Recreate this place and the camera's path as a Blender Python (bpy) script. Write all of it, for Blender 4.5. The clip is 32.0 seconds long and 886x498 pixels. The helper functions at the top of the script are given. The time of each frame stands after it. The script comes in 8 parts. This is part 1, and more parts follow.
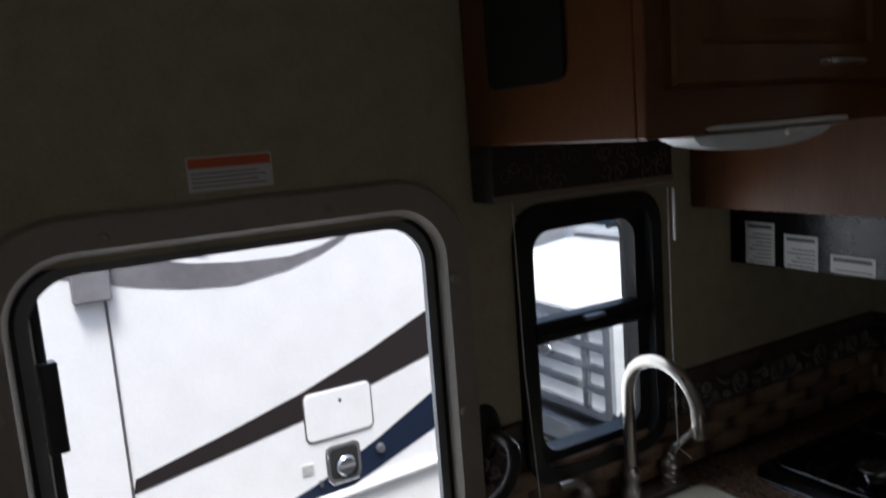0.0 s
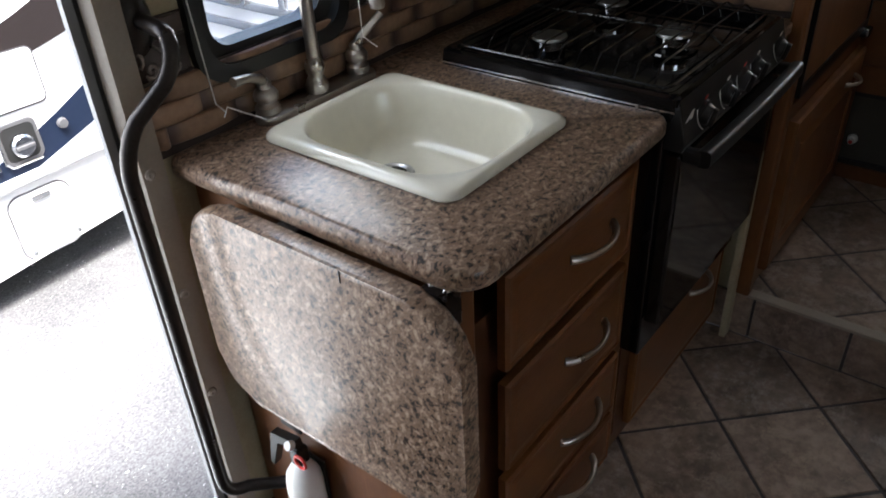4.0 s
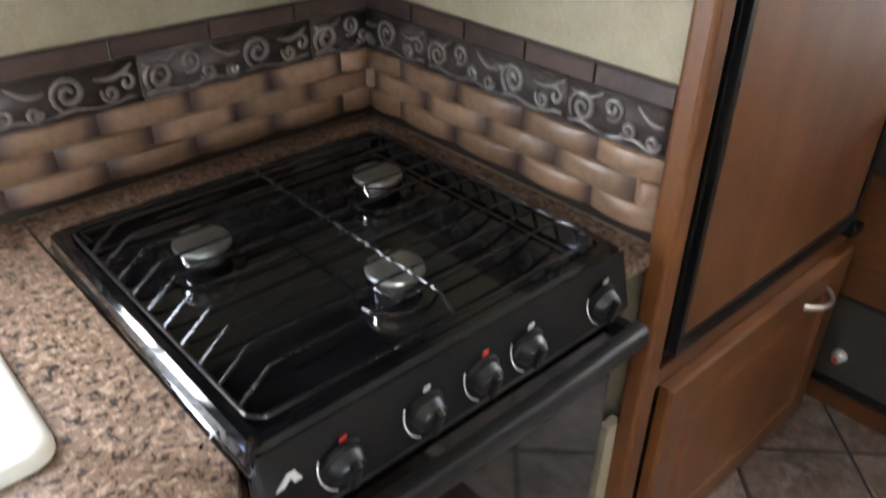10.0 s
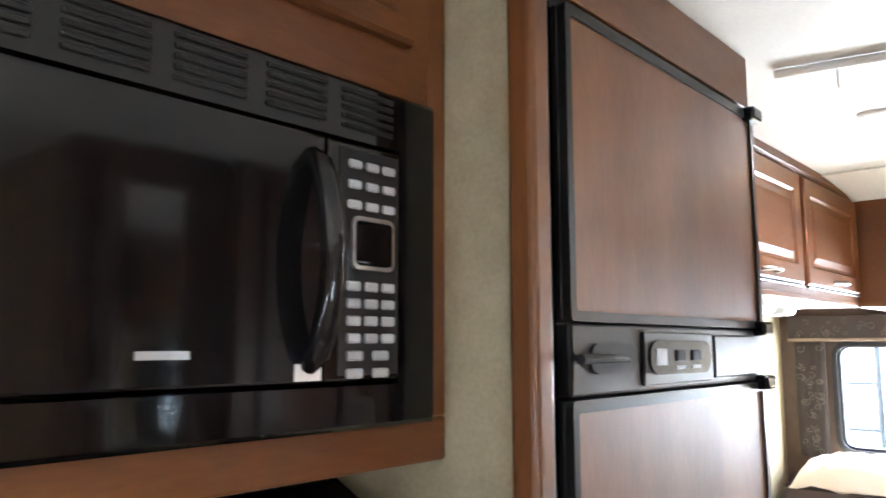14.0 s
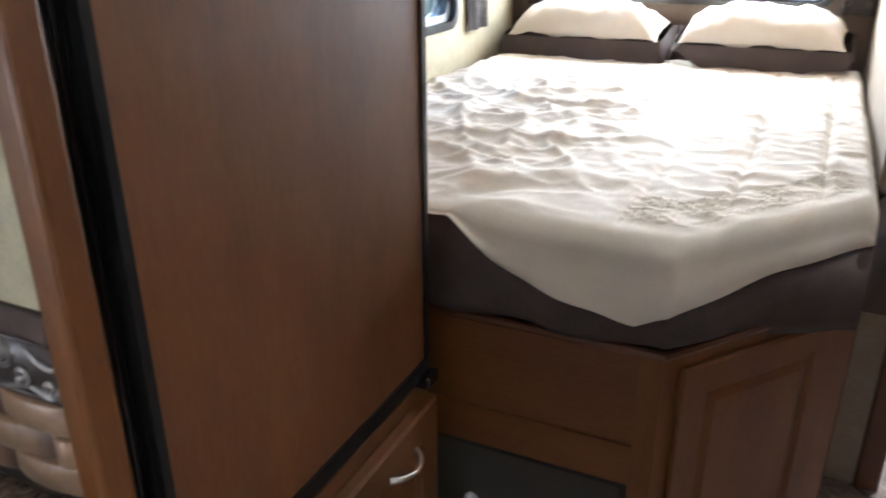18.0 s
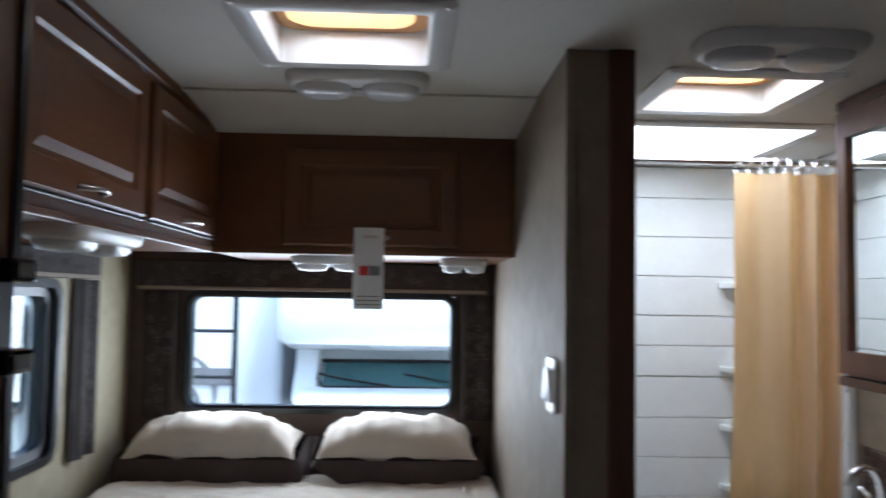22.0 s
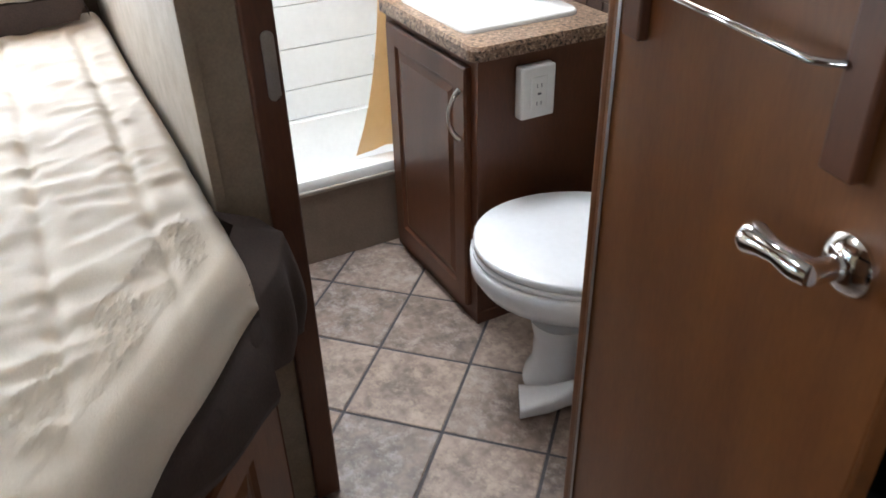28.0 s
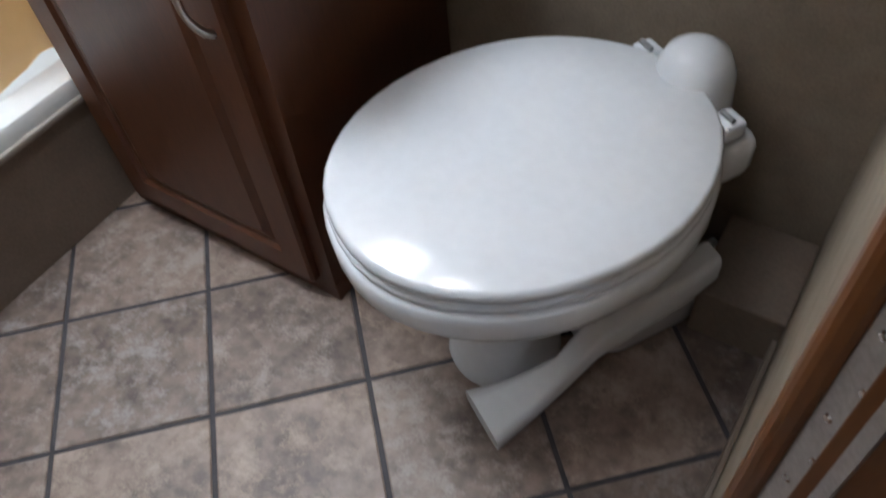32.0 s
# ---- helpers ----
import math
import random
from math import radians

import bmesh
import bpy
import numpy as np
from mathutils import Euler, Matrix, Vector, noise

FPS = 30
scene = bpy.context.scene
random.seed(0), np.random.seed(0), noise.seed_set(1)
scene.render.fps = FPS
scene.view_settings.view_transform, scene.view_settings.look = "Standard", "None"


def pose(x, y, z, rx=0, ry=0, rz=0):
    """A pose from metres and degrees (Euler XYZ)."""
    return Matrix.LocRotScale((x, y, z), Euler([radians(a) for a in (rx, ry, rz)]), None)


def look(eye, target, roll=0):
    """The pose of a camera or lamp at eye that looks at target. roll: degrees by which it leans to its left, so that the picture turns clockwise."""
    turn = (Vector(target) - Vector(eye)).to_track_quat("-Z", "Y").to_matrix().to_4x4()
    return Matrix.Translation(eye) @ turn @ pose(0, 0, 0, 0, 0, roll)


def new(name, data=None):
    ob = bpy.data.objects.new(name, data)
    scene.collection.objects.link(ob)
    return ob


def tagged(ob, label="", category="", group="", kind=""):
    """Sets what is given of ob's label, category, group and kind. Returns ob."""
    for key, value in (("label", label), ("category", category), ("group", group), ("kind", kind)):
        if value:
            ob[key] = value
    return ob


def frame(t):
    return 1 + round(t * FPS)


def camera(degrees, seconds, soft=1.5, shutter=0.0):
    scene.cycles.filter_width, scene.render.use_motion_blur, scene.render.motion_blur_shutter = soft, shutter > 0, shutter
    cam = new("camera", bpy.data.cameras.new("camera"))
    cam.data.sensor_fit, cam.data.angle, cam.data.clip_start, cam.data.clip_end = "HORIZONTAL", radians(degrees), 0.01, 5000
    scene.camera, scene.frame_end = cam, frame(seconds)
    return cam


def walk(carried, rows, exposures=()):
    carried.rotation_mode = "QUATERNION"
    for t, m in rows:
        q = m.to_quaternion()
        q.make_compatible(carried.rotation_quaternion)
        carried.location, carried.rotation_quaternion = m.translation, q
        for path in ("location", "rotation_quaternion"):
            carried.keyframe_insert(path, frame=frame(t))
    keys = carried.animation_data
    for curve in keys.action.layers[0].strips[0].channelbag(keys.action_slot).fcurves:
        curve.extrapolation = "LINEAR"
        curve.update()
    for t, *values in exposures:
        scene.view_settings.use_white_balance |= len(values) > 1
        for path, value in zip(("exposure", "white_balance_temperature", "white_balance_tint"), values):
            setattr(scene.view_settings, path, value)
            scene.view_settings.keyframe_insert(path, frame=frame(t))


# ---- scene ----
cam = camera(59.7, 32.0, soft=1.6, shutter=0.4)


def at(x, y, z, yaw, pitch, lean):
    """A pose from a place, a heading, a tilt and a lean to the left, in degrees."""
    return pose(x, y, z, 90 + pitch, 0, yaw) @ pose(0, 0, 0, 0, 0, lean)


PATH = [
    (0.00, at(-1.863, -1.086, 1.611, -30.35, -8.72, -4.37)),
    (0.50, at(-1.841, -1.068, 1.592, -33.55, -16.24, -4.96)),
    (1.00, at(-1.824, -1.047, 1.549, -36.67, -22.63, -4.91)),
    (1.50, at(-1.811, -1.035, 1.490, -39.28, -27.99, -4.65)),
    (2.00, at(-1.808, -1.040, 1.439, -41.94, -32.57, -4.74)),
    (2.50, at(-1.806, -1.068, 1.418, -44.23, -36.81, -5.60)),
    (4.50, at(-1.745, -1.053, 1.410, -51.70, -31.05, -2.60)),
    (5.00, at(-1.722, -1.051, 1.413, -51.12, -28.10, -2.42)),
    (5.50, at(-1.699, -1.028, 1.407, -50.92, -25.75, -1.95)),
    (6.00, at(-1.657, -0.967, 1.409, -51.82, -24.66, -1.36)),
    (6.50, at(-1.600, -0.901, 1.414, -53.80, -23.51, -0.38)),
    (7.00, at(-1.500, -0.906, 1.403, -54.16, -25.10, 0.38)),
    (7.50, at(-1.361, -1.000, 1.409, -51.72, -26.02, 0.94)),
    (8.00, at(-1.204, -1.029, 1.385, -50.89, -27.05, -0.54)),
    (8.50, at(-1.098, -0.961, 1.371, -54.71, -28.99, 0.37)),
    (9.00, at(-0.992, -0.962, 1.361, -55.54, -34.65, 2.24)),
    (9.50, at(-0.872, -1.025, 1.350, -49.26, -36.43, 2.27)),
    (10.00, at(-0.795, -1.062, 1.396, -42.67, -31.90, 0.94)),
    (10.50, at(-0.784, -1.067, 1.441, -41.04, -22.92, 0.73)),
    (11.00, at(-0.774, -1.045, 1.452, -41.04, -14.30, -0.78)),
    (11.50, at(-0.775, -1.057, 1.485, -40.37, -7.04, -0.74)),
    (12.00, at(-0.788, -1.054, 1.516, -40.96, 0.29, -0.50)),
    (12.50, at(-0.800, -1.066, 1.539, -41.06, 7.58, 0.42)),
    (13.00, at(-0.795, -1.085, 1.550, -41.22, 9.94, 0.76)),
    (13.50, at(-0.761, -1.115, 1.554, -44.52, 8.18, 0.57)),
    (15.50, at(-0.452, -1.091, 1.511, -56.88, 5.39, -1.03)),
    (16.00, at(-0.406, -1.094, 1.488, -54.71, -2.55, -0.62)),
    (16.50, at(-0.377, -1.098, 1.460, -53.86, -11.33, -0.82)),
    (17.00, at(-0.390, -1.120, 1.409, -55.04, -20.08, -1.35)),
    (17.50, at(-0.399, -1.156, 1.402, -57.15, -24.32, -0.76)),
    (18.00, at(-0.401, -1.179, 1.403, -64.54, -22.90, -0.26)),
    (18.50, at(-0.375, -1.180, 1.430, -72.40, -21.50, 0.40)),
    (19.00, at(-0.330, -1.146, 1.385, -78.00, -16.95, 1.10)),
    (19.50, at(-0.314, -1.131, 1.501, -78.63, -13.80, -1.91)),
    (20.00, at(-0.281, -1.135, 1.529, -78.29, -8.28, -1.36)),
    (20.50, at(-0.251, -1.151, 1.550, -77.13, -3.34, -1.16)),
    (21.00, at(-0.213, -1.165, 1.554, -75.82, 0.52, -0.64)),
    (21.50, at(-0.161, -1.097, 1.558, -80.69, 2.93, 0.05)),
    (22.00, at(-0.131, -1.042, 1.561, -92.16, 3.38, 0.91)),
    (22.50, at(-0.151, -1.031, 1.555, -106.96, 3.12, 2.53)),
    (23.00, at(-0.176, -1.026, 1.562, -120.28, 3.48, 3.08)),
    (23.50, at(-0.159, -1.056, 1.579, -128.65, 4.96, 3.10)),
    (24.00, at(-0.156, -1.064, 1.598, -132.50, 6.97, 2.78)),
    (24.50, at(-0.154, -1.066, 1.575, -132.99, 3.66, 2.01)),
    (25.00, at(-0.201, -1.030, 1.515, -132.95, -5.68, 0.51)),
    (25.50, at(-0.214, -1.008, 1.462, -132.44, -15.63, 0.17)),
    (26.00, at(-0.212, -0.988, 1.424, -129.67, -24.37, -0.16)),
    (26.50, at(-0.178, -0.979, 1.409, -124.07, -24.83, -0.45)),
    (28.50, at(0.357, -1.217, 1.532, -116.60, -34.35, -2.52)),
    (29.00, at(0.449, -1.239, 1.466, -118.70, -35.82, -2.32)),
    (29.50, at(0.649, -1.291, 1.446, -123.30, -41.30, -0.30)),
    (30.00, at(0.814, -1.377, 1.389, -125.40, -45.10, 0.45)),
    (30.50, at(0.925, -1.480, 1.405, -127.20, -48.50, 1.60)),
    (31.00, at(1.029, -1.581, 1.379, -129.61, -52.79, 0.37)),
    (31.50, at(1.085, -1.540, 1.298, -138.20, -46.90, -4.40)),
    (32.00, at(1.096, -1.532, 1.250, -141.99, -51.40, -7.00)),
]
EXPOSURES = [(0, 0.95, 6150, 10), (0.5, 0.86, 5950, 10), (1, 0.8, 5750, 10), (2, 1.2, 5950, 10), (2.5, 1.6, 6100, 10), (4.5, 2.85, 6450, 10), (5, 2.85, 6550, 10), (6, 3.05, 6500, 10), (7, 3.5, 6450, 10), (8, 3.9, 6400, 10), (9, 4.3, 6250, 10), (10, 5.3, 6150, 10), (11, 5.5, 6250, 10), (12, 5.3, 6250, 10), (13, 5.7, 6050, 10), (13.5, 5.65, 6050, 10), (15.5, 4.3, 5900, 10), (16, 3.6, 5800, 10), (16.5, 3.85, 5900, 10), (17.5, 4.5, 6000, 10), (18.2, 4.6, 6000, 10), (19, 3.6, 5900, 10), (20, 2.6, 5650, 10), (21, 2.2, 5500, 10), (22.5, 2.28, 5650, 10), (24, 2.5, 5850, 10), (25, 2.95, 6000, 10), (26, 3.6, 6100, 10), (28.5, 4.1, 6100, 10), (29, 4.05, 6100, 10), (30, 4.2, 6100, 10), (31, 3.75, 6000, 10), (32, 3.6, 5900, 10)]
walk(cam, PATH, EXPOSURES)

# ---- world, sun, large lights ----
world = bpy.data.worlds.new("sky")
scene.world = world
world.use_nodes = True
wn = world.node_tree.nodes
sky = wn.new("ShaderNodeTexSky")
sky.sky_type = 'NISHITA'
sky.sun_disc = False
sky.sun_elevation = radians(67)
sky.sun_rotation = radians(200)
sky.air_density, sky.dust_density = 1.0, 4.0
world.node_tree.links.new(sky.outputs[0], wn["Background"].inputs[0])
wn["Background"].inputs[1].default_value = 0.14

sun = new("sun", bpy.data.lights.new("sun", 'SUN'))
sun.data.energy, sun.data.angle, sun.data.color = 2.6, radians(14), (1.0, 0.97, 0.93)
sun.matrix_world = look((-2.6, -4.4, 12), (0.0, 0.0, 0.0))


def daylight(name, m, w, h, watts):
    """An area lamp in an opening, standing in for the sky's light through it."""
    l = new(name, bpy.data.lights.new(name, 'AREA'))
    l.data.shape, l.data.size, l.data.size_y, l.data.energy = 'RECTANGLE', w, h, watts
    l.data.color = (0.93, 0.97, 1.0)
    l.matrix_world = m
    return l


# ---- materials ----
def mat(name, a, b=None, rough=0.5, metal=0.0, scale=8.0, fine=90.0, amount=0.5, bump=0.0, bump_scale=200.0,
        stretch=(1, 1, 1), detail=4.0, random=0.0, coat=0.0, spec=0.5, rough_var=0.1, sharp=0.0, world=False):
    """A surface of two colours mixed by noise at two scales, with fine relief."""
    m = bpy.data.materials.new(name)
    m.use_nodes = True
    n, l = m.node_tree.nodes, m.node_tree.links
    p = n["Principled BSDF"]
    p.inputs["Metallic"].default_value = metal
    p.inputs["Coat Weight"].default_value = coat
    p.inputs["Coat Roughness"].default_value = 0.08
    p.inputs["Specular IOR Level"].default_value = spec
    b = b or tuple(c * 0.8 for c in a)
    co = n.new("ShaderNodeTexCoord")
    mp = n.new("ShaderNodeMapping")
    mp.inputs["Scale"].default_value = stretch
    l.new(n.new("ShaderNodeNewGeometry").outputs["Position"] if world else co.outputs["Object"], mp.inputs[0])
    t1, t2 = n.new("ShaderNodeTexNoise"), n.new("ShaderNodeTexNoise")
    t1.inputs["Scale"].default_value, t1.inputs["Detail"].default_value = scale, detail
    t2.inputs["Scale"].default_value, t2.inputs["Detail"].default_value = fine, 3.0
    l.new(mp.outputs[0], t1.inputs[0])
    l.new(mp.outputs[0], t2.inputs[0])
    add = n.new("ShaderNodeMix")
    add.inputs[0].default_value = amount
    l.new(t1.outputs[0], add.inputs[2])
    l.new(t2.outputs[0], add.inputs[3])
    ramp = n.new("ShaderNodeValToRGB")
    ramp.color_ramp.elements[0].position, ramp.color_ramp.elements[1].position = 0.36 + sharp * 0.1, 0.64 - sharp * 0.1
    ramp.color_ramp.elements[0].color, ramp.color_ramp.elements[1].color = (*a, 1), (*b, 1)
    l.new(add.outputs[0], ramp.inputs[0])
    out = ramp.outputs[0]
    if random:
        info, hsv, mul = n.new("ShaderNodeObjectInfo"), n.new("ShaderNodeHueSaturation"), n.new("ShaderNodeMapRange")
        mul.inputs["To Min"].default_value, mul.inputs["To Max"].default_value = 1 - random, 1 + random
        l.new(info.outputs["Random"], mul.inputs[0])
        l.new(mul.outputs[0], hsv.inputs["Value"])
        l.new(out, hsv.inputs["Color"])
        out = hsv.outputs[0]
    l.new(out, p.inputs["Base Color"])
    rr = n.new("ShaderNodeMapRange")
    rr.inputs["To Min"].default_value, rr.inputs["To Max"].default_value = max(0.02, rough - rough_var), min(1, rough + rough_var)
    l.new(t1.outputs[0], rr.inputs[0])
    l.new(rr.outputs[0], p.inputs["Roughness"])
    if bump:
        t3, bp = n.new("ShaderNodeTexNoise"), n.new("ShaderNodeBump")
        t3.inputs["Scale"].default_value, t3.inputs["Detail"].default_value = bump_scale, 3.0
        l.new(mp.outputs[0], t3.inputs[0])
        bp.inputs["Strength"].default_value, bp.inputs["Distance"].default_value = bump, 0.002
        l.new(t3.outputs[0], bp.inputs["Height"])
        l.new(bp.outputs[0], p.inputs["Normal"])
    return m


def plain(name, c, rough=0.5, metal=0.0, coat=0.0, spec=0.5):
    """A smooth, nearly even surface with a slight mottling."""
    return mat(name, c, tuple(v * 0.93 for v in c), rough, metal, 6.0, 60.0, 0.4, coat=coat, spec=spec, rough_var=0.04)


def glow(name, c, strength):
    m = bpy.data.materials.new(name)
    m.use_nodes = True
    p = m.node_tree.nodes["Principled BSDF"]
    p.inputs["Base Color"].default_value = (*c, 1)
    p.inputs["Emission Color"].default_value, p.inputs["Emission Strength"].default_value = (*c, 1), strength
    return m


def clear(name, c, rough=0.0, ior=1.45):
    m = bpy.data.materials.new(name)
    m.use_nodes = True
    p = m.node_tree.nodes["Principled BSDF"]
    p.inputs["Base Color"].default_value = (*c, 1)
    p.inputs["Roughness"].default_value, p.inputs["IOR"].default_value, p.inputs["Transmission Weight"].default_value = rough, ior, 1.0
    return m


def granite_mat():
    """Speckled brown laminate: cells of tan, rust, grey and black."""
    m = bpy.data.materials.new("granite_laminate")
    m.use_nodes = True
    n, l = m.node_tree.nodes, m.node_tree.links
    p = n["Principled BSDF"]
    co = n.new("ShaderNodeTexCoord")
    warp, mixv = n.new("ShaderNodeTexNoise"), n.new("ShaderNodeVectorMath")
    warp.inputs["Scale"].default_value, warp.inputs["Detail"].default_value = 60.0, 3.0
    mixv.operation = 'MULTIPLY_ADD'
    mixv.inputs[1].default_value = (0.022, 0.022, 0.022)
    l.new(co.outputs["Object"], warp.inputs[0])
    l.new(warp.outputs["Color"], mixv.inputs[0])
    l.new(co.outputs["Object"], mixv.inputs[2])
    v = n.new("ShaderNodeTexNoise")
    v.inputs["Scale"].default_value, v.inputs["Detail"].default_value, v.inputs["Roughness"].default_value = 102.0, 4.0, 0.66
    l.new(mixv.outputs[0], v.inputs[0])
    r = n.new("ShaderNodeValToRGB")
    e = r.color_ramp.elements
    e[0].position, e[0].color = 0.36, (0.02, 0.014, 0.011, 1)
    e[1].position, e[1].color = 0.66, (0.47, 0.36, 0.265, 1)
    for pos, c in ((0.42, (0.05, 0.037, 0.027, 1)), (0.465, (0.28, 0.17, 0.108, 1)), (0.525, (0.165, 0.118, 0.09, 1)), (0.575, (0.36, 0.24, 0.165, 1))):
        x = e.new(pos)
        x.color = c
    l.new(v.outputs[0], r.inputs[0])
    l.new(r.outputs[0], p.inputs["Base Color"])
    p.inputs["Roughness"].default_value = 0.33
    p.inputs["Coat Weight"].default_value = 0.12
    return m


def wood_mat(name, a, b, rough=0.43, axis=2):
    """Stained veneer: stretched grain along one axis, with pores and slow blotches."""
    st = [7.0, 7.0, 7.0]
    st[axis] = 1.4
    return mat(name, a, b, rough, 0.0, 1.1, 26.0, 0.3, bump=0.06, bump_scale=34.0, stretch=tuple(st), detail=7.0, coat=0.03, rough_var=0.08)


def mirror_mat():
    m = bpy.data.materials.new("mirror_silver")
    m.use_nodes = True
    p = m.node_tree.nodes["Principled BSDF"]
    p.inputs["Base Color"].default_value = (0.86, 0.88, 0.87, 1)
    p.inputs["Metallic"].default_value, p.inputs["Roughness"].default_value = 1.0, 0.01
    return m


WALL = mat("vinyl_wallpaper", (0.42, 0.37, 0.25), (0.34, 0.295, 0.195), 0.62, 0, 22.0, 160.0, 0.5, bump=0.25, bump_scale=260.0)
WALLD = mat("brown_fabric_panel", (0.27, 0.215, 0.155), (0.205, 0.16, 0.115), 0.7, 0, 22.0, 200.0, 0.5, bump=0.2, bump_scale=300.0)
WALLR = mat("dark_brown_wall_fabric", (0.12, 0.088, 0.065), (0.085, 0.06, 0.045), 0.8, 0, 16.0, 200.0, 0.5, bump=0.25, bump_scale=300.0)
CEIL = mat("ceiling_panel", (0.66, 0.64, 0.58), (0.6, 0.58, 0.53), 0.7, 0, 5.0, 120.0, 0.5, bump=0.12, bump_scale=240.0)
WOOD = wood_mat("cherry_wood", (0.172, 0.062, 0.015), (0.105, 0.034, 0.0085))
WOODH = wood_mat("cherry_wood_across", (0.172, 0.062, 0.015), (0.105, 0.034, 0.0085), axis=0)
WOODY = wood_mat("cherry_wood_rail", (0.165, 0.06, 0.015), (0.1, 0.033, 0.0085), axis=1)
WOODD = wood_mat("dark_cherry_wood", (0.112, 0.036, 0.0125), (0.062, 0.02, 0.0075))
GRANITE = granite_mat()
BLACK = mat("black_enamel", (0.006, 0.006, 0.0065), (0.004, 0.004, 0.0045), 0.07, 0, 3.0, 90.0, 0.4, rough_var=0.03)
BLACKP = mat("black_plastic", (0.01, 0.01, 0.0105), (0.007, 0.007, 0.0075), 0.4, 0, 8.0, 220.0, 0.5, bump=0.06, bump_scale=500.0)
IRON = mat("black_wire_iron", (0.012, 0.012, 0.012), (0.018, 0.018, 0.017), 0.2, 0.0, 20.0, 200.0, 0.5)
BRONZE = mat("dark_bronze_rail", (0.035, 0.028, 0.026), (0.02, 0.017, 0.016), 0.3, 0.6, 20.0, 200.0, 0.5)
CREAM = plain("cream_sink", (0.82, 0.79, 0.67), 0.16, coat=0.3)
WHITE = plain("white_plastic", (0.78, 0.78, 0.76), 0.32)
CHINA = plain("white_toilet_plastic", (0.74, 0.75, 0.77), 0.2, coat=0.2)
NICKEL = mat("brushed_nickel", (0.5, 0.47, 0.43), (0.4, 0.37, 0.34), 0.3, 1.0, 20.0, 300.0, 0.5)
CHROME = plain("chrome", (0.8, 0.8, 0.8), 0.08, 1.0)
STEEL = mat("galvanised_steel", (0.55, 0.55, 0.55), (0.42, 0.42, 0.42), 0.35, 1.0, 30.0, 200.0, 0.5)
PANEL = mat("beige_frame_plastic", (0.36, 0.31, 0.26), (0.31, 0.27, 0.225), 0.5, 0, 12.0, 150.0, 0.5, bump=0.08, bump_scale=300.0)
RUBBER = plain("black_rubber", (0.012, 0.012, 0.012), 0.7)
PAPER = plain("white_paper", (0.75, 0.75, 0.73), 0.6)
INK = plain("grey_print", (0.12, 0.12, 0.13), 0.6)
RED = plain("red_print", (0.6, 0.03, 0.02), 0.45)
ORANGE = plain("orange_print", (0.62, 0.12, 0.03), 0.5)
GLASS = clear("window_glass", (0.93, 0.96, 0.96))
LENS = clear("lamp_lens", (0.85, 0.86, 0.86), 0.3)
LENS.node_tree.nodes["Principled BSDF"].inputs["Transmission Weight"].default_value = 0.35
TINTED = clear("grey_tinted_glass", (0.46, 0.57, 0.6))
PALE = clear("pale_tinted_glass", (0.8, 0.93, 0.95))
MIRROR = mirror_mat()


# ---- building blocks ----
def thing(name, at, label, category, group="", kind="", rz=0.0):
    ob = new(name)
    ob.matrix_basis = pose(*at, 0, 0, rz)
    ob.empty_display_size = 0.1
    return tagged(ob, label, category, group, kind)


def part(name, bm, material, parent=None, label="", smooth=None):
    me = bpy.data.meshes.new(name)
    bmesh.ops.recalc_face_normals(bm, faces=bm.faces)
    bm.to_mesh(me)
    bm.free()
    me.materials.append(material)
    if smooth:
        me.shade_smooth()
        me.set_sharp_from_angle(angle=radians(smooth))
    ob = new(name, me)
    ob.parent = parent
    if label:
        ob["label"] = label
    return ob


def box(x0, x1, y0, y1, z0, z1, bevel=0.0, seg=2, bm=None):
    bm = bm or bmesh.new()
    vs = [bm.verts.new((x, y, z)) for z in (z0, z1) for y in (y0, y1) for x in (x0, x1)]
    fs = [bm.faces.new([vs[i] for i in q]) for q in ((0, 2, 3, 1), (4, 5, 7, 6), (0, 1, 5, 4), (2, 6, 7, 3), (0, 4, 6, 2), (1, 3, 7, 5))]
    if bevel:
        es = list({e for f in fs for e in f.edges})
        bmesh.ops.bevel(bm, geom=es, offset=bevel, segments=seg, profile=0.5, affect='EDGES')
    return bm


def prism(points, axis, a, b, bm=None, bevel=0.0, seg=2):
    """A flat outline pushed along an axis from a to b. The outline's two numbers are the other axes in order."""
    bm = bm or bmesh.new()

    def put(p, h):
        q = list(p)
        q.insert(axis, h)
        return bm.verts.new(q)
    lo, hi = [put(p, a) for p in points], [put(p, b) for p in points]
    n = len(points)
    fs = [bm.faces.new(lo[::-1]), bm.faces.new(hi)]
    fs += [bm.faces.new((lo[i], lo[(i + 1) % n], hi[(i + 1) % n], hi[i])) for i in range(n)]
    if bevel:
        es = list({e for f in fs[:2] for e in f.edges})
        bmesh.ops.bevel(bm, geom=es, offset=bevel, segments=seg, profile=0.5, affect='EDGES')
    return bm


def round_rect(x0, x1, y0, y1, r, n=6):
    out = []
    for cx, cy, a0 in ((x1 - r, y1 - r, 0), (x0 + r, y1 - r, 90), (x0 + r, y0 + r, 180), (x1 - r, y0 + r, 270)):
        for i in range(n + 1):
            a = radians(a0 + 90 * i / n)
            out.append((cx + r * math.cos(a), cy + r * math.sin(a)))
    return out


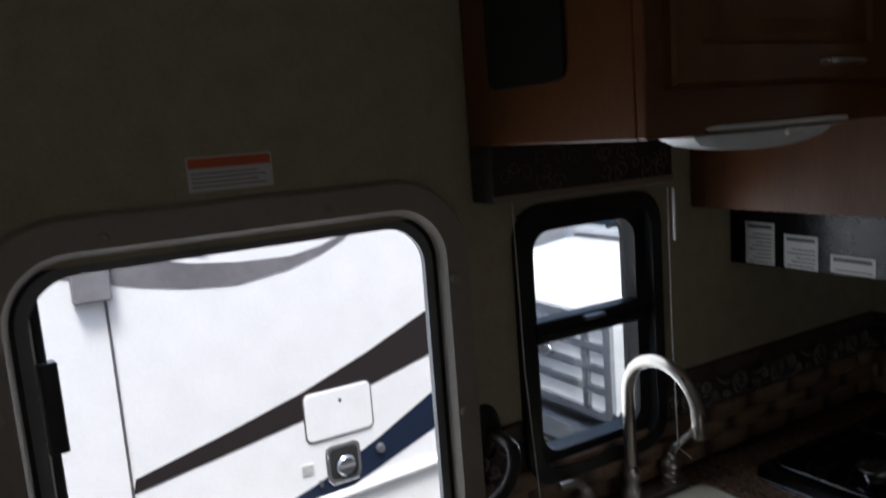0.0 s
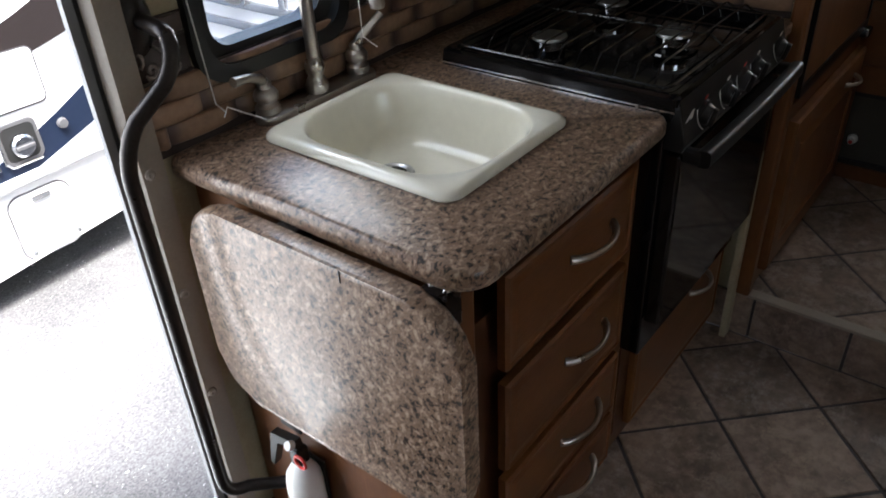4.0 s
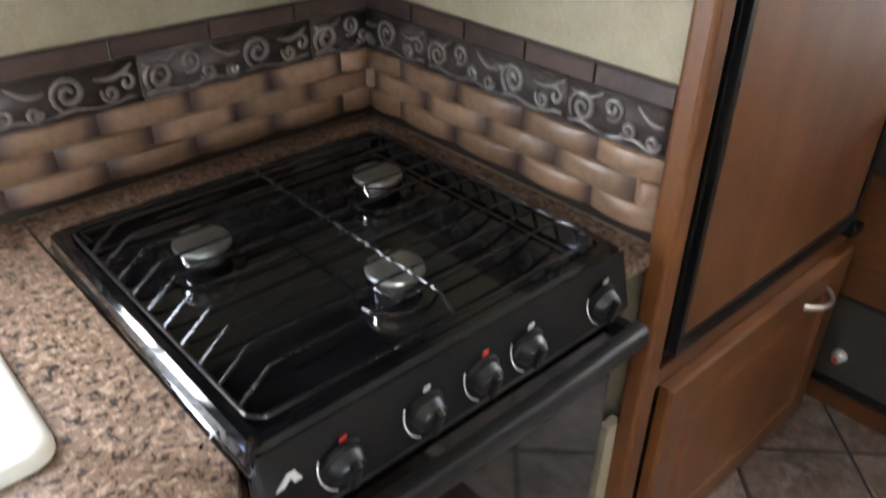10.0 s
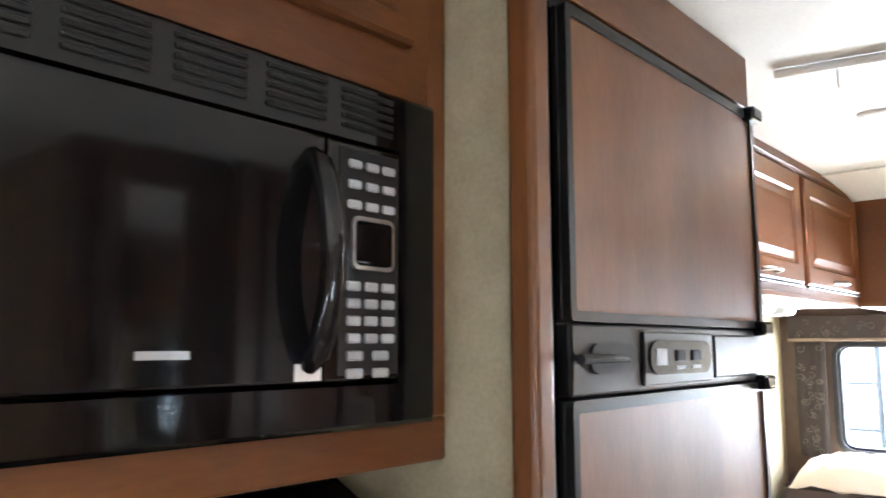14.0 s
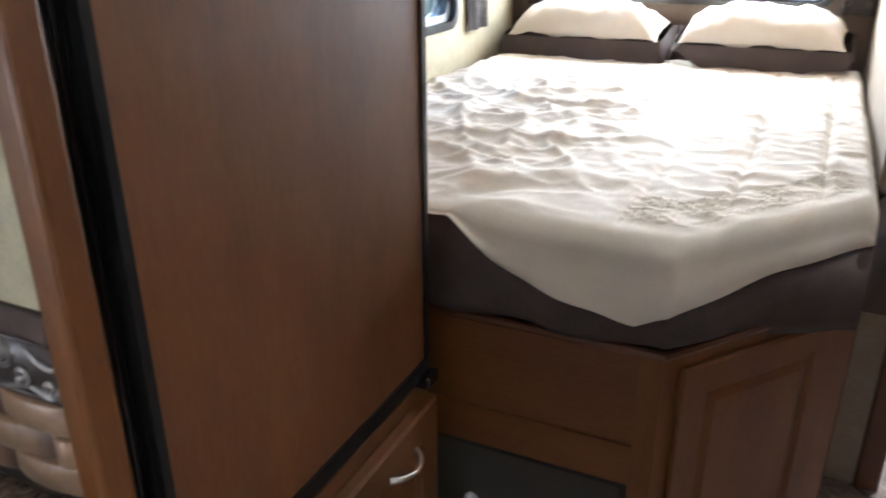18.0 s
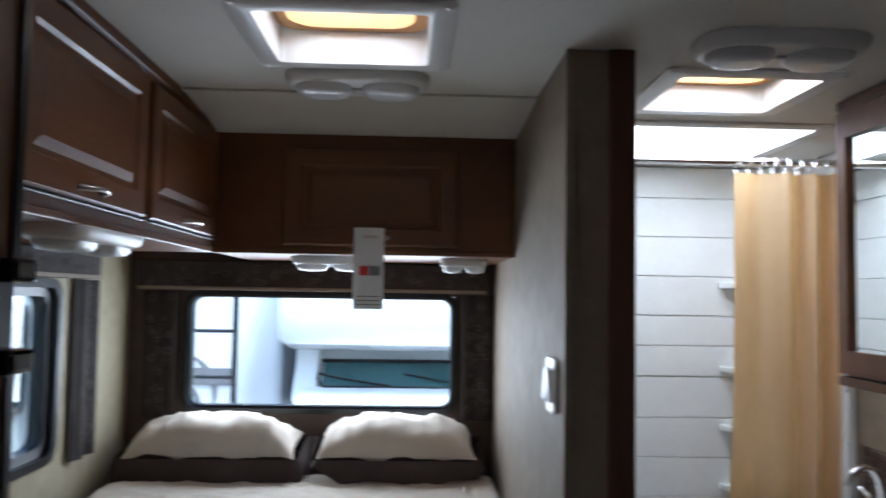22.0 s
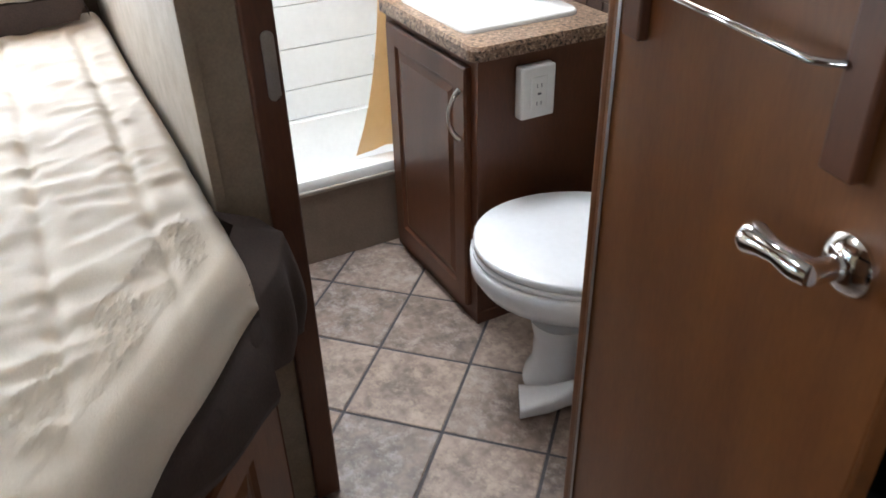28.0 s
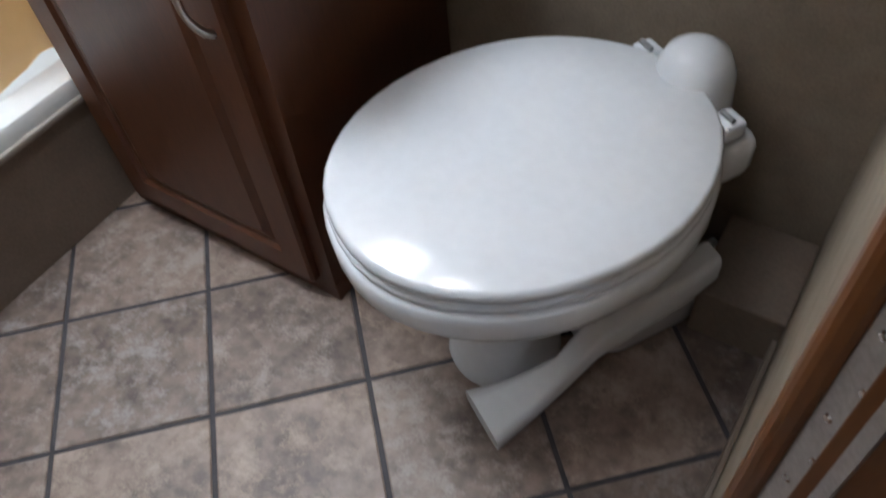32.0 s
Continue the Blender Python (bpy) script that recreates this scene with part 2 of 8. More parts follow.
def ring(outer, inner, axis, a, b, bm=None):
    """A frame between two outlines with the same number of points, pushed along an axis."""
    bm = bm or bmesh.new()

    def put(p, h):
        q = list(p)
        q.insert(axis, h)
        return bm.verts.new(q)
    n = len(outer)
    oa, ob_, ia, ib = [[put(p, h) for p in s] for s, h in ((outer, a), (outer, b), (inner, a), (inner, b))]
    for i in range(n):
        j = (i + 1) % n
        for q in ((oa[i], oa[j], ob_[j], ob_[i]), (ia[j], ia[i], ib[i], ib[j]), (oa[j], oa[i], ia[i], ia[j]), (ob_[i], ob_[j], ib[j], ib[i])):
            bm.faces.new(q)
    return bm


def lathe(profile, n=24, bm=None, m=None):
    """A turned shape round z from (radius, height) pairs."""
    bm = bm or bmesh.new()
    m = m or Matrix()
    rows = []
    for r, z in profile:
        if r < 1e-5:
            rows.append([bm.verts.new(m @ Vector((0, 0, z)))])
        else:
            rows.append([bm.verts.new(m @ Vector((r * math.cos(2 * math.pi * i / n), r * math.sin(2 * math.pi * i / n), z))) for i in range(n)])
    for p, q in zip(rows, rows[1:]):
        for i in range(n):
            j = (i + 1) % n
            if len(p) == 1 and len(q) > 1:
                bm.faces.new((p[0], q[j], q[i]))
            elif len(q) == 1 and len(p) > 1:
                bm.faces.new((p[i], p[j], q[0]))
            elif len(p) > 1:
                bm.faces.new((p[i], p[j], q[j], q[i]))
    for end, flip in ((rows[0], True), (rows[-1], False)):
        if len(end) > 2:
            bm.faces.new(end[::-1] if flip else end)
    return bm


def tube(path, r, n=10, bm=None, closed=False):
    """A round bar along a path of points; r is one radius or one for each point."""
    bm = bm or bmesh.new()
    pts = [Vector(p) for p in path]
    rs = r if isinstance(r, (list, tuple)) else [r] * len(pts)
    rows, up = [], None
    for i, p in enumerate(pts):
        a = pts[i - 1] if i or closed else p
        b = pts[(i + 1) % len(pts)] if i + 1 < len(pts) or closed else p
        d = (b - a).normalized()
        if up is None:
            up = Vector((0, 0, 1)) if abs(d.z) < 0.9 else Vector((1, 0, 0))
        s = d.cross(up).normalized()
        up = s.cross(d).normalized()
        rows.append([bm.verts.new(p + rs[i] * (math.cos(2 * math.pi * k / n) * s + math.sin(2 * math.pi * k / n) * up)) for k in range(n)])
    pairs = list(zip(rows, rows[1:])) + ([(rows[-1], rows[0])] if closed else [])
    for p, q in pairs:
        for k in range(n):
            bm.faces.new((p[k], p[(k + 1) % n], q[(k + 1) % n], q[k]))
    if not closed:
        bm.faces.new(rows[0][::-1])
        bm.faces.new(rows[-1])
    return bm


def arc(a, b, c, n=12):
    """Points of a smooth curve from a to c, drawn towards b."""
    a, b, c = Vector(a), Vector(b), Vector(c)
    return [(1 - t) ** 2 * a + 2 * t * (1 - t) * b + t * t * c for t in [i / n for i in range(n + 1)]]


def turned(bm, m):
    bmesh.ops.transform(bm, matrix=m, verts=bm.verts)
    return bm


def words(name, text, size, m, material, parent=None):
    cu = bpy.data.curves.new(name, 'FONT')
    cu.body, cu.size, cu.extrude, cu.align_x, cu.align_y = text, size, 0.0004, 'CENTER', 'CENTER'
    cu.materials.append(material)
    tmp = new(name, cu)
    me = bpy.data.meshes.new_from_object(tmp.evaluated_get(bpy.context.evaluated_depsgraph_get()))
    bpy.data.objects.remove(tmp)
    ob = new(name, me)
    ob.parent = parent
    ob.matrix_basis = m
    return ob


# ---- the plan: door wall y = 0, kitchen partition x = 0, front floor z = 0 ----
REAR_Z, CEIL_Z, BACK_Y, REAR_X, FRONT_X = 0.1375, 2.06, -2.46, 2.76, -3.3
DIV_Y = -1.345


def wall_with_holes(name, axis, pos, thick, u0, u1, z0, z1, holes, material, label):
    """An upright wall with openings cut through. axis 1: it runs along x at y = pos; axis 0: along y at x = pos. It is thick away from pos."""
    us = sorted({u0, u1, *[h[0] for h in holes], *[h[1] for h in holes]})
    zs = sorted({z0, z1, *[h[2] for h in holes], *[h[3] for h in holes]})
    bm = bmesh.new()
    lo, hi = sorted((pos, pos + thick))
    grid = {}
    solid = {}
    for i in range(len(us) - 1):
        for j in range(len(zs) - 1):
            u, z = (us[i] + us[i + 1]) / 2, (zs[j] + zs[j + 1]) / 2
            solid[i, j] = not any(h[0] < u < h[1] and h[2] < z < h[3] for h in holes)

    def v(i, j, s):
        if (i, j, s) not in grid:
            h = hi if s else lo
            grid[i, j, s] = bm.verts.new((us[i], h, zs[j]) if axis == 1 else (h, us[i], zs[j]))
        return grid[i, j, s]
    for (i, j), ok in solid.items():
        if not ok:
            continue
        for s in (0, 1):
            bm.faces.new([v(i, j, s), v(i + 1, j, s), v(i + 1, j + 1, s), v(i, j + 1, s)])
        for di, dj, e in ((-1, 0, ((i, j), (i, j + 1))), (1, 0, ((i + 1, j), (i + 1, j + 1))), (0, -1, ((i, j), (i + 1, j))), (0, 1, ((i, j + 1), (i + 1, j + 1)))):
            if not solid.get((i + di, j + dj), False):
                bm.faces.new([v(*e[0], 0), v(*e[1], 0), v(*e[1], 1), v(*e[0], 1)])
    return tagged(part(name, bm, material), label, "wall", kind="structure")


# openings of the door wall: entry, sink window, bed window
ENTRY = (-1.87, -1.232, -0.26, 1.475)
SINKWIN = (-1.075, -0.755, 0.965, 1.455)
BEDWIN = (1.30, 2.17, 1.075, 1.575)
wall_with_holes("wall_door_side", 1, 0.0, 0.05, FRONT_X, REAR_X, -0.3, CEIL_Z, [ENTRY, SINKWIN, BEDWIN], WALL, "beige mottled vinyl wall with entry and windows")
wall_with_holes("wall_rear", 0, REAR_X, 0.05, BACK_Y, 0.05, -0.3, CEIL_Z, [(-1.197, -0.216, 1.13, 1.552)], WALLR, "brown fabric-textured rear wall with a wide window")
# The openings of the next two walls are unseen, added to let light in.
wall_with_holes("wall_back_side", 1, BACK_Y, -0.05, FRONT_X, REAR_X + 0.05, -0.3, CEIL_Z, [(-2.1, -0.9, 0.98, 1.42)], WALLD, "taupe textured vinyl wall")
wall_with_holes("wall_front", 0, FRONT_X, -0.05, BACK_Y - 0.05, 0.05, -0.3, CEIL_Z, [(-1.9, -0.6, 0.85, 1.2)], WALLD, "taupe wall towards the cab, unseen, with an added opening")
wall_with_holes("wall_partition", 0, 0.0, 0.016, -0.612, 0.0, 0.0, CEIL_Z, [], WALL, "beige mottled vinyl partition beside the range")
# thick divider between bed and bathroom, with a wooden jamb on its end
tagged(part("wall_divider", box(1.392, REAR_X, -1.47, DIV_Y, REAR_Z, CEIL_Z), WALLD), "taupe fabric-textured divider between bed and bathroom", "wall", kind="structure")
tagged(part("divider_corner_strip", box(1.387, 1.397, -1.362, DIV_Y + 0.003, REAR_Z, CEIL_Z, 0.002), WALLD), "taupe corner strip of the divider", "trim", kind="structure")
jamb = part("doorway_jamb", box(1.378, 1.45, -1.482, -1.428, REAR_Z, CEIL_Z, 0.006, 3), WOODD)
tagged(jamb, "dark cherry doorway jamb with strike plate", "door frame", kind="structure")
part("strike_plate", prism(round_rect(-1.474, -1.454, 1.06, 1.17, 0.009, 4), 0, 1.3735, 1.3785), NICKEL, jamb, "chrome strike plate")
# bathroom front wall and post on the hinge side
tagged(part("wall_bath_front", box(1.042, 1.064, BACK_Y, -1.874, REAR_Z, CEIL_Z), WALLD), "taupe bathroom wall beside the toilet", "wall", kind="structure")
tagged(part("doorway_hinge_post", box(1.04, 1.066, -1.874, -1.848, REAR_Z, CEIL_Z, 0.009, 3), WOOD), "cherry doorway post on the hinge side", "door frame", kind="structure")

# ceiling with three roof openings
def ceiling():
    holes = [(1.2, 1.505, -1.067, -0.745), (1.53, 1.845, -1.955, -1.63), (2.03, 2.5, -2.2, -1.62)]
    xs = sorted({FRONT_X, REAR_X, *[h[0] for h in holes], *[h[1] for h in holes]})
    ys = sorted({BACK_Y, 0.0, *[h[2] for h in holes], *[h[3] for h in holes]})
    bm = bmesh.new()
    for i in range(len(xs) - 1):
        for j in range(len(ys) - 1):
            x, y = (xs[i] + xs[i + 1]) / 2, (ys[j] + ys[j + 1]) / 2
            if not any(h[0] < x < h[1] and h[2] < y < h[3] for h in holes):
                box(xs[i], xs[i + 1], ys[j], ys[j + 1], CEIL_Z, CEIL_Z + 0.05, bm=bm)
    bmesh.ops.remove_doubles(bm, verts=bm.verts, dist=1e-5)
    return tagged(part("ceiling", bm, CEIL), "off-white textured ceiling panels", "ceiling", kind="structure")


ceiling()
tagged(part("ceiling_slope", prism([(1.77, CEIL_Z - 0.004), (1.77, CEIL_Z - 0.001), (2.2, CEIL_Z - 0.001), (2.2, CEIL_Z - 0.03)], 1, DIV_Y, -0.44), CEIL), "off-white ceiling panel sloping to the rear cabinet", "ceiling", kind="structure")
tagged(part("ceiling_trim", box(1.765, 1.777, DIV_Y, -0.44, CEIL_Z - 0.007, CEIL_Z, 0.002), CEIL), "thin ceiling joint strip", "trim", kind="structure")

# floors (sub-floors; the tiles lie on them)
GROUT = mat("dark_grout", (0.064, 0.055, 0.058), (0.042, 0.036, 0.039), 0.7, 0, 30.0, 200.0, 0.5)
TILE = mat("stone_look_tile", (0.3, 0.22, 0.175), (0.125, 0.088, 0.07), 0.45, 0, 9.0, 46.0, 0.45, detail=10.0, bump=0.22, bump_scale=45.0, random=0.2, world=True, sharp=0.1)


def stone_wear(m):
    """Pale rubbed patches and a slow drift of tone over a stone-look tile."""
    n, l = m.node_tree.nodes, m.node_tree.links
    p = n["Principled BSDF"]
    src = p.inputs["Base Color"].links[0].from_socket
    pos, t, r, mx = n.new("ShaderNodeNewGeometry"), n.new("ShaderNodeTexNoise"), n.new("ShaderNodeValToRGB"), n.new("ShaderNodeMix")
    info, off = n.new("ShaderNodeObjectInfo"), n.new("ShaderNodeVectorMath")
    off.operation = 'MULTIPLY_ADD'
    off.inputs[1].default_value = (7.0, 7.0, 7.0)
    l.new(info.outputs["Random"], off.inputs[0])
    l.new(pos.outputs["Position"], off.inputs[2])
    t.inputs["Scale"].default_value, t.inputs["Detail"].default_value, t.inputs["Roughness"].default_value = 19.0, 12.0, 0.78
    l.new(off.outputs[0], t.inputs[0])
    r.color_ramp.elements[0].position, r.color_ramp.elements[1].position = 0.49, 0.63
    r.color_ramp.elements[0].color, r.color_ramp.elements[1].color = (0, 0, 0, 1), (0.75, 0.75, 0.75, 1)
    l.new(t.outputs[0], r.inputs[0])
    mx.data_type = 'RGBA'
    l.new(r.outputs[0], mx.inputs[0])
    l.new(src, mx.inputs[6])
    tone = n.new("ShaderNodeValToRGB")
    tone.color_ramp.elements[0].color, tone.color_ramp.elements[1].color = (0.35, 0.315, 0.295, 1), (0.46, 0.345, 0.255, 1)
    l.new(info.outputs["Random"], tone.inputs[0])
    l.new(tone.outputs[0], mx.inputs[7])
    l.new(mx.outputs[2], p.inputs["Base Color"])


stone_wear(TILE)
tagged(part("floor_front", box(-1.19, 0.0, BACK_Y, -0.0, -0.05, -0.003), GROUT), "dark grouted floor base of the kitchen", "floor", kind="structure")
tagged(part("floor_front_cab", box(FRONT_X, -1.19, BACK_Y, -0.62, -0.05, -0.003), GROUT), "dark grouted floor base near the entry", "floor", kind="structure")
tagged(part("floor_cab", box(FRONT_X, -1.9, -0.62, 0.0, -0.05, -0.003), GROUT), "dark floor base beside the entry well", "floor", kind="structure")
tagged(part("floor_entry_well", box(-1.9, -1.19, -0.62, 0.05, -0.3, -0.26), RUBBER), "black entry step well floor", "floor", kind="structure")
tagged(part("floor_rear", box(0.0, REAR_X, BACK_Y, 0.0, 0.0, REAR_Z - 0.003), GROUT), "raised dark grouted floor base of the rear", "floor", kind="structure")
tagged(part("step_edge", box(-0.012, 0.022, BACK_Y, -0.612, REAR_Z - 0.006, REAR_Z + 0.004, 0.003), PANEL), "light beige edge strip of the floor step", "trim", kind="structure")
CARPET = mat("brown_speckled_carpet", (0.16, 0.11, 0.07), (0.07, 0.05, 0.035), 0.9, 0, 60.0, 400.0, 0.6, bump=0.6, bump_scale=500.0)
tagged(part("entry_well_side", box(-1.2, -1.19, -0.62, 0.0, -0.26, -0.01), CARPET), "brown carpeted side of the entry step well", "wall", kind="structure")
tagged(part("entry_well_front", box(-1.9, -1.19, -0.62, -0.61, -0.26, -0.01), CARPET), "brown carpeted riser of the entry step", "wall", kind="structure")
tagged(part("entry_well_left", box(-1.9, -1.89, -0.61, 0.0, -0.26, 0.0), CARPET), "brown carpeted side of the entry step well", "wall", kind="structure")
tagged(part("step_nosing", box(-1.215, -1.17, -0.63, -0.005, -0.012, 0.008, 0.005), RUBBER), "dark rubber nosing along the entry step", "trim", kind="structure")


# ---- lights in the openings ----
daylight("light_entry", pose(-1.55, 0.12, 0.62, 90, 0, 180), 0.55, 1.6, 1.9)
daylight("light_sink_window", pose(-0.91, -0.022, 1.225, 90, 0, 180), 0.24, 0.36, 0.3)
daylight("light_rear_window", pose(2.738, -0.705, 1.34, 90, 0, 90), 0.92, 0.38, 2.1)
daylight("light_skylight_bed", pose(1.352, -0.906, 2.18, 0, 0, 0), 0.28, 0.28, 0.36)
daylight("light_skylight_bath", pose(1.69, -1.79, 2.18, 0, 0, 0), 0.28, 0.28, 0.5)
daylight("light_skylight_shower", pose(2.265, -1.91, 2.18, 0, 0, 0), 0.42, 0.5, 1.65)
# Fill lamps at assumed, unseen openings, added to brighten the kitchen.
daylight("fill_front", pose(FRONT_X + 0.025, -1.25, 1.025, 90, 0, -90), 1.2, 0.3, 0.05)
daylight("fill_back_side", pose(-1.5, BACK_Y + 0.025, 1.2, 90, 0, 0), 1.1, 0.38, 0.05)


def loft(loops, bm=None, wrap=False, cap=False):
    """A skin over loops of points that all have the same number of points."""
    bm = bm or bmesh.new()
    rows = [[bm.verts.new(p) for p in l] for l in loops]
    n = len(rows[0])
    for p, q in list(zip(rows, rows[1:])) + ([(rows[-1], rows[0])] if wrap else []):
        for i in range(n):
            bm.faces.new((p[i], p[(i + 1) % n], q[(i + 1) % n], q[i]))
    if cap is True:
        bm.faces.new(rows[0][::-1])
    if cap:
        bm.faces.new(rows[-1])
    return bm


def flat(outline, z):
    return [(x, y, z) for x, y in outline]


def panel_front(w, h, t=0.018, rail=0.05, groove=0.006, pull=0.007, bm=None):
    """A framed cabinet front in the x-z plane, centred on x, standing on z = 0, facing -y: a frame with a raised field."""
    loops = []

    def rect(i, y):
        return [(-w / 2 + i, y, i), (w / 2 - i, y, i), (w / 2 - i, y, h - i), (-w / 2 + i, y, h - i)]
    loops = [rect(0, 0), rect(0, -t + 0.005), rect(0.005, -t), rect(rail, -t), rect(rail + groove, -t + pull), rect(rail + groove * 2.5, -t + pull), rect(rail + groove * 5.5, -t + 0.001)]
    return loft(loops, bm, cap=True)


def bow_handle(w, out=0.028, r=0.005, up=False):
    """A bowed bar handle, centred, facing -y."""
    pts = [Vector((-w / 2 + w * i / 14, -out * math.sin(math.pi * i / 14) ** 0.7 if 0 < i < 14 else 0.0, 0)) for i in range(15)]
    if up:
        pts = [Vector((0, p.y, p.x)) for p in pts]
    rs = [r * (1.35 - 0.5 * math.sin(math.pi * i / 14)) for i in range(15)]
    return tube(pts, rs, 8)


# ---- entry door ----
GREYA = plain("dull_aluminium", (0.22, 0.22, 0.225), 0.6, 0.3)
frame_ = thing("entry_door_frame", (-1.55, 0, 0), "beige plastic entry door surround with rounded corners and black seal", "door frame", kind="structure")
N = 8
outer, inner = round_rect(-0.365, 0.362, -0.26, 1.54, 0.13, N), round_rect(-0.31, 0.31, -0.25, 1.483, 0.08, N)
part("surround", loft([[(x, 0.0, z) for x, z in outer], [(x, -0.012, z) for x, z in outer], [(x * 0.992, -0.02, z * 0.996) for x, z in outer], [(x, -0.02, z) for x, z in round_rect(-0.318, 0.318, -0.255, 1.494, 0.088, N)], [(x, 0.0, z) for x, z in inner], [(x, 0.004, z) for x, z in inner], [(x, 0.004, z) for x, z in round_rect(-0.32, 0.318, -0.252, 1.49, 0.08, N)]]), PANEL, frame_, smooth=40)
part("seal", ring(inner, round_rect(-0.304, 0.304, -0.25, 1.477, 0.076, N), 1, 0.002, 0.012), RUBBER, frame_, "black rubber seal")
part("aluminium_edge", ring(round_rect(-0.306, 0.306, -0.255, 1.479, 0.078, N), round_rect(-0.288, 0.289, -0.25, 1.463, 0.066, N), 1, 0.004, 0.016), GREYA, frame_, "bare aluminium outer edge")
for sx, sz in ((0.33, 1.37), (0.33, 1.142), (0.33, 0.862), (0.33, 0.631), (0.33, 0.4), (0.12, 1.507), (-0.19, 1.507), (-0.338, 1.3), (-0.338, 0.95)):
    part("screw_cap", lathe([(0.0, 0.0), (0.009, 0.0), (0.009, 0.004), (0.005, 0.006), (0.0, 0.004)], 12, m=pose(sx, -0.02, sz, 90)), PANEL, frame_)

leaf = thing("entry_door", (-1.832, 0.075, -0.24), "white entry door standing open with black inner edge trim", "door", rz=8)
part("panel", box(-0.035, 0.0, 0.0, 0.56, 0, 1.69, 0.006), WHITE, leaf)
part("edge_trim", box(0.0, 0.012, 0.0, 0.035, 0, 1.69, 0.003), RUBBER, leaf, "black edge trim")
part("inner_trim", box(0.0, 0.01, 0.05, 0.52, 0.03, 1.66, 0.004), WHITE, leaf)
for hz in (0.35, 0.98, 1.45):
    part("hinge", box(-0.004, 0.022, -0.012, 0.014, hz, hz + 0.13, 0.003), BLACKP, leaf, "grey hinge")

# grab rail by the door
rail = thing("grab_rail", (-1.2, -0.02, 0.1), "dark bronze tubular grab rail beside the entry door", "rail")
top, low = (0.05, -0.02, 0.985), (0.02, -0.02, 0.02)
pts = [(0.03, -0.005, 0.99), (0.03, -0.05, 0.985)] + arc((0.03, -0.06, 0.98), (0.03, -0.075, 0.95), (0.005, -0.065, 0.915), 5) + arc((-0.04, -0.045, 0.87), (-0.07, -0.04, 0.835), (-0.072, -0.04, 0.78), 6) + [(-0.072, -0.04, 0.5), (-0.072, -0.04, 0.2)] + arc((-0.072, -0.04, 0.13), (-0.072, -0.045, 0.085), (-0.03, -0.06, 0.085), 6) + [(0.035, -0.13, 0.085), (0.055, -0.16, 0.085)]
part("bar", tube(pts, 0.0125, 12), BRONZE, rail, smooth=50)
part("top_mount", lathe([(0.03, 0), (0.03, 0.006), (0.022, 0.014), (0.014, 0.02), (0.0, 0.02)], 18, m=pose(0.03, 0.02, 0.985, 90) @ Matrix.Diagonal((1.0, 1.7, 1.0, 1.0))), BRONZE, rail, smooth=50)
part("low_mount", box(0.045, 0.06, -0.19, -0.13, 0.06, 0.115, 0.006), BRONZE, rail)

# warning sticker over the door
st = thing("warning_sticker", (-1.562, -0.0015, 1.552), "small printed warning sticker with an orange header", "sticker")
part("paper", box(-0.06, 0.06, -0.001, 0.0, 0, 0.048), PAPER, st)
part("header", box(-0.058, 0.058, -0.0016, -0.001, 0.032, 0.046), ORANGE, st, "orange header band")
for i in range(4):
    part("text_line", box(-0.055, 0.05 - 0.012 * (i % 2), -0.0016, -0.001, 0.006 + 0.006 * i, 0.0075 + 0.006 * i), INK, st)

# ---- sink window, valance, cord ----
def rv_window(name, x0, x1, z0, z1, label, mid=None, rz=0.0, place=None, split=None, rim=0.036, glass=None):
    """A dark-framed window whose inside faces -y, at the wall plane y = 0."""
    cx, cz = (x0 + x1) / 2, z0
    w, h = x1 - x0, z1 - z0
    t = thing(name, place or (cx, 0, cz), label, "window", kind="structure", rz=rz)
    o, m_, i_ = round_rect(-w / 2 - 0.014, w / 2 + 0.014, -0.014, h + 0.014, 0.06), round_rect(-w / 2 + rim / 3, w / 2 - rim / 3, rim / 3, h - rim / 3, 0.05), round_rect(-w / 2 + rim, w / 2 - rim, rim, h - rim, 0.04)
    part("window_frame", loft([[(x, 0.0, z) for x, z in o], [(x, -0.016, z) for x, z in o], [(x, -0.018, z) for x, z in m_], [(x, 0.002, z) for x, z in m_], [(x, 0.006, z) for x, z in i_], [(x, 0.05, z) for x, z in i_], [(x, 0.05, z) for x, z in o]], wrap=True), BLACKP, t, smooth=35)
    g = part("pane", ring(i_, [(x * 0.001, h / 2 + (z - h / 2) * 0.001) for x, z in i_], 1, 0.034, 0.037), glass or GLASS, t, "tinted glass pane" if glass else "clear glass pane")
    g.visible_shadow = False
    if mid:
        part("meeting_rail", box(-w / 2 + 0.03, w / 2 - 0.03, -0.002, 0.04, mid - 0.026, mid + 0.016, 0.005), BLACKP, t)
        part("sill_channel", box(-w / 2 + 0.03, w / 2 - 0.03, -0.014, -0.002, mid - 0.02, mid - 0.008, 0.003), BLACKP, t)
        part("latch", box(-0.025, 0.025, -0.016, -0.002, mid + 0.004, mid + 0.012, 0.003), STEEL, t, "small metal latch")
    if split is not None:
        part("stile", box(split - 0.016, split + 0.016, 0.004, 0.04, 0.03, h - 0.03, 0.004), BLACKP, t)
    return t


